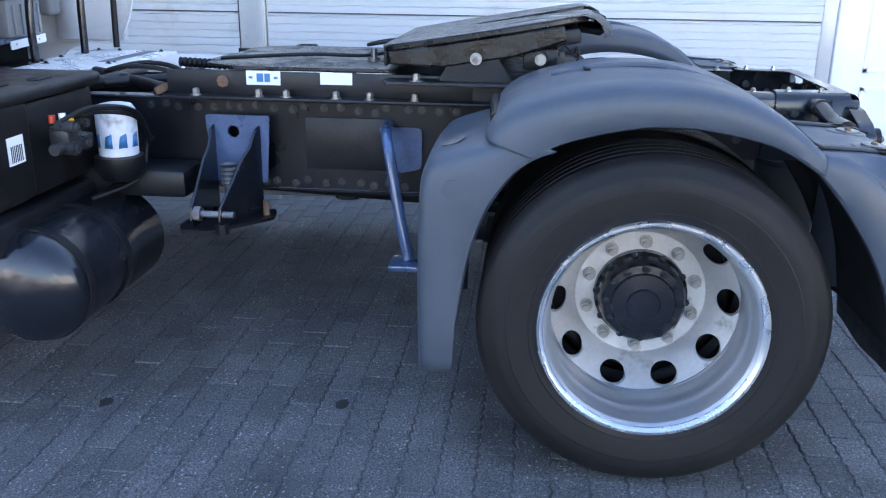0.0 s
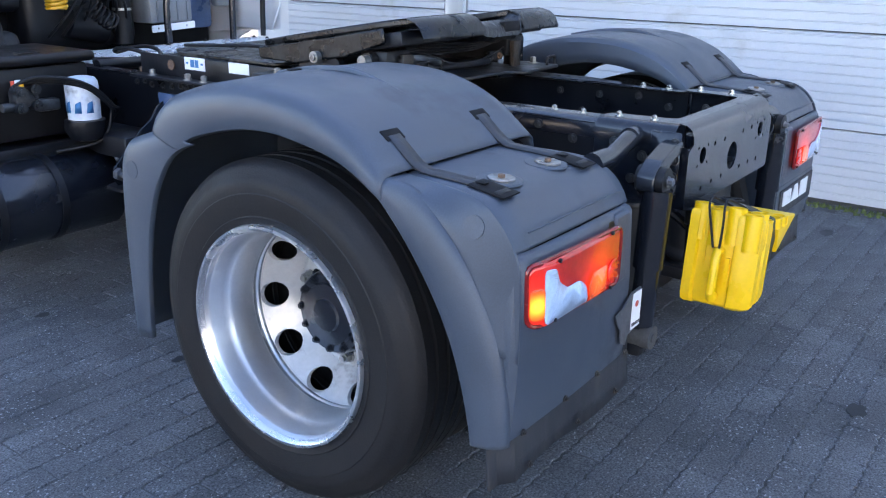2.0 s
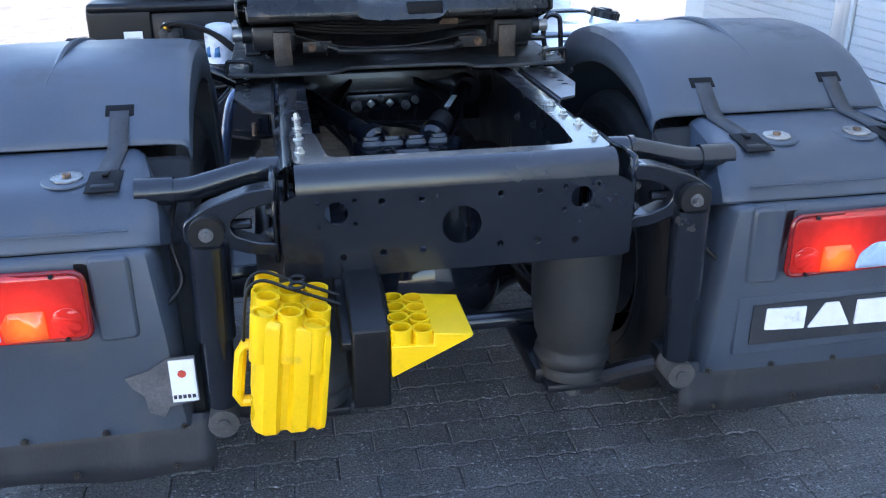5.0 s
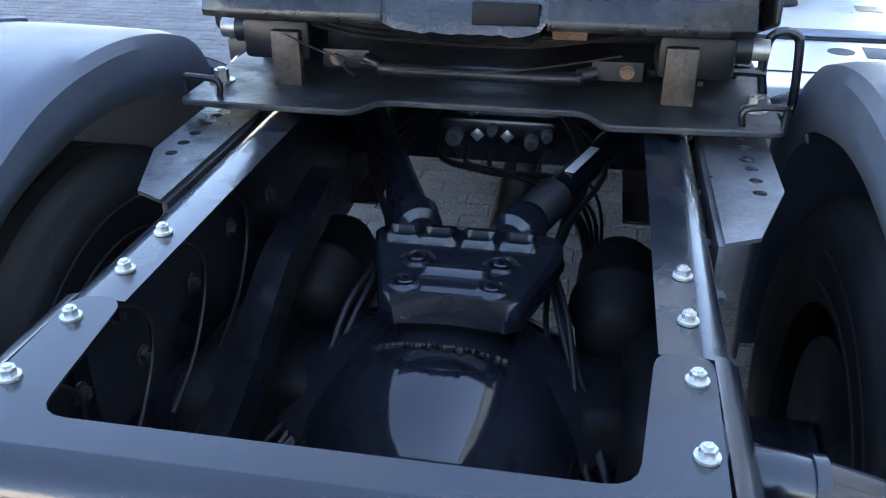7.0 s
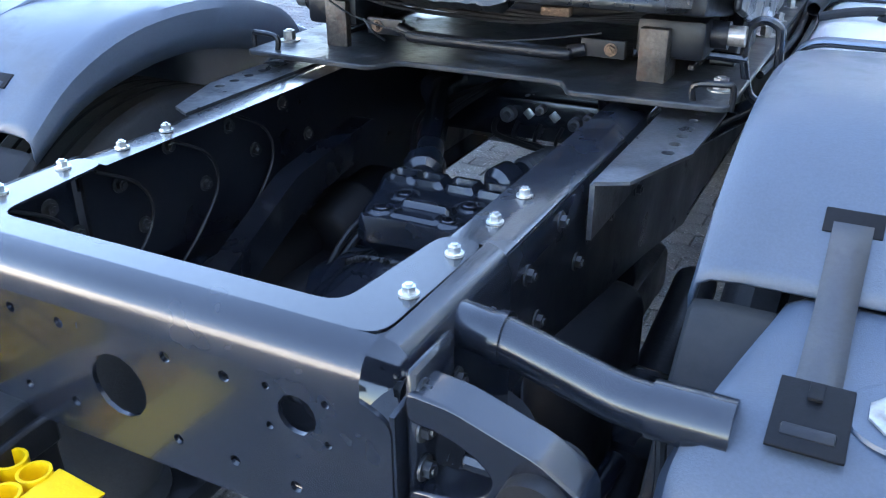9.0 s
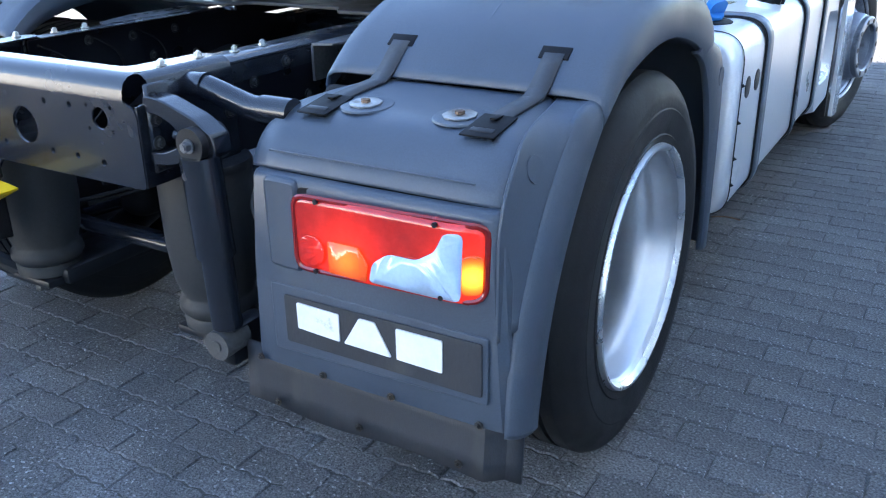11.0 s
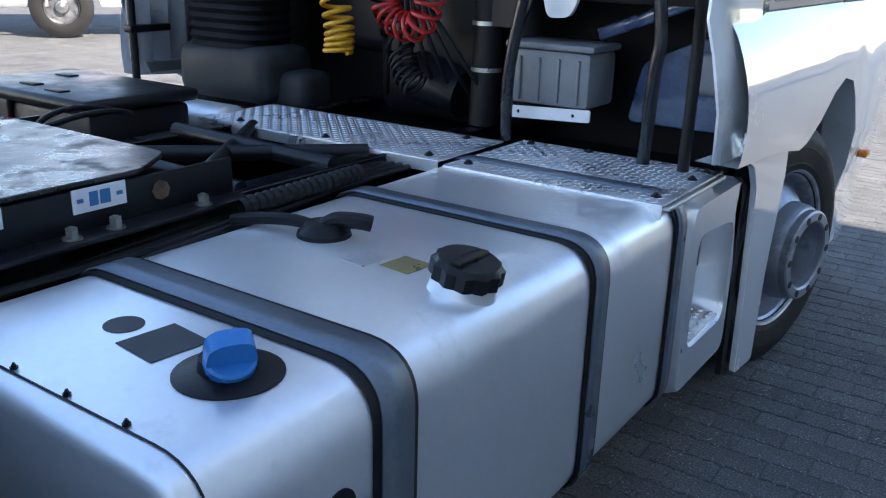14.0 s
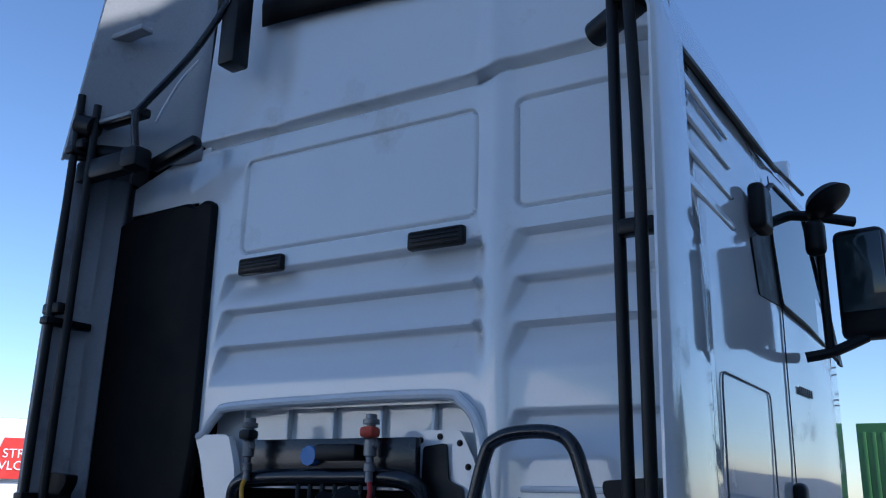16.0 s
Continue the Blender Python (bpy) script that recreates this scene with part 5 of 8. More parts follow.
for sx in (-1, 1):
    # downturned rear ramps and side skirts
    rows = []
    for y, z in ((-0.36, 0.024), (-0.4, 0.02), (-0.43, 0.006), (-0.45, -0.016), (-0.46, -0.05), (-0.455, -0.06)):
        rows.append([TILT @ Vector((sx * x, y + 0.03 * (x > 0.4), z)) for x in (0.13, 0.25, 0.38, 0.44)])
    grid(bm, rows)
    sk = [(-0.3, 0.0), (-0.3, -0.05), (-0.12, -0.075), (0.12, -0.075), (0.3, -0.04), (0.3, 0.0)]
    prism(bm, sk, TILT @ plane((sx * 0.483, 0, 0), (0, 1, 0), (0, 0, 1)), 0.014)
box(bm, tuple((TILT @ Vector((0, 0.325, -0.02)))), (0.8, 0.014, 0.06))
part("top_plate", bm, "grease", fifth, "grease-smeared worn top plate", bevel=0.006)
rg = random.Random(17)
bm = B()
rows = []
for k in range(27):
    x = -0.25 + 0.4 * k / 26
    dip = min(1.0, max(0.0, (x + 0.23) / 0.17)) * min(1.0, max(0.0, (0.135 - x) / 0.025))
    dip = dip * dip * (3 - 2 * dip)
    zt, zl = 0.022 - 0.03 * dip, -0.04 - 0.03 * dip
    wob = [rg.uniform(-0.0025, 0.0025) for _ in range(7)]
    rows.append([TILT @ Vector((x, y + wob[n], z + wob[n - 1])) for n, (y, z) in enumerate(((-0.28, 0.018 - 0.03 * dip), (-0.36, zt), (-0.42, zt - 0.006), (-0.447, zt - 0.028), (-0.452, zl), (-0.43, zl - 0.012), (-0.36, zl + 0.012)))])
grid(bm, rows)
part("throat_lip", bm, "grease_wet", fifth, "lumpy black grease round the throat", smooth=60, solid=0.006)
# solid dark box that paints the shade inside the throat
bm = B()
box(bm, tuple(TILT @ Vector((0.065, -0.4375, -0.038))), (0.105, 0.03, 0.036), 0.004, m=pose(0, 0, 0, -9.5))
part("throat_hollow", bm, "sheet_dark", fifth)
bm = B()
for sx in (-1, 1):
    box(bm, tuple(TILT @ Vector((sx * 0.25, -0.1, -0.04))), (0.4, 0.5, 0.05), 0.01, m=pose(0, 0, 0, -9.5))
cyl(bm, tuple(TILT @ Vector((-0.44, -0.05, -0.07))), tuple(TILT @ Vector((0.44, -0.05, -0.07))), 0.03, 14)
part("lock_mechanism", bm, "black_matte", fifth)
for sx in (-1, 1):
    bm = B()
    prism(bm, rounded([(0.42, 1.045), (0.47, 1.13), (0.52, 1.17), (0.58, 1.17), (0.63, 1.13), (0.68, 1.045)], 0.02), plane((sx * 0.47, 0, 0), (0, 1, 0), (0, 0, 1)), -0.05 * sx)
    bk = part("bearing_bracket", bm, "black_matte", fifth, bevel=0.004)
    bm = B()
    cyl(bm, (sx * 0.44, 0.545, 1.128), (sx * 0.505, 0.545, 1.128), 0.02, 20)
    cyl(bm, (sx * 0.505, 0.545, 1.128), (sx * 0.512, 0.545, 1.128), 0.012, 12)
    part("pivot_pin", bm, "nut", bk, "bare steel pivot pin")
    bm = B()
    box(bm, (sx * 0.35, 0.258, 1.097), (0.054, 0.02, 0.1), 0.003)
    box(bm, (sx * 0.35 + sx * 0.023, 0.29, 1.09), (0.01, 0.07, 0.085), 0.002)
    part("stop_bracket", bm, "rust_dark", fifth, "rusty angle stop")
bm = B()
prism(bm, rounded([(-0.515, 0.86), (0.515, 0.86), (0.515, 0.145), (0.23, 0.128), (0.195, 0.192), (-0.16, 0.192), (-0.195, 0.128), (-0.515, 0.135)][::-1], 0.022, 4), plane((0, 0, 1.036), (1, 0, 0), (0, 1, 0)), 0.012)
bp = part("base_plate", bm, "plate_worn", fifth, "worn dark base plate", bevel=0.003)
for sx in (-1, 1):
    bm = B()
    sweep(bm, smooth_path([(sx * 0.45, 0.165, 1.045), (sx * 0.45, 0.165, 1.075), (sx * 0.5, 0.168, 1.08), (sx * 0.515, 0.17, 1.075), (sx * 0.515, 0.17, 1.035)], 4), 0.006, 8)
    part("lift_loop", bm, "black_matte", bp)
nb = None
for sx in (-1, 1):
    for y in (0.25, 0.75):
        m = Matrix.Translation((sx * 0.48, y, 1.048))
        if nb is None:
            nb = hexbolt("base_bolt", "nut", bp, 0.014, 0.02, 0.024)
            nb.matrix_basis = m
        else:
            again(nb, m)
bm = B()
hose(bm, [(-0.21, 0.285, 1.095), (-0.18, 0.28, 1.085), (-0.15, 0.275, 1.08), (0.15, 0.275, 1.078), (0.18, 0.28, 1.083), (0.21, 0.285, 1.09)], 0.0135, 12)
for sx in (-1, 1):
    box(bm, (sx * 0.245, 0.287, 1.094), (0.09, 0.016, 0.036), 0.004)
rod = part("lock_rod", bm, "black_matte", fifth, "round lock rod with flattened ends")
for sx in (-1, 1):
    hb2 = hexbolt("rod_bolt", "rust", rod, 0.01, 0.008, 0.013)
    hb2.matrix_basis = Matrix.Translation((sx * 0.262, 0.279, 1.094)) @ frame_of((0, -1, 0))
for sx in (-1, 1):
    bm = B()
    box(bm, (sx * 0.375, 0.33, 1.125), (0.13, 0.12, 0.075), 0.012)
    cyl(bm, (sx * 0.42, 0.33, 1.13), (sx * 0.47, 0.33, 1.13), 0.026, 18)
    part("bearing_block", bm, "black_matte", fifth)
    bm = B()
    cyl(bm, (sx * 0.46, 0.33, 1.13), (sx * 0.5, 0.33, 1.13), 0.019, 18)
    part("pin_end", bm, "nut", fifth, "shiny pin end")
bm = B()
hose(bm, [(0.3, 0.3, 1.088), (0.42, 0.34, 1.088), (0.505, 0.35, 1.084)], 0.009, 8)
loop = [(0.495 + 0.004, 0.35, 1.085), (0.5, 0.35, 1.13), (0.507, 0.352, 1.15), (0.526, 0.354, 1.158), (0.548, 0.356, 1.15), (0.556, 0.357, 1.13), (0.562, 0.358, 1.04), (0.558, 0.357, 1.016), (0.54, 0.355, 1.006), (0.52, 0.352, 1.014), (0.51, 0.351, 1.035)]
sweep(bm, smooth_path(loop, 5, True), 0.0085, 8, closed=True)
part("release_handle", bm, "black", fifth)
for k in range(4):
    bm = B()
    hose(bm, [(-0.35 + 0.05 * k, 0.3, 1.16), (-0.2, 0.27, 1.14 + 0.01 * k), (0.05, 0.28, 1.13 + 0.008 * k), (0.2, 0.27, 1.15), (0.4, 0.35, 1.17 - 0.01 * k)], 0.005, 6)
    part("cable", bm, "rubber", fifth)
bm = B()
hose(bm, [(-0.33, 0.2, 1.155), (-0.26, 0.19, 1.13), (-0.15, 0.2, 1.105), (0.0, 0.21, 1.1), (0.12, 0.22, 1.112), (0.25, 0.25, 1.13)], 0.002, 6)
hose(bm, [(-0.24, 0.19, 1.128), (-0.225, 0.2, 1.1), (-0.22, 0.24, 1.075)], 0.0028, 6)
part("lock_wire", bm, "steel_dark", fifth, "thin bare lock wire")
bm = B()
box(bm, (0.16, 0.245, 1.165), (0.06, 0.02, 0.018), 0.004)
part("brass_fitting", bm, "rust", fifth)

bm = B()
prism(bm, rounded([(-0.4, 0.84), (0.4, 0.84), (0.4, 1.42), (0.3, 1.56), (-0.3, 1.56), (-0.4, 1.42)], 0.03), plane((0, 0, 1.062), (1, 0, 0), (0, 1, 0)), 0.012)
part("mounting_plate", bm, "plate_dark", truck, "scuffed steel mounting plate ahead of the fifth wheel", bevel=0.003)
for sx in (-1, 1):
    bm = B()
    box(bm, (sx * 0.398, 1.02, 1.01), (0.012, 1.3, 0.095), 0.003)
    box(bm, (sx * 0.43, 1.02, 0.967), (0.075, 1.3, 0.012), 0.003)
    prism(bm, [(0.42, 1.055), (0.56, 1.055), (0.56, 0.97), (0.42, 0.97)], plane((sx * 0.398, 0, 0), (0, 1, 0), (0, 0, 1)), 0.01 * sx)
    an = part("mounting_rail", bm, "black_matte", truck)
    nb = None
    for y in (0.76, 0.92, 1.04, 1.22, 1.32, 1.55):
        m = Matrix.Translation((sx * 0.437, y, 0.973))
        if nb is None:
            nb = hexbolt("rail_bolt", "nut", an, 0.013, 0.02, 0.02)
            nb.matrix_basis = m
        else:
            again(nb, m)
    x = -0.4055 if sx < 0 else 0.405
    bm = B()
    box(bm, (x, 1.31, 1.035), (0.003, 0.125, 0.05))
    lb = part("label_plate", bm, "paper", an, "white label with blue shapes")
    x2 = sx * 0.4078
    for yy, w, hh in ((1.322, 0.024, 0.03), (1.295, 0.02, 0.03), (1.356, 0.014, 0.008), (1.264, 0.014, 0.008)):
        bm = B()
        box(bm, (x2, yy, 1.036), (0.001, w, hh), 0.0)
        part("blue_block", bm, "print_blue", lb)
    bm = B()
    box(bm, (x, 1.045, 1.038), (0.003, 0.115, 0.042))
    part("label_plate", bm, "paper", an, "blank white label")
    bm = B()
    cyl(bm, (sx * 0.405, 1.46, 1.02), (sx * 0.41, 1.46, 1.02), 0.022, 8)
    part("rust_spot", bm, "rust", an)
# rods, stays and cable loop ahead of the plate
bm = B()
hose(bm, [(-0.3, 1.5, 1.09), (-0.2, 1.2, 1.1), (-0.1, 1.0, 1.09), (0.0, 0.9, 1.1)], 0.007, 8)
part("cable", bm, "rubber", truck)
bm = B()
cyl(bm, (-0.12, 0.96, 1.07), (-0.12, 0.96, 1.12), 0.012, 10)
cyl(bm, (-0.12, 0.96, 1.07), (-0.12, 0.96, 1.085), 0.024, 12)
part("grease_nipple", bm, "steel", truck)
bm = B()
loop = [Vector((-0.34 + 0.055 * math.cos(a), 1.78 + 0.15 * math.sin(a), 1.05 + 0.015 * math.cos(2 * a))) for a in np.linspace(0, 2 * math.pi, 25)[:-1]]
sweep(bm, loop, 0.009, 8, closed=True)
part("cable_loop", bm, "rubber", truck)
loop = [Vector((0.34 + 0.055 * math.cos(a), 0.92 + 0.15 * math.sin(a), 1.1 + 0.01 * math.cos(2 * a))) for a in np.linspace(0, 2 * math.pi, 25)[:-1]]
bm = B()
sweep(bm, loop, 0.008, 8, closed=True)
part("cable_loop", bm, "rubber", truck)
bm = B()
box(bm, (-0.345, 1.66, 1.0), (0.05, 0.16, 0.03), 0.006, m=pose(0, 0, 0, -22))
part("clip_bracket", bm, "rust", truck)
for k, (x0, y0, x1, y1, r) in enumerate([(-0.36, 1.6, 0.3, 2.3, 0.024), (0.3, 1.6, -0.25, 2.35, 0.022), (-0.3, 1.75, 0.34, 1.75, 0.022), (-0.34, 2.1, 0.34, 2.1, 0.026)]):
    bm = B()
    cyl(bm, (x0, y0, 0.96), (x1, y1, 0.95), r, 14)
    part("frame_stay", bm, "black_matte", truck)
for k in range(4):
    bm = B()
    x = 0.4 + 0.03 * k
    hose(bm, [(x, 0.9, 0.88 + 0.02 * (k % 3)), (x + 0.02, 1.4, 0.92), (x + 0.01 * (k % 2), 1.9, 0.94), (x - 0.03, 2.25, 0.93), (x - 0.05, 2.6, 0.9)], 0.013 - 0.0012 * k, 8)
    part("air_line", bm, "rubber", truck)
bm = B()
lathe(bm, [(0.012 * k, 0.024 if k % 2 else 0.019) for k in range(34)], (0.5, 1.6, 0.965), (0.05, 1, 0.03), 12)
part("corrugated_conduit", bm, "rubber", truck)

# ---------------------------------------------------------------- left side of the chassis
nb = None
wrng = random.Random(11)
for y in [0.62 + 0.06 * k for k in range(20)]:
    for z in (0.925, 0.655) if int(y * 100) % 3 else (0.92, 0.85, 0.7):
        again(bw, Matrix.Translation((-0.3735, y + wrng.uniform(-0.012, 0.012), z + wrng.uniform(-0.01, 0.01))) @ frame_of((-1, 0, 0)))
bm = B()
box(bm, (-0.377, 1.02, 0.8), (0.006, 0.3, 0.19), 0.002)
part("web_plate", bm, "black_matte", truck)
jb = new("towing_bracket")
jb.parent = truck
jb.matrix_basis = Matrix.Translation((0, 0.058, 0))
jb["label"] = "black steel bracket with two gussets under the frame, plate tinted blue for reflected sky"
bm = B()
# plate coloured blue for the sky that its black paint reflects
plate_with_holes(bm, rounded([(1.245, 0.66), (1.227, 0.905), (1.464, 0.905), (1.45, 0.66)], 0.01), [(1.362, 0.845, 0.022)], plane((-0.43, 0, 0), (0, 1, 0), (0, 0, 1)), -0.01)
part("plate", bm, "blue_dark", jb)
for y0, y1 in ((1.262, 1.332), (1.43, 1.432)):
    bm = B()
    edge = [(0.0, 0.87), (0.03, 0.855), (0.07, 0.8), (0.12, 0.77), (0.2, 0.69), (0.262, 0.63), (0.268, 0.585), (0.25, 0.556), (0.0, 0.556)]
    sides = []
    for off in (0.0, 0.01):
        sides.append([bm.verts.new((-0.44 - d, y0 + (y1 - y0) * d / 0.268 + off, z)) for d, z in edge])
    bm.faces.new(sides[0])
    bm.faces.new(sides[1][::-1])
    for k in range(len(edge)):
        k2 = (k + 1) % len(edge)
        bm.faces.new((sides[0][k], sides[1][k], sides[1][k2], sides[0][k2]))
    bmesh.ops.recalc_face_normals(bm, faces=bm.faces)
    part("gusset", bm, "black", jb, bevel=0.002)
bm = B()
prism(bm, rounded([(-0.42, 1.22), (-0.52, 1.2), (-0.66, 1.32), (-0.725, 1.36), (-0.725, 1.47), (-0.66, 1.5), (-0.42, 1.47)], 0.02), plane((0, 0, 0.543), (1, 0, 0), (0, 1, 0)), 0.012)
cyl(bm, (-0.68, 1.34, 0.535), (-0.68, 1.34, 0.57), 0.026, 8)
part("foot", bm, "black_matte", jb)
bm = B()
lathe(bm, [(0.008 * k, 0.032 if k % 2 else 0.024) for k in range(10)], (-0.56, 1.345, 0.68), (0, 0, 1), 14)
cyl(bm, (-0.56, 1.345, 0.55), (-0.56, 1.345, 0.68), 0.02, 12)
part("spring_bolt", bm, "steel", jb)
bm = B()
cyl(bm, (-0.69, 1.29, 0.605), (-0.69, 1.42, 0.605), 0.012, 10)
cyl(bm, (-0.69, 1.405, 0.605), (-0.69, 1.43, 0.605), 0.026, 6)
part("cross_pin", bm, "steel", jb)
bm = B()
cyl(bm, (-0.5, 1.235, 0.54), (-0.5, 1.235, 0.61), 0.012, 8)
part("side_bolt", bm, "rust", jb)
# guard leg, the sky reflected in its black paint put into the colour
bm = B()
hose(bm, [(-0.4, 0.86, 0.88), (-0.5, 0.85, 0.86), (-0.56, 0.83, 0.8), (-0.6, 0.79, 0.6), (-0.62, 0.755, 0.45)], 0.02, 12)
box(bm, (-0.64, 0.75, 0.44), (0.12, 0.13, 0.02), 0.004)
prism(bm, rounded([(0.74, 0.87), (0.9, 0.87), (0.86, 0.78), (0.83, 0.7), (0.74, 0.72)], 0.02), plane((-0.385, 0, 0), (0, 1, 0), (0, 0, 1)), -0.012)
part("guard_leg", bm, "blue_dark", truck, "black curved leg of the mudguard support, tinted blue for reflected sky")
# oil-air filter with its valve block
fil = new("air_dryer")
fil.parent = truck
fil["label"] = "white and blue air dryer cartridge on a cast valve block"
bm = B()
lathe(bm, [(0, 0.066), (0.125, 0.068), (0.155, 0.066), (0.17, 0.055), (0.176, 0.03), (0.176, 0.0005)], (-0.64, 1.76, 0.795), (0, 0, 1), 30)
part("cartridge", bm, "cartridge", fil, "greyish white cartridge")
bm = B()
for a0 in (2.2, 2.9, 3.6, 4.3):
    vs = []
    for da, z in ((0, 0.86), (0.42, 0.86), (0.42, 0.91), (0.1, 0.9)):
        vs.append(bm.verts.new((-0.64 + 0.0695 * math.cos(a0 + da), 1.76 + 0.0695 * math.sin(a0 + da), z - 0.035)))
    bm.faces.new(vs)
part("blue_band", bm, "print_blue", fil, solid=0.001)
bm = B()
lathe(bm, [(0, 0.03), (0.01, 0.065), (0.05, 0.085), (0.09, 0.082), (0.1, 0.05)], (-0.64, 1.76, 0.7), (0, 0, 1), 24)
part("filter_bowl", bm, "black_matte", fil)
bm = B()
box(bm, (-0.86, 1.82, 0.9), (0.1, 0.07, 0.07), 0.015)
for dx, dz in ((-0.03, 0.03), (0.03, 0.035), (-0.035, -0.035), (0.03, -0.03)):
    cyl(bm, (-0.86 + dx, 1.83, 0.9 + dz), (-0.86 + dx, 1.77, 0.9 + dz), 0.022, 14)
    cyl(bm, (-0.86 + dx, 1.772, 0.9 + dz), (-0.86 + dx, 1.76, 0.9 + dz), 0.013, 8)
cyl(bm, (-0.9, 1.81, 0.87), (-0.96, 1.81, 0.87), 0.018, 14)
box(bm, (-0.76, 1.83, 0.86), (0.1, 0.05, 0.05), 0.012)
part("valve_block", bm, "steel_dark", fil, "dark cast valve block with four ports")
for k, (y, z) in enumerate(((1.85, 0.965), (1.815, 0.972), (1.79, 0.96))):
    bm = B()
    cyl(bm, (-0.88, y, z - 0.025), (-0.88, y, z), 0.011, 12)
    part("push_fitting", bm, ("print_red", "paper", "yellow_hose")[k], fil)
for k in range(4):
    bm = B()
    hose(bm, [(-0.9 + 0.02 * k, 1.81, 0.95), (-0.84 + 0.02 * k, 1.74, 0.985 - 0.008 * k), (-0.71 + 0.015 * k, 1.68, 0.965 - 0.012 * k), (-0.6 + 0.012 * k, 1.68, 0.9 - 0.02 * k), (-0.55 + 0.01 * k, 1.7, 0.82), (-0.6, 1.72 + 0.02 * k, 0.7), (-0.75, 1.82, 0.66)], 0.008 if k < 2 else 0.006, 8)
    part("air_line", bm, "rubber", fil)
# boxes and tanks
bm = B()
prism(bm, rounded([(1.885, 1.02), (1.915, 1.05), (2.35, 1.05), (2.35, 0.69), (1.95, 0.69), (1.885, 0.73)], 0.025), plane((-1.24, 0, 0), (0, 1, 0), (0, 0, 1)), 0.29)
bb = part("battery_box", bm, "plastic", truck, "black moulded battery box with a sticker", bevel=0.012)
bm = B()
box(bm, (-0.76, 2.1, 0.86), (0.5, 0.4, 0.3), 0.02)
part("box_body", bm, "plastic", bb)
bm = B()
box(bm, (-0.86, 2.1, 1.036), (0.75, 0.46, 0.045), 0.02, 3)
lid = part("box_lid", bm, "plastic", bb, "black moulded lid")
for x, y in ((-0.95, 1.98), (-0.75, 1.95), (-1.05, 2.18)):
    bm = B()
    box(bm, (x, y, 1.06), (0.09, 0.04, 0.008), 0.003)
    part("lid_clip", bm, "rubber", lid)
bm = B()
box(bm, (-1.04, 1.883, 0.885), (0.084, 0.002, 0.084))
stk = part("sticker", bm, "paper", bb)
bm = B()
for k in range(7):
    box(bm, (-1.012 - 0.009 * k, 1.8815, 0.875), (0.004, 0.001, 0.05))
part("dark_bars", bm, "print_dark", stk)
r = 0.178
bm = B()
lathe(bm, [(0, 0.001), (0.006, r * 0.35), (0.025, r * 0.7), (0.055, r * 0.92), (0.09, r), (0.66, r), (0.7, r * 0.7), (0.71, 0.001)], (-1.2, 1.85, 0.475), (1, 0, 0), 40)
at = part("air_tank", bm, "black", truck, "glossy black compressed air tank lying across the frame", smooth=60)
for d in (0.1, 0.36):
    bm = B()
    lathe(bm, [(d, r + 0.001), (d, r + 0.006), (d + 0.032, r + 0.006), (d + 0.032, r + 0.001)], (-1.2, 1.85, 0.475), (1, 0, 0), 40)
    part("tank_band", bm, "black_matte", at)
bm = B()
box(bm, (-0.85, 1.98, 0.64), (0.7, 0.2, 0.1), 0.02)
part("tank_cradle", bm, "black_matte", truck)
bm = B()
box(bm, (-0.5, 1.9, 0.68), (0.2, 0.7, 0.1), 0.02)
part("tank_carrier", bm, "black_matte", truck)
# muffler box and step, left
bm = B()
sec = [(-x, z) for x, z in tank_section(0.56, 1.24, 0.3, 0.93, 0.08)]
prism(bm, sec[::-1], plane((0, 2.95, -0.06), (1, 0, 0), (0, 0, 1)), 0.5)
part("muffler_box", bm, "tank", truck, "bright metal silencer box", bevel=0.01)
bm = B()
lathe(bm, [(0, 0.06), (0.03, 0.075), (0.1, 0.078)], (-1.15, 2.36, 0.5), (0, 1, 0), 24)
part("exhaust_end", bm, "steel", truck)
bm = B()
lathe(bm, [(0.0, 0.001), (0.004, 0.08), (0.02, 0.1), (0.6, 0.1), (0.616, 0.08), (0.62, 0.001)], (-1.06, 2.44, 0.885), (1, 0, 0), 40)
part("silencer_cover", bm, "tank", truck, "polished silver silencer cover", smooth=50)

# ---------------------------------------------------------------- right tank fittings
bm = B()
ring = [Vector((0.8725 + (x - 0.8725) * 1.002, 0.865, 0.64 + (z - 0.64) * 1.002)) for x, z in TS]
sweep(bm, ring, 0.0018, 6, closed=True)
part("end_seam", bm, "black_matte", tank_r)
nb = None
for x, z, nx, nz in [(1.246, 0.78, 1, 0), (1.246, 0.66, 1, 0), (1.246, 0.54, 1, 0), (1.246, 0.45, 1, 0), (1.08, 0.946, 0, 1), (0.95, 0.946, 0, 1), (0.82, 0.946, 0, 1)]:
    m = Matrix.Translation((x, 0.873, z)) @ frame_of((nx, 0, nz))
    if nb is None:
        nb = hexbolt("rivet", "black_matte", tank_r, 0.004, 0.003, 0.006)
        nb.matrix_basis = m
    else:
        again(nb, m)
for y, z in ((0.957, 0.76), (1.092, 0.76)):
    bm = B()
    lathe(bm, [(0, 0.036), (0.003, 0.036), (0.004, 0.03), (0.004, 0.0005)], (1.244, y, z), (1, 0, 0), 24)
    part("black_plug", bm, "plastic", tank_r, "round black plug")
bm = B()
lathe(bm, [(0, 0.082), (0.004, 0.082), (0.008, 0.074), (0.012, 0.045), (0.03, 0.042), (0.03, 0.0005)], (1.072, 1.052, 0.944), (0, 0, 1), 32)
ad = part("filler_collar", bm, "rubber", tank_r, "black rubber collar")
bm = B()
cap_m = Matrix.Translation((1.082, 1.045, 0.962)) @ frame_of((0.5, -0.3, 1))
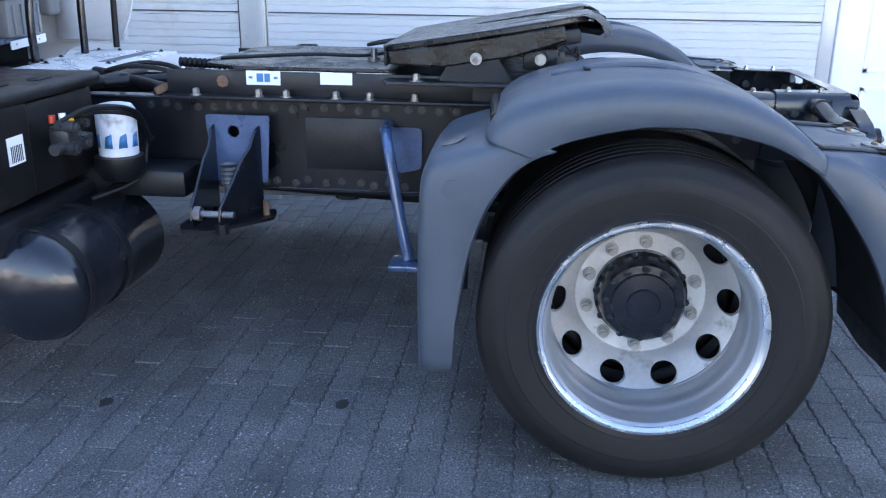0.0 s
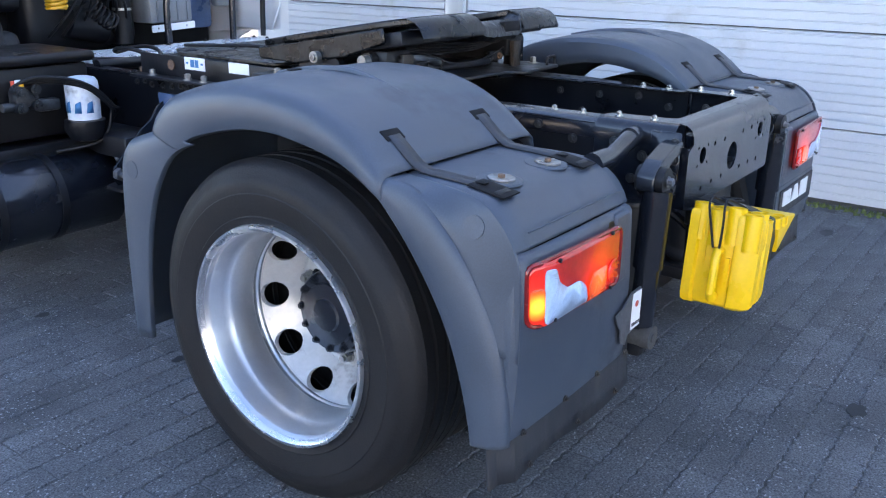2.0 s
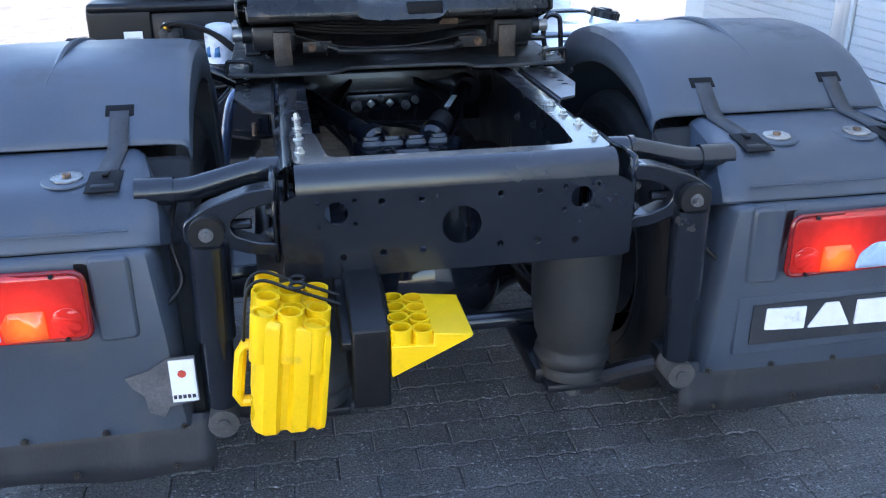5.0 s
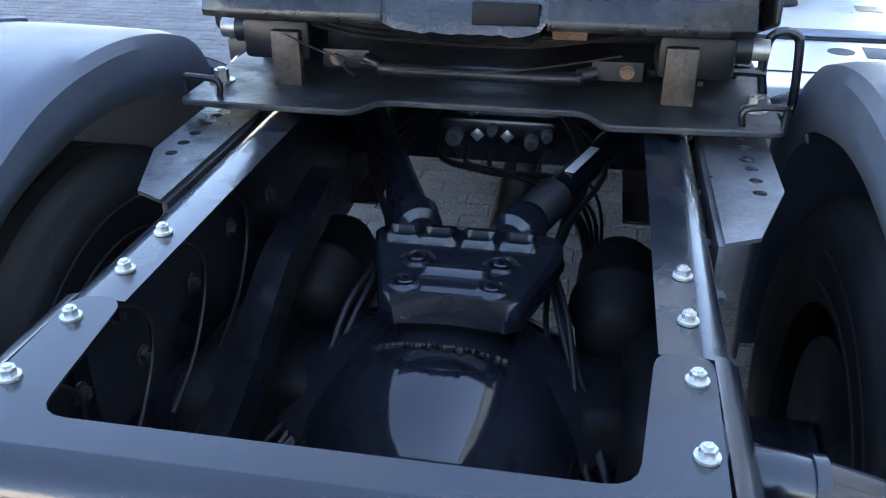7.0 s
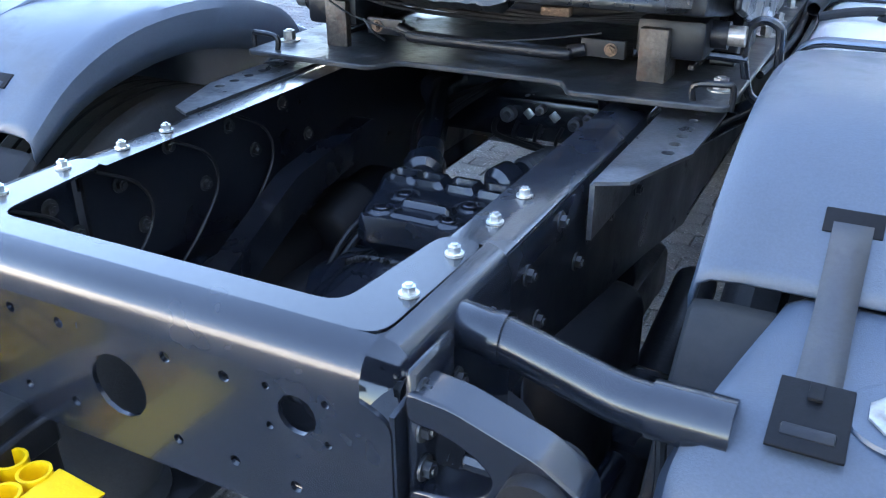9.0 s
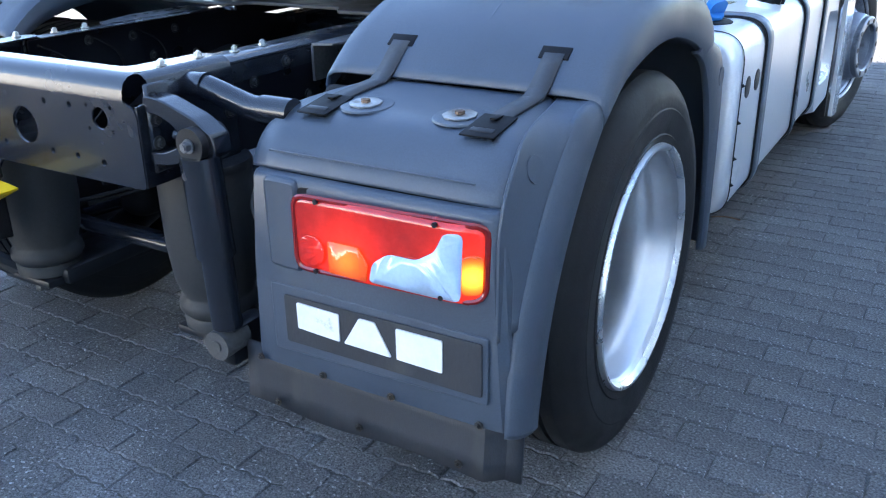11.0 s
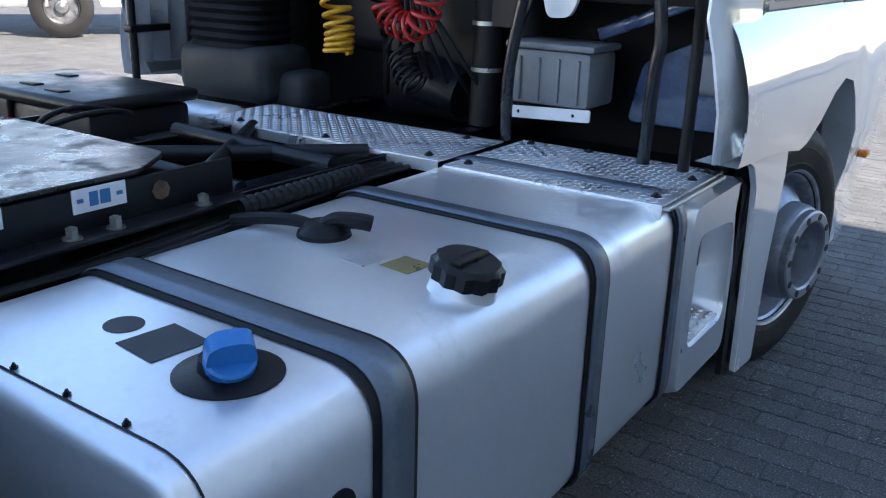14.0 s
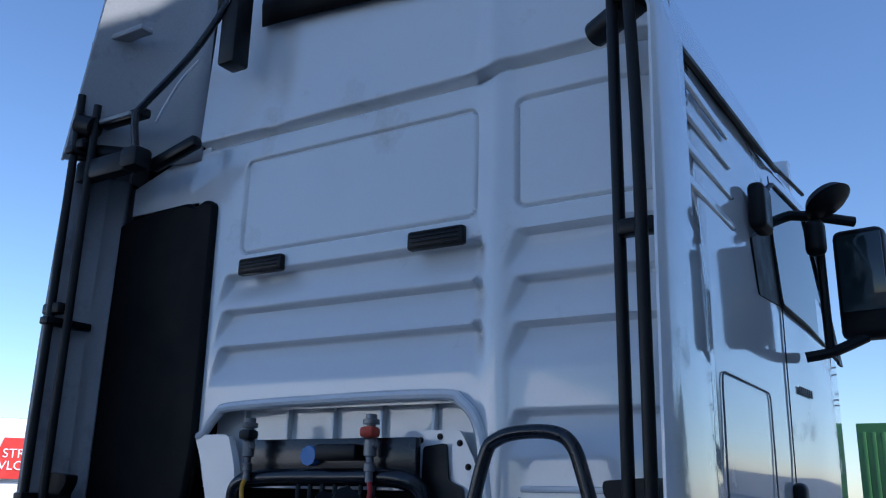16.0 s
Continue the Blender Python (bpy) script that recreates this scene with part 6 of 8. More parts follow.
lathe(bm, [(0.0, 0.036), (0.012, 0.038), (0.022, 0.038), (0.026, 0.034), (0.026, 0.0005)], cap_m.translation, (0.5, -0.3, 1), 20)
prism(bm, rounded([(-0.037, 0.0), (0.037, 0.0), (0.03, 0.042), (0.012, 0.05), (-0.02, 0.048), (-0.034, 0.036)], 0.01), cap_m @ Matrix.Translation((0, 0.014, 0.022)) @ pose(0, 0, 0, 90), 0.028)
part("blue_cap", bm, "blue", ad, "blue plastic filler cap")
bm = B()
lathe(bm, [(0, 0.082), (0.012, 0.076), (0.025, 0.068), (0.05, 0.064), (0.07, 0.063)], (1.14, 1.55, 0.905), (0.2, 0, 1), 32)
nk = part("filler_neck", bm, "tank", tank_r)
bm = B()
m = Matrix.Translation((1.152, 1.55, 0.966)) @ frame_of((0.2, 0, 1)) @ Matrix.Diagonal((0.88, 0.88, 0.95, 1))
n = 48
rings = []
for h, r in ((0.0, 0.07), (0.0, 0.076), (0.03, 0.076), (0.04, 0.066), (0.042, 0.02), (0.036, 0.015), (0.036, 0.0006)):
    rings.append([bm.verts.new(m @ Vector(((r + (0.004 * math.cos(12 * 2 * math.pi * k / n) if 0.07 < r else 0)) * math.cos(2 * math.pi * k / n), (r + (0.004 * math.cos(12 * 2 * math.pi * k / n) if 0.07 < r else 0)) * math.sin(2 * math.pi * k / n), h))) for k in range(n)])
for a, b in zip(rings, rings[1:]):
    for k in range(n):
        bm.faces.new((a[k], a[(k + 1) % n], b[(k + 1) % n], b[k]))
box(bm, tuple(m @ Vector((0, 0.0, 0.043))), (0.026, 0.095, 0.01), 0.004)
part("fuel_cap", bm, "plastic", nk, "black knurled fuel cap")
bm = B()
lathe(bm, [(0, 0.06), (0.01, 0.058), (0.022, 0.045), (0.03, 0.04), (0.032, 0.0005)], (0.74, 1.62, 0.944), (0, 0, 1), 28)
hose(bm, [(0.74, 1.62, 0.965), (0.77, 1.63, 0.982), (0.82, 1.645, 0.985), (0.84, 1.66, 0.98)], 0.018, 10)
hose(bm, [(0.74, 1.62, 0.955), (0.68, 1.6, 0.97), (0.6, 1.58, 0.965), (0.52, 1.56, 0.95)], 0.014, 10)
part("level_sender", bm, "rubber", tank_r, "black level sender with cables")
for nm, c, sz, mt, lab in (("dark_label", (0.915, 1.06, 0.9462), (0.1, 0.105, 0.001), "print_dark", "dark worn sticker"), ("gold_label", (0.995, 1.578, 0.9462), (0.075, 0.075, 0.001), "gold", "faded gold sticker"), ("foil_label", (0.905, 1.555, 0.9462), (0.07, 0.07, 0.001), "tread", "peeling foil sticker")):
    bm = B()
    box(bm, c, sz, m=pose(0, 0, 0, 0, 0, -6))
    part(nm, bm, mt, tank_r, lab)
bm = B()
cyl(bm, (0.81, 1.065, 0.9445), (0.81, 1.065, 0.9465), 0.033, 24)
part("round_label", bm, "print_dark", tank_r)

# step unit ahead of the tank
stp = new("step_unit")
stp.parent = truck
stp["label"] = "silver step unit with a deep foothold and tread plate"
bm = B()
y0, y1, z0, z1 = 2.54, 2.99, 0.31, 0.9
xo = 1.245
outer = rounded([(y0, z0), (y1, z0), (y1, z1), (y0, z1)], 0.05, 5)
inner = rounded([(y0 + 0.07, z0 + 0.13), (y1 - 0.05, z0 + 0.13), (y1 - 0.05, z1 - 0.13), (y0 + 0.07, z1 - 0.1)], 0.06, 5)
ra = [bm.verts.new((0.65, y, z)) for y, z in outer]
rb_ = [bm.verts.new((xo - 0.03, y, z)) for y, z in outer]
rc_ = [bm.verts.new((xo, (y - 2.765) * 0.95 + 2.765, (z - 0.6) * 0.96 + 0.6)) for y, z in outer]
rd_ = [bm.verts.new((xo, y, z)) for y, z in inner]
re_ = [bm.verts.new((xo - 0.02, (y - 2.775) * 0.96 + 2.775, (z - 0.6) * 0.96 + 0.6)) for y, z in inner]
rf_ = [bm.verts.new((xo - 0.17, (y - 2.775) * 0.9 + 2.775, (z - 0.6) * 0.92 + 0.6)) for y, z in inner]
for a, b in ((ra, rb_), (rb_, rc_), (rc_, rd_), (rd_, re_), (re_, rf_)):
    for k in range(len(a)):
        i = (k + 1) % len(a)
        bm.faces.new((a[k], a[i], b[i], b[k]))
bm.faces.new(rf_)
bm.faces.new(ra[::-1])
part("body", bm, "tank", stp, smooth=50)
bm = B()
box(bm, (1.17, 2.775, 0.452), (0.13, 0.3, 0.012), 0.003)
for i in range(4):
    for j in range(9):
        lathe(bm, [(0, 0.012), (0.005, 0.009), (0.005, 0.005), (0.001, 0.004)], (1.12 + 0.032 * i, 2.65 + 0.032 * j, 0.458), (0, 0, 1), 8)
part("foot_tread", bm, "tread", stp, "perforated foot tread")

# tread plates over the frame
def tread_plate(name, x0, x1, y0, y1, z, label):
    t = new(name)
    t.parent = truck
    t["label"] = label
    bm = B()
    box(bm, ((x0 + x1) / 2, (y0 + y1) / 2, z - 0.003), (x1 - x0, y1 - y0, 0.006), 0.001)
    box(bm, ((x0 + x1) / 2, y0 - 0.001, z - 0.02), (x1 - x0, 0.004, 0.034))
    part("sheet", bm, "tread", t)
    verts, faces = [], []
    p = 0.023
    i = 0
    yy = y0 + 0.015
    while yy < y1 - 0.012:
        xx, k = x0 + 0.015, 0
        while xx < x1 - 0.012:
            a = 0.785 if (i + k) % 2 else -0.785
            ca, sa = math.cos(a), math.sin(a)
            base = len(verts)
            for u, v, h in ((-0.0105, 0, 0), (0, 0.0035, 0), (0.0105, 0, 0), (0, -0.0035, 0), (-0.005, 0, 0.0022), (0.005, 0, 0.0022)):
                verts.append((xx + u * ca - v * sa, yy + u * sa + v * ca, z + h))
            faces += [(base, base + 1, base + 4), (base + 1, base + 5, base + 4), (base + 1, base + 2, base + 5), (base + 2, base + 3, base + 5), (base + 3, base + 4, base + 5), (base + 3, base, base + 4)]
            xx += p
            k += 1
        yy += p
        i += 1
    me = bpy.data.meshes.new("tread_pattern")
    me.from_pydata(verts, [], faces[::1])
    me.materials.append(M["tread"])
    o = new("tread_pattern", me)
    o.parent = t
    o["kind"] = "stuff"
    return t


tp1 = tread_plate("tread_plate", -0.47, 0.56, 2.3, 2.665, 0.962, "aluminium tread plate across the frame")
tp2 = tread_plate("tread_plate", 0.57, 1.235, 2.31, 2.78, 0.95, "aluminium tread plate above the tank end")
nb = None
for x, y, z in ((0.62, 2.74, 0.95), (0.82, 2.75, 0.95), (1.2, 2.74, 0.95), (1.2, 2.62, 0.95), (1.19, 2.38, 0.95), (0.62, 2.37, 0.95), (0.5, 2.34, 0.962), (0.1, 2.33, 0.962), (-0.3, 2.34, 0.962), (0.45, 2.62, 0.962)):
    m = Matrix.Translation((x, y, z))
    if nb is None:
        nb = hexbolt("plate_bolt", "black_matte", tp2, 0.009, 0.006, 0.014)
        nb.matrix_basis = m
    else:
        again(nb, m)
bm = B()
sweep(bm, [(1.2, 2.36, 0.925), (1.2, 2.79, 0.925)], 0.02, 10)
box(bm, (1.215, 2.575, 0.93), (0.05, 0.44, 0.012), 0.003)
part("edge_trim", bm, "tank", tp2, "rounded aluminium edge")

# front mudguard flap and front wheels
for s in (-1, 1):
    bm = B()
    prism(bm, rounded([(2.84, 0.985), (3.1, 0.975), (3.36, 0.93), (3.37, 0.84), (3.3, 0.5), (3.28, 0.17), (3.08, 0.19), (3.06, 0.5), (3.02, 0.86), (2.96, 0.935)], 0.02), plane((s * 1.255, 0, 0), (0, 1, 0), (0, 0, 1)), 0.02 * s)
    fg = part("front_guard_flap", bm, "white", truck, "white front mudguard flap with black edge", bevel=0.004)
    bm = B()
    prism(bm, [(2.95, 0.9), (3.02, 0.86), (3.05, 0.5), (3.07, 0.2), (3.02, 0.2), (3.0, 0.5), (2.93, 0.8)], plane((s * 1.225, 0, 0), (0, 1, 0), (0, 0, 1)), 0.02 * s)
    part("flap_edge", bm, "rubber", fg)
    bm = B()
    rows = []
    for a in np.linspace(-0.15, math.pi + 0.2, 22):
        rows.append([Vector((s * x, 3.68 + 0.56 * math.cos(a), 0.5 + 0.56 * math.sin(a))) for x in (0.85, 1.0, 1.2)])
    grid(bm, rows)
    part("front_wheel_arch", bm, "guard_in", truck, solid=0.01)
    w = new("front_wheel")
    w.parent = truck
    w["label"] = "steered front wheel with a silver rim"
    pts = []
    steer = Matrix.Translation((s * 1.1, 3.68, 0.485)) @ pose(0, 0, 0, 0, 0, -12)
    w.matrix_basis = steer
    bm = B()
    tyre_mesh(bm, s * 0.14, -s * 0.16, (0, 0, 0))
    part("front_tyre", bm, "tyre", w, smooth=30)
    bm = B()
    lathe(bm, [(0.03, 0.29), (-0.002, 0.3), (-0.006, 0.31), (0.004, 0.303), (0.02, 0.285), (0.07, 0.278), (0.075, 0.27), (0.03, 0.23), (-0.01, 0.19), (-0.055, 0.185), (-0.075, 0.178), (-0.08, 0.17), (-0.08, 0.125), (-0.03, 0.12), (0.06, 0.11), (0.06, 0.001)], (s * 0.14, 0, 0), (-s, 0, 0), 48)
    lathe(bm, [(-0.078, 0.172), (-0.105, 0.172), (-0.11, 0.165), (-0.11, 0.135), (-0.104, 0.128), (-0.02, 0.125)], (s * 0.14, 0, 0), (-s, 0, 0), 48)
    part("rim", bm, "rim_grey", w)
    nb = None
    for k in range(10):
        a = 2 * math.pi * k / 10
        m = Matrix.Translation((s * 0.25, 0.15 * math.cos(a), 0.15 * math.sin(a))) @ frame_of((s, 0, 0))
        if nb is None:
            bm = B()
            cyl(bm, (0, 0, -0.004), (0, 0, 0.002), 0.014, 14)
            nb = part("ring_hole", bm, "black_matte", w)
            nb.matrix_basis = m
        else:
            again(nb, m)

# ---------------------------------------------------------------- cab
cab = new("cab")
cab.parent = truck
cab["label"] = "white high-roof sleeper cab with ribbed rear wall"
CY = 2.85


def smoothstep(a, b, v):
    t = min(1.0, max(0.0, (v - a) / (b - a)))
    return t * t * (3 - 2 * t)


RIBS_L = [(2.15, -0.54, 0.57), (2.288, -0.54, 0.57), (2.425, -0.54, 0.57)]
RIBS_R = [(1.885, 0.69, 1.16), (2.145, 0.69, 1.16), (2.285, 0.69, 1.16), (2.435, 0.69, 1.16)]
PANELS = [(-0.47, 0.55, 2.5, 2.87, 0.03), (0.7, 1.16, 2.505, 2.87, 0.03)]


def relief(x, z):
    """How far the rear wall lies in (+) or out (-) at a place."""
    h = 0.0
    for zr, x0, x1 in RIBS_L + RIBS_R:
        skew = 0.10 * max(0, zr - z) / 0.16
        ex = smoothstep(x0 - skew * 0.5, x0 + 0.03 - skew * 0.5, x) * (1 - smoothstep(x1 - 0.04, x1 + 0.03, x))
        if zr - 0.15 < z <= zr:
            h += 0.042 * ex * smoothstep(0, 0.016, zr - z) * (1 - smoothstep(0.016, 0.15, zr - z))
    for x0, x1, z0, z1, r in PANELS:
        dx = max(x0 - x, x - x1)
        dz = max(z0 - z, z - z1)
        d = max(dx, dz) if max(dx, dz) > -r else -1
        if dx > -r and dz > -r:
            d = math.hypot(dx + r, dz + r) - r
        h += 0.013 * math.exp(-(d / 0.0045) ** 2)
        if d < 0:
            h += 0.004
    # soft vertical flute between the two fields, bulge towards the edges
    h -= 0.02 * math.exp(-((x - 0.63) / 0.05) ** 2)
    h += 0.05 * smoothstep(0.95, 1.25, x) ** 2
    # joint to the roof extension
    zj = 2.972 + 0.02 * smoothstep(0.6, 0.68, x)
    h += 0.025 * math.exp(-((z - zj) / 0.009) ** 2)
    h -= 0.028 * smoothstep(zj, zj + 0.02, z)
    if z > zj:
        h += 0.05 * (z - zj) + 0.012 * math.exp(-((x + 0.33) / 0.05) ** 2)
    return h


def lower_edge(x):
    """Lower rim of the rear wall: high over the opening in the middle."""
    if x < -0.62:
        return 1.81
    if x < 0.52:
        return 1.81 + 0.1 * smoothstep(-0.62, -0.45, x)
    if x < 0.64:
        return 1.91 - 0.43 * smoothstep(0.53, 0.63, x)
    return 1.475


bm = B()
xs = list(np.linspace(-0.72, 1.2, 320))
nz = 420
cols = []
for x in xs:
    lo = lower_edge(x)
    col = []
    for j in range(nz + 1):
        z = lo + (3.62 - lo) * j / nz
        col.append(Vector((x, CY + relief(x, z), z)))
    cols.append(col)
grid(bm, cols)
part("rear_wall", bm, "white", cab, "white ribbed rear wall", smooth=60)
def swell(bm):
    """Carries what lies on the door outwards with its bulge."""
    for v in bm.verts:
        v.co.x *= 1 + 0.045 * min(1.0, max(0.0, (v.co.y - 3.96) / 0.79))


# body shell behind the wall: sides, roof, front
bm = B()
prof = [(1.19, 1.38), (1.235, 1.45), (1.243, 1.8), (1.243, 2.3), (1.235, 2.7), (1.215, 2.95), (1.19, 3.05), (1.12, 3.3), (1.0, 3.55), (0.8, 3.68), (0.0, 3.74)]
prof = prof + [(-x, z) for x, z in prof[:-1]][::-1]
rows = []
for y, k in ((2.87, 0.985), (2.9, 0.996), (3.0, 1.0), (3.96, 1.0), (4.36, 1.0228), (4.75, 1.045), (5.1, 1.03), (5.24, 0.97)):
    rows.append([Vector((x * k, y, 1.38 + (z - 1.38) * (1.0 if y < 4 else 1.0 - 0.25 * ((y - 4) / 1.24) ** 2 * (z > 3.0)))) for x, z in prof])
grid(bm, rows)
part("body", bm, "white", cab, "white cab body", smooth=40)
bm = B()
box(bm, (0, 5.2, 2.3), (2.28, 0.06, 2.2), 0.02)
part("front", bm, "white", cab)
# added near-black sheets that keep the unseen cab inside dark
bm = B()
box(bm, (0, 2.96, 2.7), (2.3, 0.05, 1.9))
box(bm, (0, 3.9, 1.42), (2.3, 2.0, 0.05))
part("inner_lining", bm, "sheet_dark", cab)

# arch bead over the opening
bm = B()
hose(bm, [(-0.66, 2.862, 1.82), (-0.58, 2.85, 1.832), (-0.5, 2.836, 1.9), (-0.42, 2.83, 1.925), (0.0, 2.828, 1.935), (0.44, 2.83, 1.935), (0.52, 2.832, 1.91), (0.575, 2.836, 1.84), (0.6, 2.84, 1.7), (0.62, 2.842, 1.58)], 0.018, 10)
part("arch_bead", bm, "white", cab)
bm = B()
box(bm, (0.02, 2.93, 1.8), (1.2, 0.02, 0.3), 0.0)
part("recess_back", bm, "white", cab)
for k in range(5):
    bm = B()
    box(bm, (-0.42 + 0.2 * k, 2.91, 1.8), (0.012, 0.03, 0.26), 0.003)
    part("recess_rib", bm, "white", cab)
bm = B()
prism(bm, rounded([(0.3, 1.83), (0.5, 1.83), (0.55, 1.74), (0.57, 1.6), (0.6, 1.45), (0.56, 1.4), (0.5, 1.62), (0.42, 1.72), (0.3, 1.74)], 0.02), plane((0, 2.875, 0), (1, 0, 0), (0, 0, 1)), 0.015)
rp = part("recess_plate", bm, "white", cab, "white plate with black bolts")
cb = None
for x, z in ((0.36, 1.8), (0.43, 1.81), (0.5, 1.79), (0.53, 1.72), (0.56, 1.6), (0.575, 1.5)):
    m = Matrix.Translation((x, 2.86, z)) @ frame_of((0, -1, 0))
    if cb is None:
        cb = hexbolt("cover_bolt", "black_matte", rp, 0.007, 0.006, 0.01)
        cb.matrix_basis = m
    else:
        again(cb, m)
bm = B()
prism(bm, rounded([(0.38, 1.78), (0.46, 1.79), (0.47, 1.68), (0.52, 1.66), (0.54, 1.4), (0.5, 1.3), (0.36, 1.3)], 0.012), plane((0, 2.855, 0), (1, 0, 0), (0, 0, 1)), 0.012)
part("cover_sheet", bm, "black_matte", cab)
bm = B()
hose(bm, [(-0.56, 2.84, 1.55), (-0.52, 2.83, 1.53), (-0.44, 2.83, 1.53), (-0.42, 2.83, 1.51), (-0.44, 2.83, 1.48), (-0.52, 2.83, 1.48)], 0.012, 8)
part("cable_hook", bm, "white", cab)
# left edge flange with notches, lower right panel with tab
bm = B()
prism(bm, rounded([(-0.61, 1.83), (-0.44, 1.83), (-0.4, 1.72), (-0.37, 1.5), (-0.39, 1.4), (-0.44, 1.38), (-0.49, 1.5), (-0.53, 1.62), (-0.575, 1.76)], 0.025), plane((0, 2.87, 0), (1, 0, 0), (0, 0, 1)), 0.03)
part("lower_flange", bm, "white", cab)
bm = B()
plate_with_holes(bm, rounded([(0.555, 1.63), (0.72, 1.64), (0.72, 1.5), (0.705, 1.4), (0.68, 1.345), (0.6, 1.34), (0.585, 1.39), (0.56, 1.47)], 0.025), [(0.645, 1.57, 0.012)], plane((0, 2.83, 0), (1, 0, 0), (0, 0, 1)), -0.02)
part("mounting_tab", bm, "white", cab, "white pressed tab with a hole", bevel=0.006)
bm = B()
box(bm, (0.93, 2.838, 1.485), (0.44, 0.03, 0.025), 0.008)
box(bm, (0.93, 2.845, 1.66), (0.44, 0.02, 0.018), 0.006)
for x in (0.78, 0.93):
    box(bm, (x, 2.845, 1.57), (0.09, 0.012, 0.13), 0.006)
part("lower_pressing", bm, "white", cab)
# wing of the rear wall over the intake column
bm = B()
prism(bm, [(-1.13, 2.748), (-0.69, 2.748), (-0.69, 2.985), (-0.9, 2.945), (-1.13, 2.87)], plane((0, 2.868, 0), (1, 0, 0), (0, 0, 1)), 0.012)
part("wall_wing", bm, "white", cab, bevel=0.003)
# rear vents
for x0, x1 in ((-0.455, -0.243), (0.302, 0.517)):
    bm = B()
    box(bm, ((x0 + x1) / 2, 2.842, 2.44), (x1 - x0, 0.035, 0.066), 0.012)
    v = part("cab_vent", bm, "plastic", cab, "black plastic air vent")
    for k in range(4):
        bm = B()
        box(bm, ((x0 + x1) / 2, 2.823, 2.418 + 0.0148 * k), (x1 - x0 - 0.03, 0.006, 0.006), 0.002)
        part("vent_slat", bm, "rubber", v)

# side deflectors
BODY_Z, BODY_X = (1.0, 1.4, 1.8, 2.3, 2.7, 2.95, 3.05, 3.3, 3.6), (1.243, 1.243, 1.243, 1.243, 1.235, 1.215, 1.19, 1.12, 0.93)
for s in (-1, 1):
    bm = B()
    rows = []
    for z, y in ((1.0, 2.62), (1.15, 2.56), (1.3, 2.51), (1.39, 2.49), (1.42, 2.5), (1.6, 2.51), (2.2, 2.53), (2.9, 2.56), (3.3, 2.62), (3.6, 2.7)):
        y += 0.0 if s > 0 else 0.075
        b = 0.0 if z > 1.4 else 0.035 * math.sin(math.pi * (1.4 - z) / 0.5)
        lean_in = 0.0 if z < 2.9 else (z - 2.9) * 0.25
        rows.append([Vector((s * (x + b - lean_in), yy, z)) for x, yy in ((1.222, y + 0.012), (1.226, y + 0.002), (1.234, y), (1.244, y + 0.02), (1.249, y + 0.1), (1.25, 2.8))] + [Vector((s * (float(np.interp(z, BODY_Z, BODY_X)) + d + b), yy, z)) for d, yy in ((0.004, 2.9), (-0.004, 3.0))])
    grid(bm, rows)
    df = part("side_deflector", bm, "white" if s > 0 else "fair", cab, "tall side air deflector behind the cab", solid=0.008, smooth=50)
    if s < 0:
        # folded inner face: three upright facets with steps between them
        bm = B()
        rows = []
        for z in (1.06, 1.35, 1.42, 2.2, 2.9):
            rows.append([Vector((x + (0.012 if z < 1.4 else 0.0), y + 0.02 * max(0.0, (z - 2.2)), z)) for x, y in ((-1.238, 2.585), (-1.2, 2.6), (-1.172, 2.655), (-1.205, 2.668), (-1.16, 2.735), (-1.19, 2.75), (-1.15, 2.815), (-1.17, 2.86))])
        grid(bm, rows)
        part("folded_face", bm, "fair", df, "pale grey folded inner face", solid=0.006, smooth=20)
        for z in (1.2, 1.6, 2.25, 2.95):
            bm = B()
            box(bm, (-1.165, 2.64, z), (0.05, 0.2, 0.03), 0.006)
            part("cross_rail", bm, "plastic", df)
    # lower side panel with the wheel arch
    bm = B()
    zt, n = 1.39, 34
    low = [(2.62, 1.0), (2.9, 0.985), (3.1, 0.965), (3.3, 0.935), (3.42, 0.915), (3.5, 0.93), (3.58, 1.0), (3.7, 1.09), (3.85, 1.125), (4.0, 1.1), (4.12, 1.02), (4.22, 0.88), (4.3, 0.7), (4.34, 0.5), (4.36, 0.3), (4.6, 0.28), (5.22, 0.28)]
    rows = []
    for y, z0 in low:
        col = []
        for k in range(9):
            t = k / 8
            z = zt + (z0 - zt) * t
            f = (zt - z) / (0.85 if y > 4.15 else 0.58)
            bul = 0.085 * math.sin(math.pi * min(1, f)) ** 0.8 + 0.002 + 0.05 * min(1.0, max(0.0, (y - 3.96) / 0.79)) * (1 - 0.6 * t)
            col.append(Vector((s * (1.243 + bul - (0.05 if y > 5.0 else 0)), y, z)))
        col.append(Vector((s * 1.2, y, z0 + 0.004)))
        rows.append(col)
    grid(bm, rows)
    part("lower_side_panel", bm, "white", cab, "white lower side panel with wheel arch", smooth=50)
    bm = B()
    hose(bm, [(s * 1.243, 2.9, 1.392), (s * 1.244, 3.3, 1.392), (s * 1.244, 3.96, 1.392), (s * 1.244, 4.3, 1.392)], 0.003, 6)
    hose(bm, [(s * 1.245, 4.0, 1.38), (s * 1.247, 3.99, 1.7), (s * 1.247, 4.0, 2.3), (s * 1.243, 4.02, 2.5), (s * 1.23, 4.02, 2.9)], 0.0028, 6)
    hose(bm, [(s * 1.215, 2.75, 2.905), (s * 1.215, 3.4, 2.945), (s * 1.213, 4.1, 3.0), (s * 1.21, 4.7, 3.03)], 0.009, 6)
    swell(bm)
    part("body_seam", bm, "rubber", cab)
    bm = B()
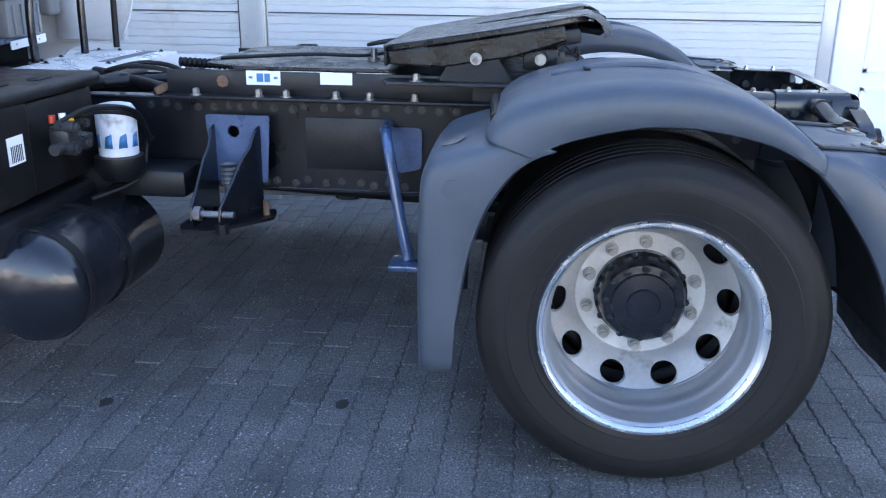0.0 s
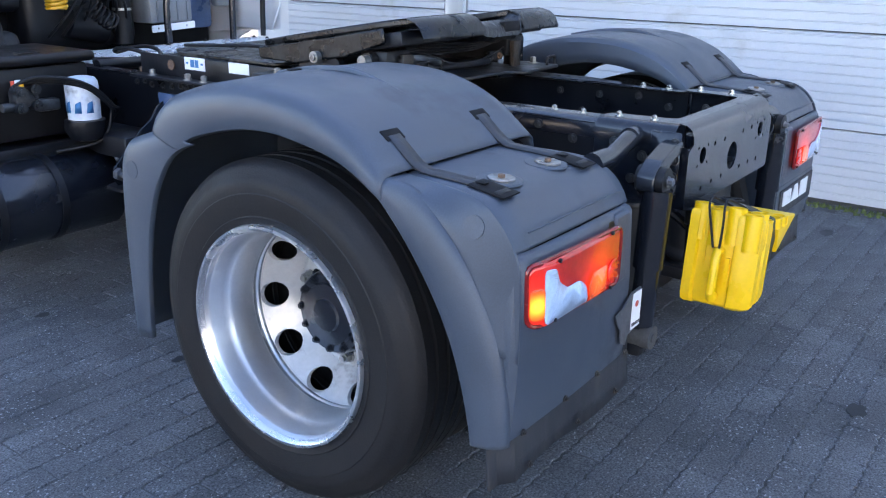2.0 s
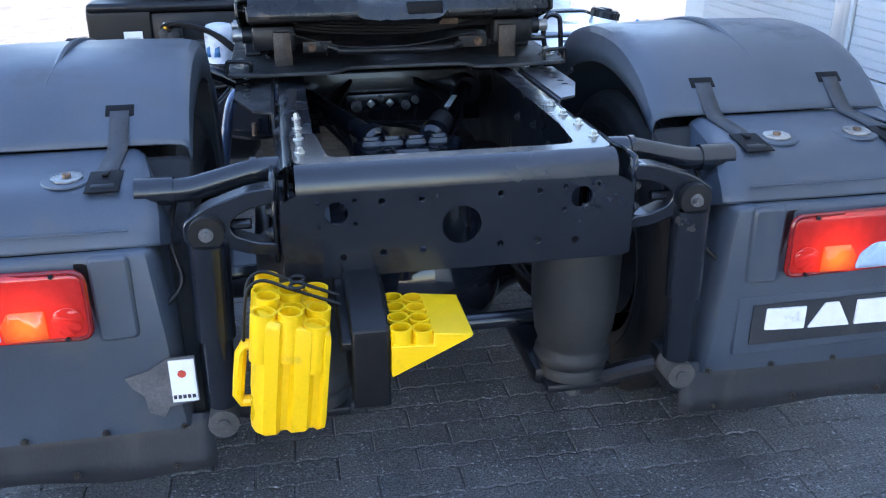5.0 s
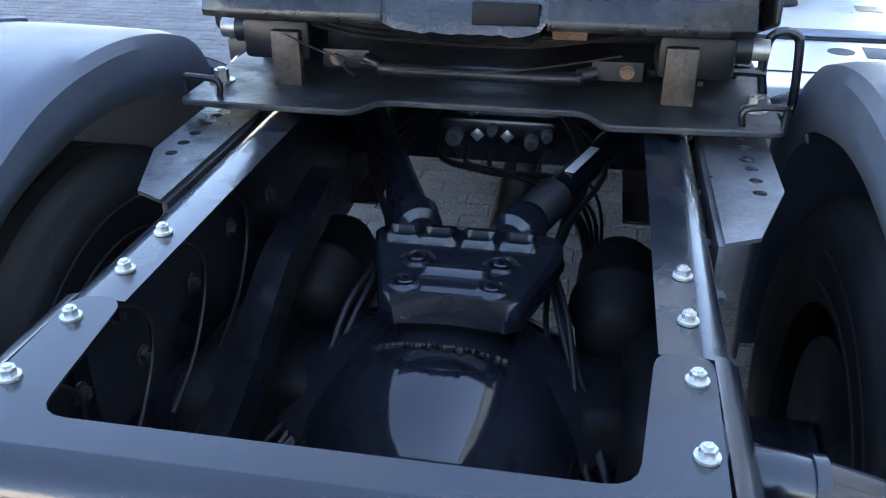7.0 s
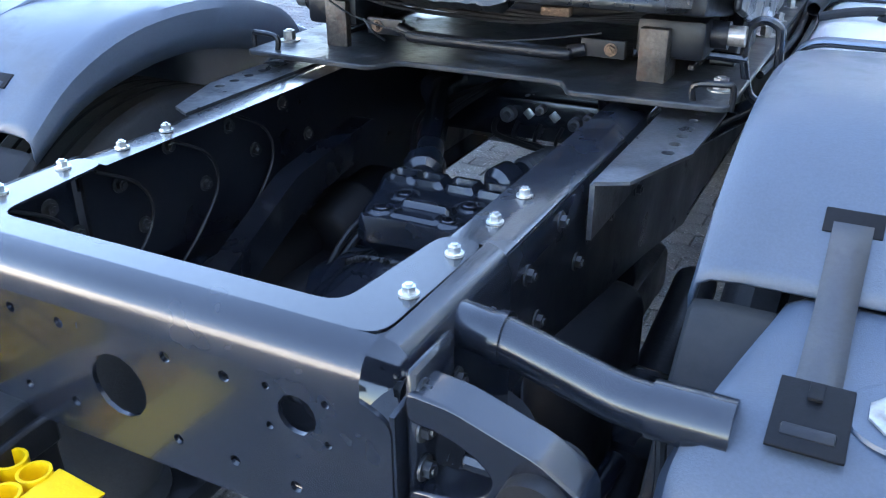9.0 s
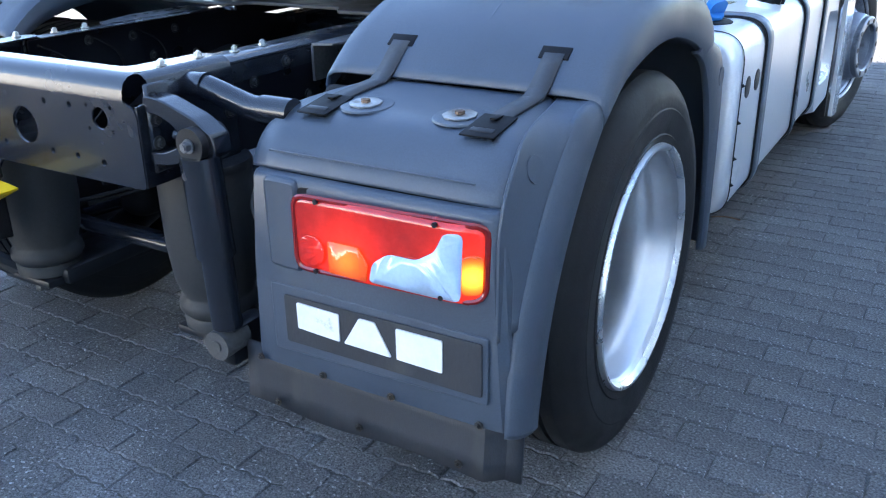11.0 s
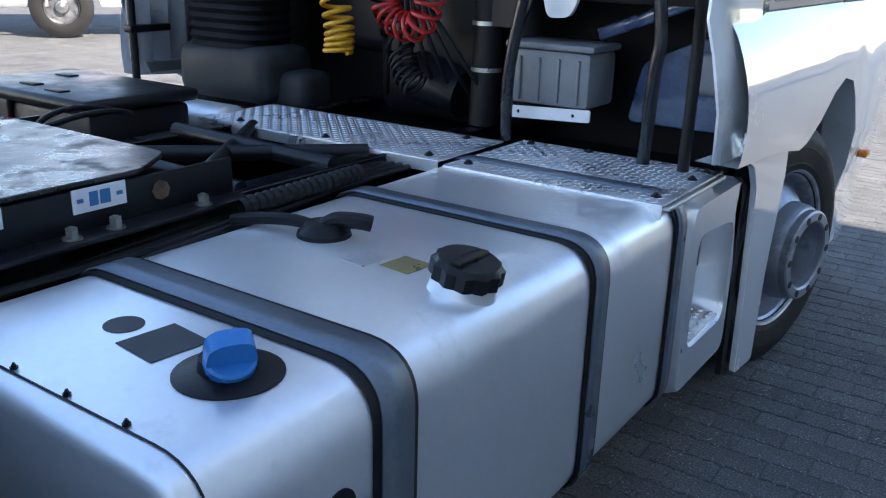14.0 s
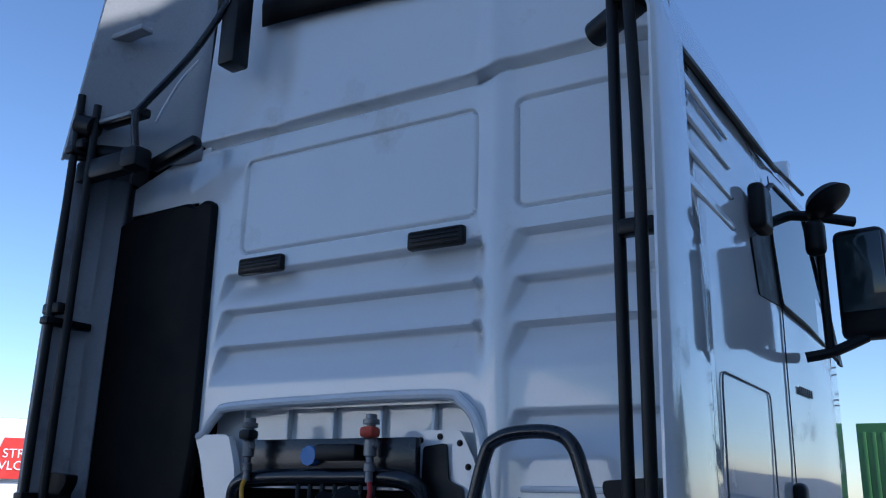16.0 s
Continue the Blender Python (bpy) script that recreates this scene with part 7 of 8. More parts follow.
    lk = [Vector((s * 1.2475, y, z)) for y, z in rounded([(3.0, 1.42), (3.66, 1.42), (3.66, 1.995), (3.02, 1.99)], 0.04)]
    sweep(bm, lk, 0.003, 6, closed=True)
    part("locker_seam", bm, "grey_plastic", cab)
    bm = B()
    box(bm, (s * 1.248, 3.3, 1.46), (0.004, 0.5, 0.008), 0.001)
    part("locker_trim", bm, "tank", cab)
    # air-flow flutes on the side, high up
    for k in range(4 if s > 0 else 0):
        z = 2.8 - 0.105 * k
        bm = B()
        prism(bm, [(2.72, z), (2.76, z + 0.025), (3.32, z + 0.025), (3.34, z), (3.3, z - 0.01), (2.76, z - 0.01)], plane((s * 1.232, 0, 0), (0, 1, 0), (0, 0, 1)), 0.014 * s)
        part("side_flute", bm, "white", cab, bevel=0.006)
    # door glass, black surrounds, handle
    bm = B()
    prism(bm, rounded([(3.86, 2.77), (4.0, 2.84), (4.48, 2.84), (4.98, 2.3), (4.35, 2.36), (4.0, 2.38)], 0.03), plane((s * 1.236, 0, 0), (0, 1, 0), (0, 0, 1)), 0.012 * s)
    swell(bm)
    wd = part("door_window", bm, "glass", cab, "dark tinted door window")
    bm = B()
    fr = [Vector((s * 1.248, y, z)) for y, z in rounded([(3.85, 2.78), (3.99, 2.855), (4.5, 2.855), (5.02, 2.285), (4.35, 2.345), (3.99, 2.365)], 0.03)]
    sweep(bm, fr, 0.01, 8, closed=True)
    swell(bm)
    part("window_rubber", bm, "rubber", wd)
    bm = B()
    prism(bm, rounded([(3.56, 2.52), (3.84, 2.64), (3.86, 2.78), (3.95, 2.8), (4.0, 2.36), (3.62, 2.33)], 0.015), plane((s * 1.238, 0, 0), (0, 1, 0), (0, 0, 1)), 0.01 * s)
    part("quarter_trim", bm, "plastic", cab, "black trim behind the door window")
    bm = B()
    prism(bm, [(4.46, 2.86), (4.54, 2.86), (5.09, 2.27), (4.99, 2.27)], plane((s * 1.245, 0, 0), (0, 1, 0), (0, 0, 1)), 0.012 * s)
    swell(bm)
    part("window_pillar", bm, "plastic", wd)
    bm = B()
    hose(bm, [(s * 1.235, 2.69, 2.89), (s * 1.233, 3.4, 2.94), (s * 1.228, 4.25, 3.005)], 0.012, 8)
    part("gutter_trim", bm, "rubber", cab)
    bm = B()
    box(bm, (s * 1.275, 3.6, 2.63), (0.06, 0.14, 0.17), 0.022, 3)
    part("camera_pod", bm, "plastic", cab, "small black pod on the side of the cab")
    bm = B()
    box(bm, (s * 1.26, 4.0, 1.6), (0.05, 0.09, 0.22), 0.025, 3)
    part("door_handle", bm, "plastic", cab, "black door handle in its recess")
    # mirrors
    mi = new("mirror")
    mi.parent = truck
    mi.matrix_basis = Matrix.Translation((s * 0.04, 0.06, 0.08))
    mi["label"] = "black door mirrors on tubular arms"
    bm = B()
    box(bm, (s * 1.47, 4.3, 2.42), (0.2, 0.1, 0.46), 0.035, 3, m=pose(0, 0, 0, 0, 0, -8 * s))
    part("mirror_housing", bm, "plastic", mi)
    bm = B()
    box(bm, (s * 1.47, 4.244, 2.46), (0.17, 0.006, 0.32), 0.002, m=pose(0, 0, 0, 0, 0, -8 * s))
    m2 = part("mirror_glass", bm, "glass", mi, "mirror glass")
    bm = B()
    lathe(bm, [(0, 0.001), (0.02, 0.08), (0.05, 0.1), (0.07, 0.07), (0.08, 0.001)], (s * 1.36, 4.15, 2.78), (0.5 * s, -0.2, -0.85), 24)
    part("ramp_mirror", bm, "plastic", mi)
    bm = B()
    box(bm, (s * 1.33, 4.1, 2.58), (0.08, 0.07, 0.15), 0.03, 3)
    part("wide_mirror", bm, "plastic", mi)
    bm = B()
    hose(bm, [(s * 1.22, 4.2, 2.72), (s * 1.32, 4.2, 2.7), (s * 1.46, 4.28, 2.68)], 0.022, 10)
    hose(bm, [(s * 1.24, 4.2, 2.12), (s * 1.34, 4.22, 2.14), (s * 1.46, 4.28, 2.2)], 0.022, 10)
    hose(bm, [(s * 1.33, 4.2, 2.7), (s * 1.33, 4.2, 2.4), (s * 1.33, 4.22, 2.13)], 0.018, 10)
    part("mirror_arm", bm, "plastic", mi)
    # indicator on the corner, reflector dot, bumper step
    bm = B()
    box(bm, (s * 1.335, 4.46, 0.74), (0.06, 0.06, 0.035), 0.01)
    part("side_marker", bm, "orange", cab, "orange side marker lamp")
    bm = B()
    for k in range(7):
        box(bm, (s * 1.2495, 4.16 + 0.03 * k, 2.06), (0.002, 0.022, 0.03))
    swell(bm)
    part("dark_bars", bm, "print_dark", cab)

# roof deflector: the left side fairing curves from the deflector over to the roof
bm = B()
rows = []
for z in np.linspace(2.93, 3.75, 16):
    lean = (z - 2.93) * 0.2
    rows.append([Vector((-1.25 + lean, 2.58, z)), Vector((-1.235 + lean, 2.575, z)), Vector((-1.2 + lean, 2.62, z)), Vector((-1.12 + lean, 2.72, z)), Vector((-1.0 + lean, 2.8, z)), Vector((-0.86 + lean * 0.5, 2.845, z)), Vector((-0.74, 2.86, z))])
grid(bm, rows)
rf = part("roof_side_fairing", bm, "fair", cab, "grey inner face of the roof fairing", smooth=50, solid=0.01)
for c, sz in (((-1.06, 2.64, 3.47), (0.32, 0.06, 0.025)), ((-1.05, 2.63, 3.08), (0.3, 0.05, 0.02))):
    bm = B()
    box(bm, c, sz, 0.006)
    part("fairing_rib", bm, "fair", rf)
bm = B()
hose(bm, [(-0.905, 2.74, 3.09), (-0.86, 2.75, 3.18), (-0.8, 2.76, 3.27), (-0.72, 2.77, 3.34)], 0.006, 6)
part("edge_trim", bm, "paper", rf)
# near-black sheet that paints the shade under the roof deflector
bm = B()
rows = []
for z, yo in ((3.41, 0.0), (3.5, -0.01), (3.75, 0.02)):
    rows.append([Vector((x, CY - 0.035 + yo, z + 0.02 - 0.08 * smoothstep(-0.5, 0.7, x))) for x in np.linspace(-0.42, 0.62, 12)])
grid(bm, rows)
part("roof_gap", bm, "sheet_dark", cab, "near-black sheet for the shade in the gap under the roof deflector", solid=0.006)

# poles, clamps and brackets behind the cab
for s in (-1, 1):
    for k, (x, y, zb, zt) in enumerate(((1.115, 2.6, 1.58, 3.15), (1.185, 2.56, 0.97, 3.2))):
        if s < 0:
            x, y = 1.1 + 0.07 * k, 2.6 - 0.03 * k
        bm = B()
        if k and s > 0:
            hose(bm, [(s * 1.17, 2.62, 0.97), (s * 1.175, 2.61, 1.3), (s * (x - 0.004), y + 0.01, 1.6), (s * x, y, 2.0), (s * x, y, 2.6), (s * (x - 0.02), y + 0.01, zt)], 0.0165, 12)
        else:
            hose(bm, [(s * x, y, zb), (s * x, y, 2.2), (s * x, y, zt)], 0.0165, 12)
        part("deflector_pole", bm, "plastic", cab)
    for z in (2.3, 2.98):
        bm = B()
        box(bm, (s * 1.17, 2.585, z), (0.1, 0.045, 0.045), 0.01)
        part("pole_clamp", bm, "plastic", cab)
    bm = B()
    prism(bm, rounded([(1.05, 1.68), (1.19, 1.69), (1.19, 1.57), (1.11, 1.57), (1.07, 1.52), (1.05, 1.53), (1.08, 1.61), (1.05, 1.65)], 0.012), plane((0, 2.65, 0), (s, 0, 0), (0, 0, 1)), 0.05)
    part("pole_bracket", bm, "plastic", cab)
    bm = B()
    cyl(bm, (s * 1.02, 2.72, 2.95), (s * 1.2, 2.62, 2.97), 0.04, 16)
    cyl(bm, (s * 1.1, 2.6, 3.05), (s * 1.17, 2.58, 3.07), 0.045, 16)
    part("deflector_hinge", bm, "plastic", cab)
bm = B()
hose(bm, [(-0.84, 2.62, 2.86), (-0.85, 2.61, 2.95), (-0.855, 2.6, 3.05), (-0.82, 2.61, 3.1), (-0.62, 2.65, 3.29), (-0.47, 2.68, 3.5), (-0.42, 2.7, 3.56)], 0.015, 10)
part("deflector_stay", bm, "black", cab, "bent black stay rod")
bm = B()
box(bm, (-0.47, 2.72, 3.42), (0.085, 0.09, 0.4), 0.012)
part("hinge_block", bm, "plastic", cab)
bm = B()
box(bm, (-0.97, 2.64, 3.08), (0.26, 0.05, 0.04), 0.01)
box(bm, (-0.86, 2.63, 2.88), (0.1, 0.09, 0.09), 0.02)
box(bm, (-0.72, 2.7, 2.9), (0.26, 0.05, 0.05), 0.015, m=pose(0, 0, 0, 0, -14, 0))
box(bm, (-1.03, 2.62, 2.87), (0.3, 0.06, 0.09), 0.015)
part("hinge_arm", bm, "plastic", cab, "black hinge arm of the deflector")

# handle hoop
bm = B()
hose(bm, [(0.535, 2.72, 0.955), (0.538, 2.72, 1.2), (0.603, 2.72, 1.52), (0.66, 2.72, 1.74), (0.7, 2.72, 1.79), (0.775, 2.72, 1.808), (0.87, 2.72, 1.805), (0.92, 2.72, 1.775), (0.95, 2.72, 1.7), (1.0, 2.72, 1.5), (1.028, 2.72, 1.32), (1.02, 2.72, 1.22), (1.012, 2.72, 0.95)], 0.02, 12)
part("grab_hoop", bm, "black", truck, "black tubular grab hoop")

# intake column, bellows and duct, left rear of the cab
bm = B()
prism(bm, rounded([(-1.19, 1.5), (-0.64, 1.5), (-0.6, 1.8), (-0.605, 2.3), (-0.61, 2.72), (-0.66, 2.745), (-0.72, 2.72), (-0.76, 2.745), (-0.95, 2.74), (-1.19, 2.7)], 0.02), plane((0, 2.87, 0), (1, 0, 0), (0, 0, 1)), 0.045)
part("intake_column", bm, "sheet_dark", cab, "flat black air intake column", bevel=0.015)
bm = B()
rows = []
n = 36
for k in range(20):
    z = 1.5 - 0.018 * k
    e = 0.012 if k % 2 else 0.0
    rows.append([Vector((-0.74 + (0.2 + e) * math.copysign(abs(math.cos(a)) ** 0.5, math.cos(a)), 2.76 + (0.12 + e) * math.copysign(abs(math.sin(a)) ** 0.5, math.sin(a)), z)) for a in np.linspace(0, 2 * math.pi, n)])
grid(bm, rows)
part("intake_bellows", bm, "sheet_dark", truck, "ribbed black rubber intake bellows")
bm = B()
box(bm, (-0.72, 2.76, 1.06), (0.5, 0.3, 0.22), 0.06, 3)
box(bm, (-0.5, 2.8, 1.0), (0.3, 0.2, 0.16), 0.05, 3)
part("air_filter_box", bm, "bellows", truck, "black moulded air filter box", smooth=50)

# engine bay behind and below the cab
# near-black boxes stand for the shaded depth of the bay
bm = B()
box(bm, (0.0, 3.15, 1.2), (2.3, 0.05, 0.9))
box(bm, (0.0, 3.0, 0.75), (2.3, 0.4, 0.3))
part("engine_bay", bm, "sheet_dark", truck, "near-black sheets for the shade in the engine bay")
bm = B()
box(bm, (0.15, 3.06, 1.2), (0.7, 0.24, 0.55), 0.08, 3)
box(bm, (-0.25, 3.08, 1.35), (0.5, 0.2, 0.4), 0.06, 3)
cyl(bm, (0.02, 2.92, 1.1), (0.24, 2.92, 1.05), 0.09, 20)
part("gearbox", bm, "black_matte", truck, "dark greasy gearbox and engine parts")
# black panel, its bluish reflections painted in as base colour
bm = B()
prism(bm, rounded([(0.8, 1.0), (1.14, 1.0), (1.14, 1.24), (1.05, 1.3), (0.84, 1.2)], 0.03), plane((0, 3.07, 0), (1, 0, 0), (0, 0, 1)), -0.08)
box(bm, (1.0, 2.98, 1.4), (0.6, 0.04, 0.04), 0.005, m=pose(0, 0, 0, 0, -22, 0))
part("bay_panel", bm, "blue_dark", truck, "glossy black panel in the engine bay, tinted blue for its reflections", bevel=0.01)
bm = B()
box(bm, (1.12, 2.95, 1.2), (0.11, 0.08, 0.13), 0.025, 3)
part("washer_bottle", bm, "grey_plastic", truck, "dirty translucent bottle")
# black vertical pipe with clips
bm = B()
hose(bm, [(0.34, 2.9, 0.97), (0.35, 2.9, 1.3), (0.36, 2.88, 1.5), (0.4, 2.82, 1.62), (0.35, 2.78, 1.68), (0.1, 2.78, 1.685), (-0.2, 2.78, 1.68), (-0.31, 2.78, 1.66), (-0.34, 2.79, 1.58), (-0.33, 2.8, 1.36)], 0.028, 14)
part("pipe_frame", bm, "black", truck)
bm = B()
cyl(bm, (0.345, 2.88, 0.96), (0.355, 2.88, 1.42), 0.05, 18)
pp = part("coolant_hose", bm, "rubber", truck)
for z in (1.145, 1.3):
    bm = B()
    lathe(bm, [(0, 0.051), (0, 0.054), (0.014, 0.054), (0.014, 0.051)], (0.35, 2.88, z), (0, 0, 1), 22)
    part("hose_clip", bm, "bolt", pp)
# reservoir
bm = B()
box(bm, (0.63, 2.9, 1.155), (0.3, 0.2, 0.18), 0.02)
rs = part("reservoir", bm, "grey_plastic", truck, "grey ribbed plastic reservoir on a white bracket")
for k in range(4):
    bm = B()
    box(bm, (0.53 + 0.07 * k, 2.797, 1.15), (0.012, 0.012, 0.14), 0.004)
    part("moulded_rib", bm, "grey_plastic", rs)
bm = B()
box(bm, (0.63, 2.9, 1.255), (0.32, 0.21, 0.022), 0.008)
part("lid", bm, "grey_plastic", rs)
bm = B()
plate_with_holes(bm, rounded([(0.485, 1.015), (0.79, 1.03), (0.79, 1.07), (0.485, 1.055)], 0.008), [(0.53, 1.038, 0.006), (0.73, 1.046, 0.006)], plane((0, 2.8, 0), (1, 0, 0), (0, 0, 1)), -0.006)
part("reservoir_bracket", bm, "white", rs)

# connection panel with couplings and coiled hoses
bm = B()
box(bm, (0.05, 2.8, 1.745), (0.68, 0.03, 0.12), 0.004)
cp = part("connection_panel", bm, "black", truck, "black panel with air and electric couplings")
bm = B()
cyl(bm, (0.0, 2.785, 1.75), (0.0, 2.755, 1.75), 0.032, 8)
part("socket", bm, "blue", cp, "blue socket")
bm = B()
box(bm, (0.12, 2.76, 1.76), (0.16, 0.05, 0.05), 0.01)
part("switch_box", bm, "plastic", cp)
for x, mt in ((-0.243, "black_matte"), (0.255, "print_red")):
    bm = B()
    lathe(bm, [(0.0, 0.001), (0.0, 0.012), (0.03, 0.012), (0.032, 0.017), (0.055, 0.017), (0.058, 0.012), (0.075, 0.012), (0.078, 0.02), (0.125, 0.02), (0.13, 0.014), (0.17, 0.014), (0.172, 0.026), (0.186, 0.026), (0.188, 0.018), (0.202, 0.017), (0.204, 0.001)], (x, 2.74, 1.67), (0, 0, 1), 18)
    cyl(bm, (x, 2.74, 1.775), (x + 0.028, 2.73, 1.782), 0.009, 10)
    cl = part("coupling_body", bm, "steel", cp, "tarnished metal hose coupling")
    bm = B()
    box(bm, (x, 2.735, 1.818), (0.05, 0.052, 0.034), 0.012)
    part("coupling_head", bm, mt, cl)


def coil(pts, turns, r, tube, seg=7, wob=0.0):
    """A coiled hose round a line of points."""
    base = smooth_path(pts, 14)
    n = len(base)
    out = []
    steps = turns * 18
    up = Vector((0, 1, 0))
    for k in range(steps + 1):
        t = k / steps * (n - 1)
        i = min(int(t), n - 2)
        q = base[i].lerp(base[i + 1], t - i)
        d = (base[min(i + 2, n - 1)] - base[max(i - 1, 0)]).normalized()
        e = d.cross(up).normalized()
        f = d.cross(e)
        a = 2 * math.pi * k / 18
        rr = r * (1 + wob * math.sin(k * 0.37))
        out.append(q + rr * (math.cos(a) * e + math.sin(a) * f))
    bm = B()
    sweep(bm, out, tube, seg)
    return bm


bm = coil([(-0.215, 2.7, 1.6), (-0.2, 2.69, 1.47), (-0.172, 2.68, 1.35), (-0.16, 2.68, 1.27), (-0.152, 2.68, 1.22), (-0.15, 2.68, 1.18)], 11, 0.048, 0.0085, wob=0.22)
hose(bm, [(-0.243, 2.74, 1.68), (-0.24, 2.72, 1.65), (-0.215, 2.7, 1.6)], 0.0075)
part("yellow_coil", bm, "yellow_hose", truck, "yellow coiled air hose")
bm = coil([(0.1, 2.69, 1.5), (0.055, 2.69, 1.42), (0.05, 2.69, 1.34), (0.11, 2.69, 1.29), (0.19, 2.69, 1.3), (0.23, 2.69, 1.38), (0.235, 2.69, 1.47), (0.22, 2.69, 1.54)], 16, 0.045, 0.0075, wob=0.2)
hose(bm, [(0.255, 2.74, 1.68), (0.27, 2.72, 1.62), (0.22, 2.69, 1.54)], 0.0075)
part("red_coil", bm, "red_hose", truck, "red coiled air hose")
bm = coil([(-0.05, 2.74, 1.6), (-0.03, 2.74, 1.48), (-0.01, 2.75, 1.35), (0.08, 2.74, 1.2), (0.13, 2.72, 1.14), (0.18, 2.72, 1.1)], 15, 0.045, 0.0065, wob=0.3)
part("black_coil", bm, "rubber", truck, "black coiled electric cable")
bm = B()
cyl(bm, (0.17, 2.7, 1.57), (0.24, 2.66, 1.62), 0.042, 16)
cyl(bm, (0.1, 2.72, 1.58), (0.13, 2.7, 1.62), 0.034, 16)
plg = part("plug", bm, "plastic", truck, "black plug with a yellow tag")
bm = B()
cyl(bm, (0.19, 2.689, 1.583), (0.21, 2.679, 1.595), 0.043, 16)
part("yellow_tag", bm, "yellow", plg)
for k in range(7):
    bm = B()
    hose(bm, [(-0.05 + 0.05 * k, 2.78, 1.7), (-0.02 + 0.045 * k, 2.75, 1.58 - 0.01 * k), (0.05 + 0.02 * k, 2.76, 1.4), (0.0 + 0.05 * k, 2.78, 1.2), (-0.1 + 0.08 * k, 2.9, 1.02)], 0.008, 7)
    part("cable", bm, "rubber", truck)
bm = B()
hose(bm, [(-0.34, 2.79, 1.62), (-0.45, 2.74, 1.56), (-0.7, 2.68, 1.54), (-0.95, 2.64, 1.53), (-1.18, 2.6, 1.53)], 0.011, 8)
part("stay_rod", bm, "black", truck)

# front axle beam and underside
bm = B()
box(bm, (0, 3.68, 0.4), (1.9, 0.12, 0.12), 0.02)
box(bm, (0, 4.2, 0.7), (0.9, 1.2, 0.5), 0.08)
part("front_axle", bm, "black_matte", truck)
bm = B()
box(bm, (0, 5.15, 0.75), (2.4, 0.2, 1.2), 0.06, 3)
part("front_bumper", bm, "white", truck)

# ---------------------------------------------------------------- round the yard
far = thing("parked_truck", "white parked truck with an open engine bay in the sun", "truck", at=(0, 0, 0))
far.matrix_basis = Matrix.Translation((-11.7, 8.9, 0)) @ pose(0, 0, 0, 0, 0, 56)   # local x along the truck, -y towards the yard
bm = B()
box(bm, (0.2, 1.2, 2.2), (6.0, 2.3, 1.0), 0.05)
part("body", bm, "white", far)
bm = B()
prism(bm, rounded([(0.62, 0.5), (2.2, 0.5), (2.2, 1.75), (-0.02, 1.75), (-0.1, 1.12), (0.2, 1.13), (0.5, 1.0)], 0.04), plane((0, 0.1, 0), (1, 0, 0), (0, 0, 1)), -1.8)
part("side_panel", bm, "white", far)
# near-black block in place of the shade inside the open bay
bm = B()
box(bm, (-1.2, 1.3, 1.15), (2.3, 1.6, 1.1))
part("engine_bay", bm, "sheet_dark", far)
bm = B()
box(bm, (-0.7, 0.12, 0.55), (1.0, 0.08, 0.12), 0.02)
box(bm, (-0.35, 0.1, 0.75), (0.12, 0.08, 0.4), 0.02, m=pose(0, 0, 0, 0, 35, 0))
part("bay_frame", bm, "grey_plastic", far)
for k in range(3):
    bm = B()
    hose(bm, [(-1.1 + 0.15 * k, 0.3, 1.6), (-1.05 + 0.12 * k, 0.2, 1.2), (-1.2 + 0.1 * k, 0.2, 0.95), (-1.5, 0.25, 0.7)], 0.03, 8)
    part("pipe", bm, "yellow_hose" if k != 1 else "steel", far)
w = new("wheel")
w.parent = far
bm = B()
lathe(bm, [(0.02, 0.28), (0, 0.3), (-0.01, 0.4), (0.03, 0.5), (0.25, 0.5), (0.28, 0.3)], (0, 0.0, 0.5), (0, 1, 0), 40)
part("tyre", bm, "tyre", w)
bm = B()
lathe(bm, [(0.0, 0.3), (0.03, 0.28), (0.1, 0.25), (0.1, 0.12), (0.02, 0.1), (0.0, 0.001)], (0, 0.0, 0.5), (0, 1, 0), 32)
part("rim", bm, "steel", w)
bm = B()
prism(bm, [(0.02, 1.74), (0.8, 1.74), (0.8, 2.38), (0.2, 2.38)], plane((0, 0.03, 0), (1, 0, 0), (0, 0, 1)), 0.02)
sg = part("red_panel", bm, "red_sign", far, "red panel with white lettering")
for txt, z in (("STR", 2.07), ("VLO", 1.88)):
    cu = bpy.data.curves.new("lettering", "FONT")
    cu.body, cu.size, cu.align_x, cu.extrude = txt, 0.2, "LEFT", 0.004
    cu.materials.append(M["paper"])
    o = new("lettering", cu)
    o.parent = far
    o.matrix_basis = Matrix.Translation((0.2 if txt == "STR" else 0.16, 0.0, z)) @ pose(0, 0, 0, 90, 0, 0)

# long sheds and a container
def shed(name, label, c, size, turn, material, bays, z_band=None):
    h = thing(name, label, "building")
    h.matrix_basis = Matrix.Translation((c[0], c[1], 0)) @ pose(0, 0, 0, 0, 0, turn)
    bm = B()
    box(bm, (0, 0, size[2] / 2), size)
    part("wall", bm, material, h)
    bm = B()
    box(bm, (0, 0, size[2] + 0.1), (size[0] + 0.3, size[1] + 0.3, 0.25), 0.02)
    part("roof_edge", bm, "grey_plastic", h)
    for k in range(bays):
        x = -size[0] / 2 + size[0] * (k + 0.5) / bays
        bm = B()
        box(bm, (x, -size[1] / 2 - 0.02, 1.25), (size[0] / bays * 0.6, 0.1, 2.5), 0.02)
        part("bay_door", bm, "grey_plastic" if k % 2 else "door", h)
    return h


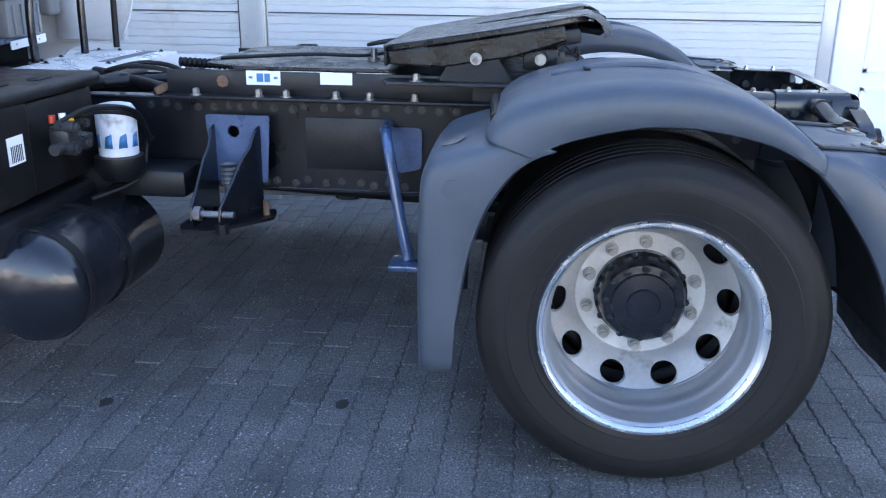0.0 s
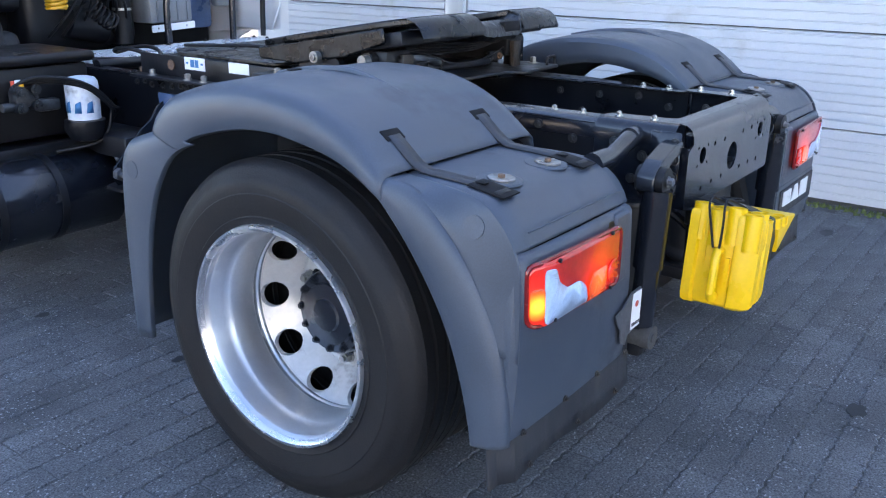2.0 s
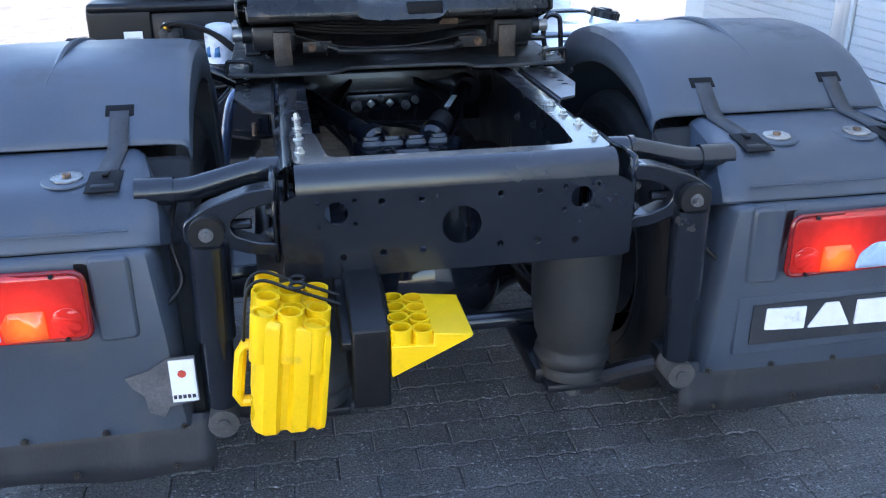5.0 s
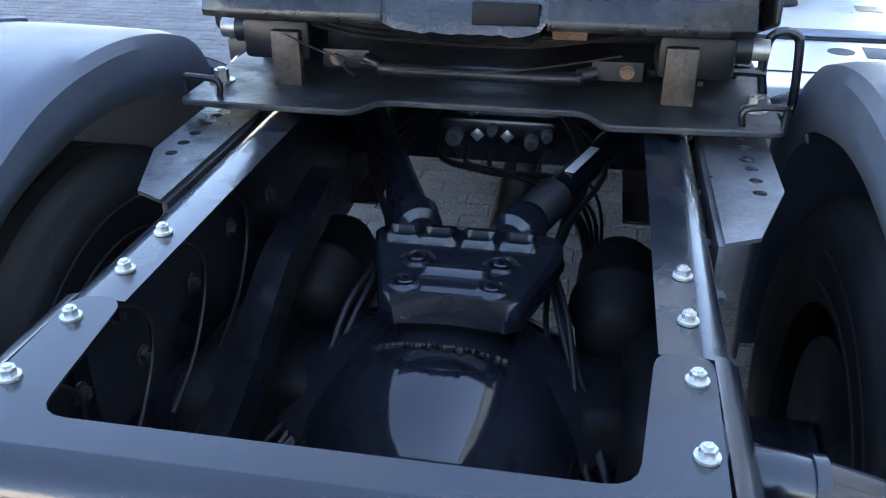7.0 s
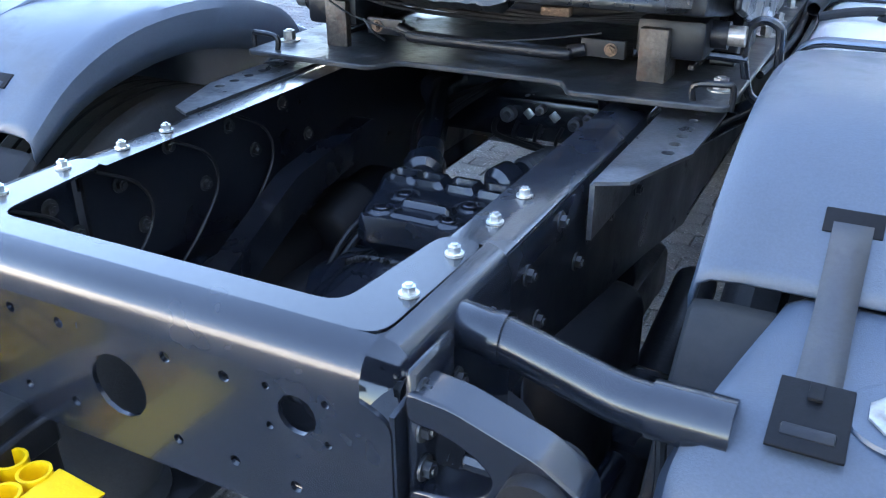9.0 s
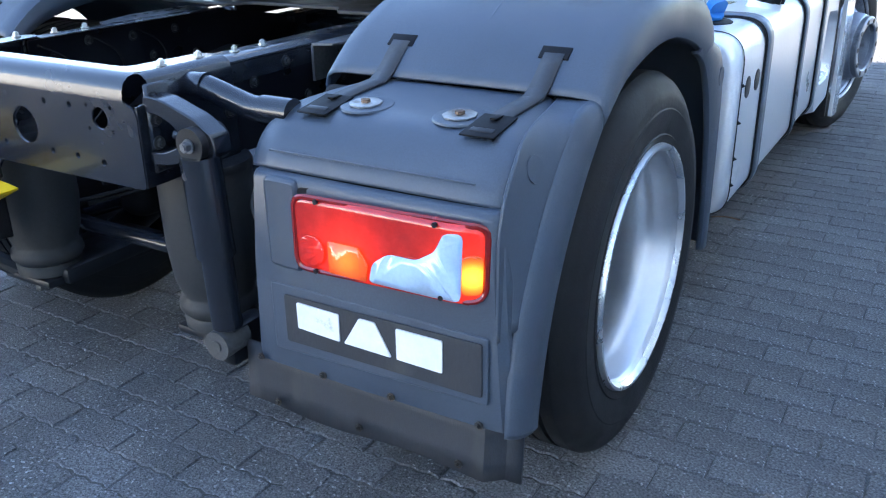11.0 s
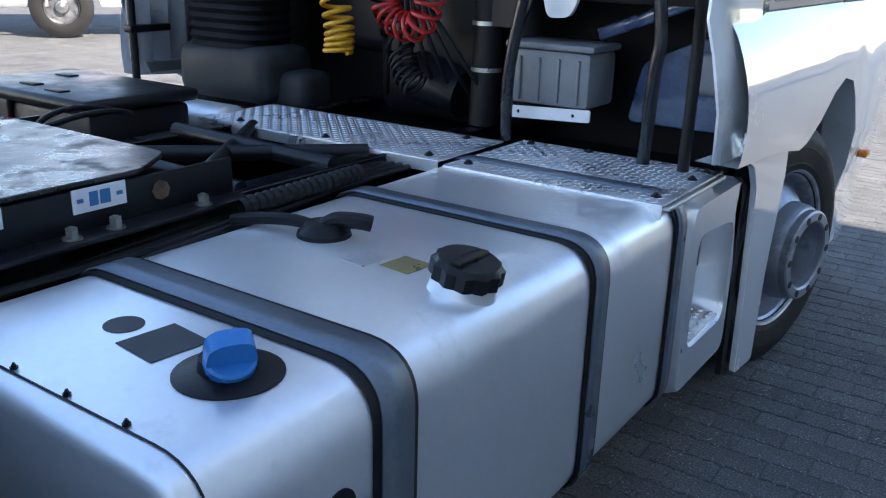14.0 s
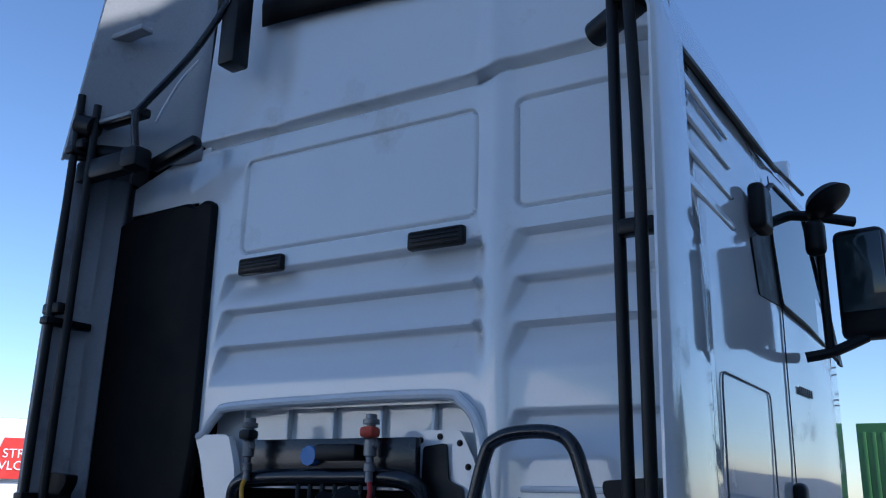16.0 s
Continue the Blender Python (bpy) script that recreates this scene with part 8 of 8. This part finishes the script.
shed("far_hall", "long low weathered hall across the yard in full sun", (-36.0, 26.0), (60, 12, 3.2), 90, "cream", 9)
hall = thing("white_hall", "white hall with a rising roof line behind the truck", "building")
hall.matrix_basis = Matrix.Translation((-26.4, -23.1, 0)) @ pose(0, 0, 0, 0, 0, 118)
bm = B()
prism(bm, [(-24, 0), (14, 0), (14, 7.3), (0.7, 7.3), (-9.6, 8.9), (-9.8, 10.4), (-10.8, 10.4), (-18.7, 7.8), (-24, 7.0)], plane((0, 0, 0), (1, 0, 0), (0, 0, 1)), -12)
part("wall", bm, "hall_white", hall)
for x in (-5.0, 9.0):
    bm = B()
    box(bm, (x, -0.03, 1.8), (3.4, 0.08, 3.6), 0.02)
    part("bay_door", bm, "grey_plastic", hall)

con = thing("container", "green steel shipping container beyond the truck", "container")
bm = B()
box(bm, (1.25, 19.8, 1.5), (2.44, 6.0, 2.9), 0.02)
part("shell", bm, "green", con)
rib = None
for k in range(16):
    m = Matrix.Translation((0.14 + 0.148 * k, 16.79, 1.5))
    if rib is None:
        bm = B()
        box(bm, (0, 0, 0), (0.07, 0.04, 2.6), 0.012)
        rib = part("corrugation", bm, "green", con)
        rib.matrix_basis = m
    else:
        again(rib, m)
bm = B()
box(bm, (1.2, 16.76, 2.2), (0.5, 0.02, 0.3))
part("pale_panel", bm, "letter", con)
# tall bushes far along the yard, beyond the end of the hall
rngt = random.Random(31)
V, Fc = [], []
for k in range(24):
    cx, cy, h = 11.6 + 0.6 * k + rngt.uniform(-0.2, 0.2), 30 + rngt.uniform(-0.8, 0.8), rngt.uniform(4.2, 6.2)
    for _ in range(420):
        a, e, rr = rngt.uniform(0, 2 * math.pi), rngt.uniform(0, 1), rngt.uniform(0.55, 1.0) ** 0.5
        w = 1.1 * math.sin(math.pi * min(0.97, 0.18 + 0.82 * e)) ** 0.6 * rr
        c = Vector((cx + w * math.cos(a), cy + w * math.sin(a), 0.1 + e * h))
        q = Euler((rngt.uniform(-1.2, 1.2), rngt.uniform(-1.2, 1.2), rngt.uniform(0, 6.3))).to_matrix()
        b, r = len(V), rngt.uniform(0.12, 0.26)
        V += [c + q @ Vector(d) * r for d in ((-1, 0, 0), (0, -0.6, 0.1), (1, 0, 0), (0, 0.6, 0.1))]
        Fc.append((b, b + 1, b + 2, b + 3))
me = bpy.data.meshes.new("bushes")
me.from_pydata(V, [], Fc)
me.materials.append(M["leaves"])
tagged(new("bushes", me), "row of tall yellow-green bushes beyond the hall", "bushes", kind="stuff")
scf = thing("scaffold", "grey tubular scaffold tower in the distance", "scaffold")
for i in range(4):
    for j in range(2):
        bm = B()
        cyl(bm, (0.2 + 1.5 * i, 27 + 1.5 * j, 0), (0.2 + 1.5 * i, 27 + 1.5 * j, 8.2 - 0.6 * (i % 2)), 0.03, 6)
        part("standard", bm, "steel", scf)
for k in range(9):
    for j in range(2):
        bm = B()
        cyl(bm, (0.0, 27 + 1.5 * j, 0.9 * k + 0.8), (4.9, 27 + 1.5 * j, 0.9 * k + 0.8), 0.025, 6)
        part("ledger", bm, "steel", scf)
for i in range(3):
    for k in range(4):
        bm = B()
        cyl(bm, (0.2 + 1.5 * i, 27, 1.8 * k + 0.8), (1.7 + 1.5 * i, 27, 1.8 * k + 2.6), 0.02, 6)
        part("brace", bm, "steel", scf)
tub = thing("barrel", "dark blue barrel beside the container", "barrel")
bm = B()
lathe(bm, [(0, 0.001), (0, 0.4), (0.6, 0.42), (0.62, 0.4), (1.2, 0.42), (1.8, 0.4), (1.8, 0.001)], (-1.6, 16.9, 0), (0, 0, 1), 24)
part("drum", bm, "blue", tub)
bar = thing("site_barrier", "red and white site barrier in the distance", "barrier")
for k in range(3):
    bm = B()
    box(bm, (0.6, 13.0, 0.35 + 0.35 * k), (1.6, 0.05, 0.16), 0.01)
    part("board", bm, ("red_hose", "paper", "orange")[k], bar)
for x in (-0.1, 1.3):
    bm = B()
    box(bm, (x, 13.05, 0.6), (0.06, 0.06, 1.2), 0.01)
    part("post", bm, "steel", bar)

# moss along the foot of the hall
rngm = random.Random(8)
verts, faces = [], []
y = -3.4
while y < 4.6:
    for _ in range(3):
        r, h = rngm.uniform(0.006, 0.022), rngm.uniform(0.006, 0.03)
        cx, cy = WALL_X - 0.05 - rngm.random() ** 2 * 0.1, y + rngm.uniform(-0.02, 0.02)
        b = len(verts)
        for k in range(6):
            a = k * math.pi / 3 + rngm.random()
            verts.append((cx + r * math.cos(a), cy + r * math.sin(a), -0.012))
        verts.append((cx, cy, h))
        faces += [(b + k, b + (k + 1) % 6, b + 6) for k in range(6)]
    y += 0.02
me = bpy.data.meshes.new("moss")
me.from_pydata(verts, [], faces)
me.materials.append(M["moss"])
tagged(new("moss", me), "green moss and weeds along the foot of the wall", "moss", kind="stuff")

# stains and crumbs on the paving
rngs = random.Random(3)
for k, (x, y, r) in enumerate([(-0.86, 0.95, 0.035), (-0.95, 1.75, 0.03), (2.0, 0.9, 0.05), (1.75, 2.7, 0.04), (0.9, -1.35, 0.07), (2.4, -0.6, 0.06), (0.3, -1.2, 0.05), (-1.9, 0.3, 0.04)]):
    bm = B()
    pts = [(x + r * (0.7 + 0.5 * rngs.random()) * math.cos(a), y + 0.7 * r * (0.7 + 0.5 * rngs.random()) * math.sin(a)) for a in np.linspace(0, 2 * math.pi, 15)[:-1]]
    prism(bm, pts, Matrix.Translation((0, 0, 0.0005)), 0.0012)
    tagged(part("oil_spot", bm, "oil"), "dark oil spot on the grey paving", "stain", group="spots on the paving")
twig = B()
hose(twig, [(1.0, 1.75, 0.006), (1.06, 1.77, 0.009), (1.12, 1.765, 0.006)], 0.0035, 6)
tagged(part("twig", twig, "rust"), "short dry twig lying on the paving", "twig")

# ---------------------------------------------------------------- pavers
PL, PW = 0.234, 0.111
def paver_outline(l, w):
    """Wavy long sides, straight heads."""
    out = []
    n = 8
    for k in range(n + 1):
        out.append((-l / 2 + l * k / n, -w / 2 + (0.0042 if k % 2 else -0.0042)))
    for k in range(n, -1, -1):
        out.append((-l / 2 + l * k / n, w / 2 + (0.0042 if k % 2 else -0.0042)))
    return out


def paver_geometry():
    top = paver_outline(PL - 0.010, PW - 0.012)
    rim = paver_outline(PL - 0.003, PW - 0.004)
    v = [(x, y, 0.0) for x, y in top] + [(x, y, -0.0045) for x, y in rim] + [(x, y, -0.014) for x, y in rim]
    n = len(top)
    f = [tuple(range(n))]
    for a in (0, n):
        f += [(a + k, a + n + k, a + n + (k + 1) % n, a + (k + 1) % n) for k in range(n)]
    return v, f


pv, pf = paver_geometry()
rngp = random.Random(21)
single = []
V, Fc = [], []
j = 0
y = -3.583
while y < PAVED[3]:
    x = -8.011 + (PL / 2 if j % 2 else 0) + rngp.uniform(-0.006, 0.006)
    while x < PAVED[1] - 0.05:
        dz, tx, ty, tr = rngp.uniform(-0.0025, 0.0), rngp.uniform(-0.008, 0.008), rngp.uniform(-0.008, 0.008), rngp.uniform(-0.012, 0.012)
        cx, cy = x + rngp.uniform(-0.0015, 0.0015), y + rngp.uniform(-0.0015, 0.0015)
        if 1.3 < x < 2.6 and -1.4 < y < 3.2:
            single.append((cx, cy, dz, tx, ty, tr))
        else:
            c, s_ = math.cos(tr), math.sin(tr)
            b = len(V)
            for px, py, pz in pv:
                V.append((cx + px * c - py * s_, cy + px * s_ + py * c, pz + dz + px * ty + py * tx))
            Fc += [tuple(b + i for i in q) for q in pf]
        x += PL
    y += PW
    j += 1
me = bpy.data.meshes.new("paving")
me.from_pydata(V, [], Fc)
me.materials.append(M["paver"])
o = new("paving", me)
o.parent = ground
tagged(o, "grey concrete pavers in running bond with wavy joints", kind="stuff")
me = bpy.data.meshes.new("paver")
me.from_pydata(pv, [], pf)
me.materials.append(M["paver"])
for cx, cy, dz, tx, ty, tr in single:
    o = new("paver", me)
    o.parent = ground
    o.matrix_basis = Matrix.Translation((cx, cy, dz)) @ Euler((tx, -ty, tr)).to_matrix().to_4x4()
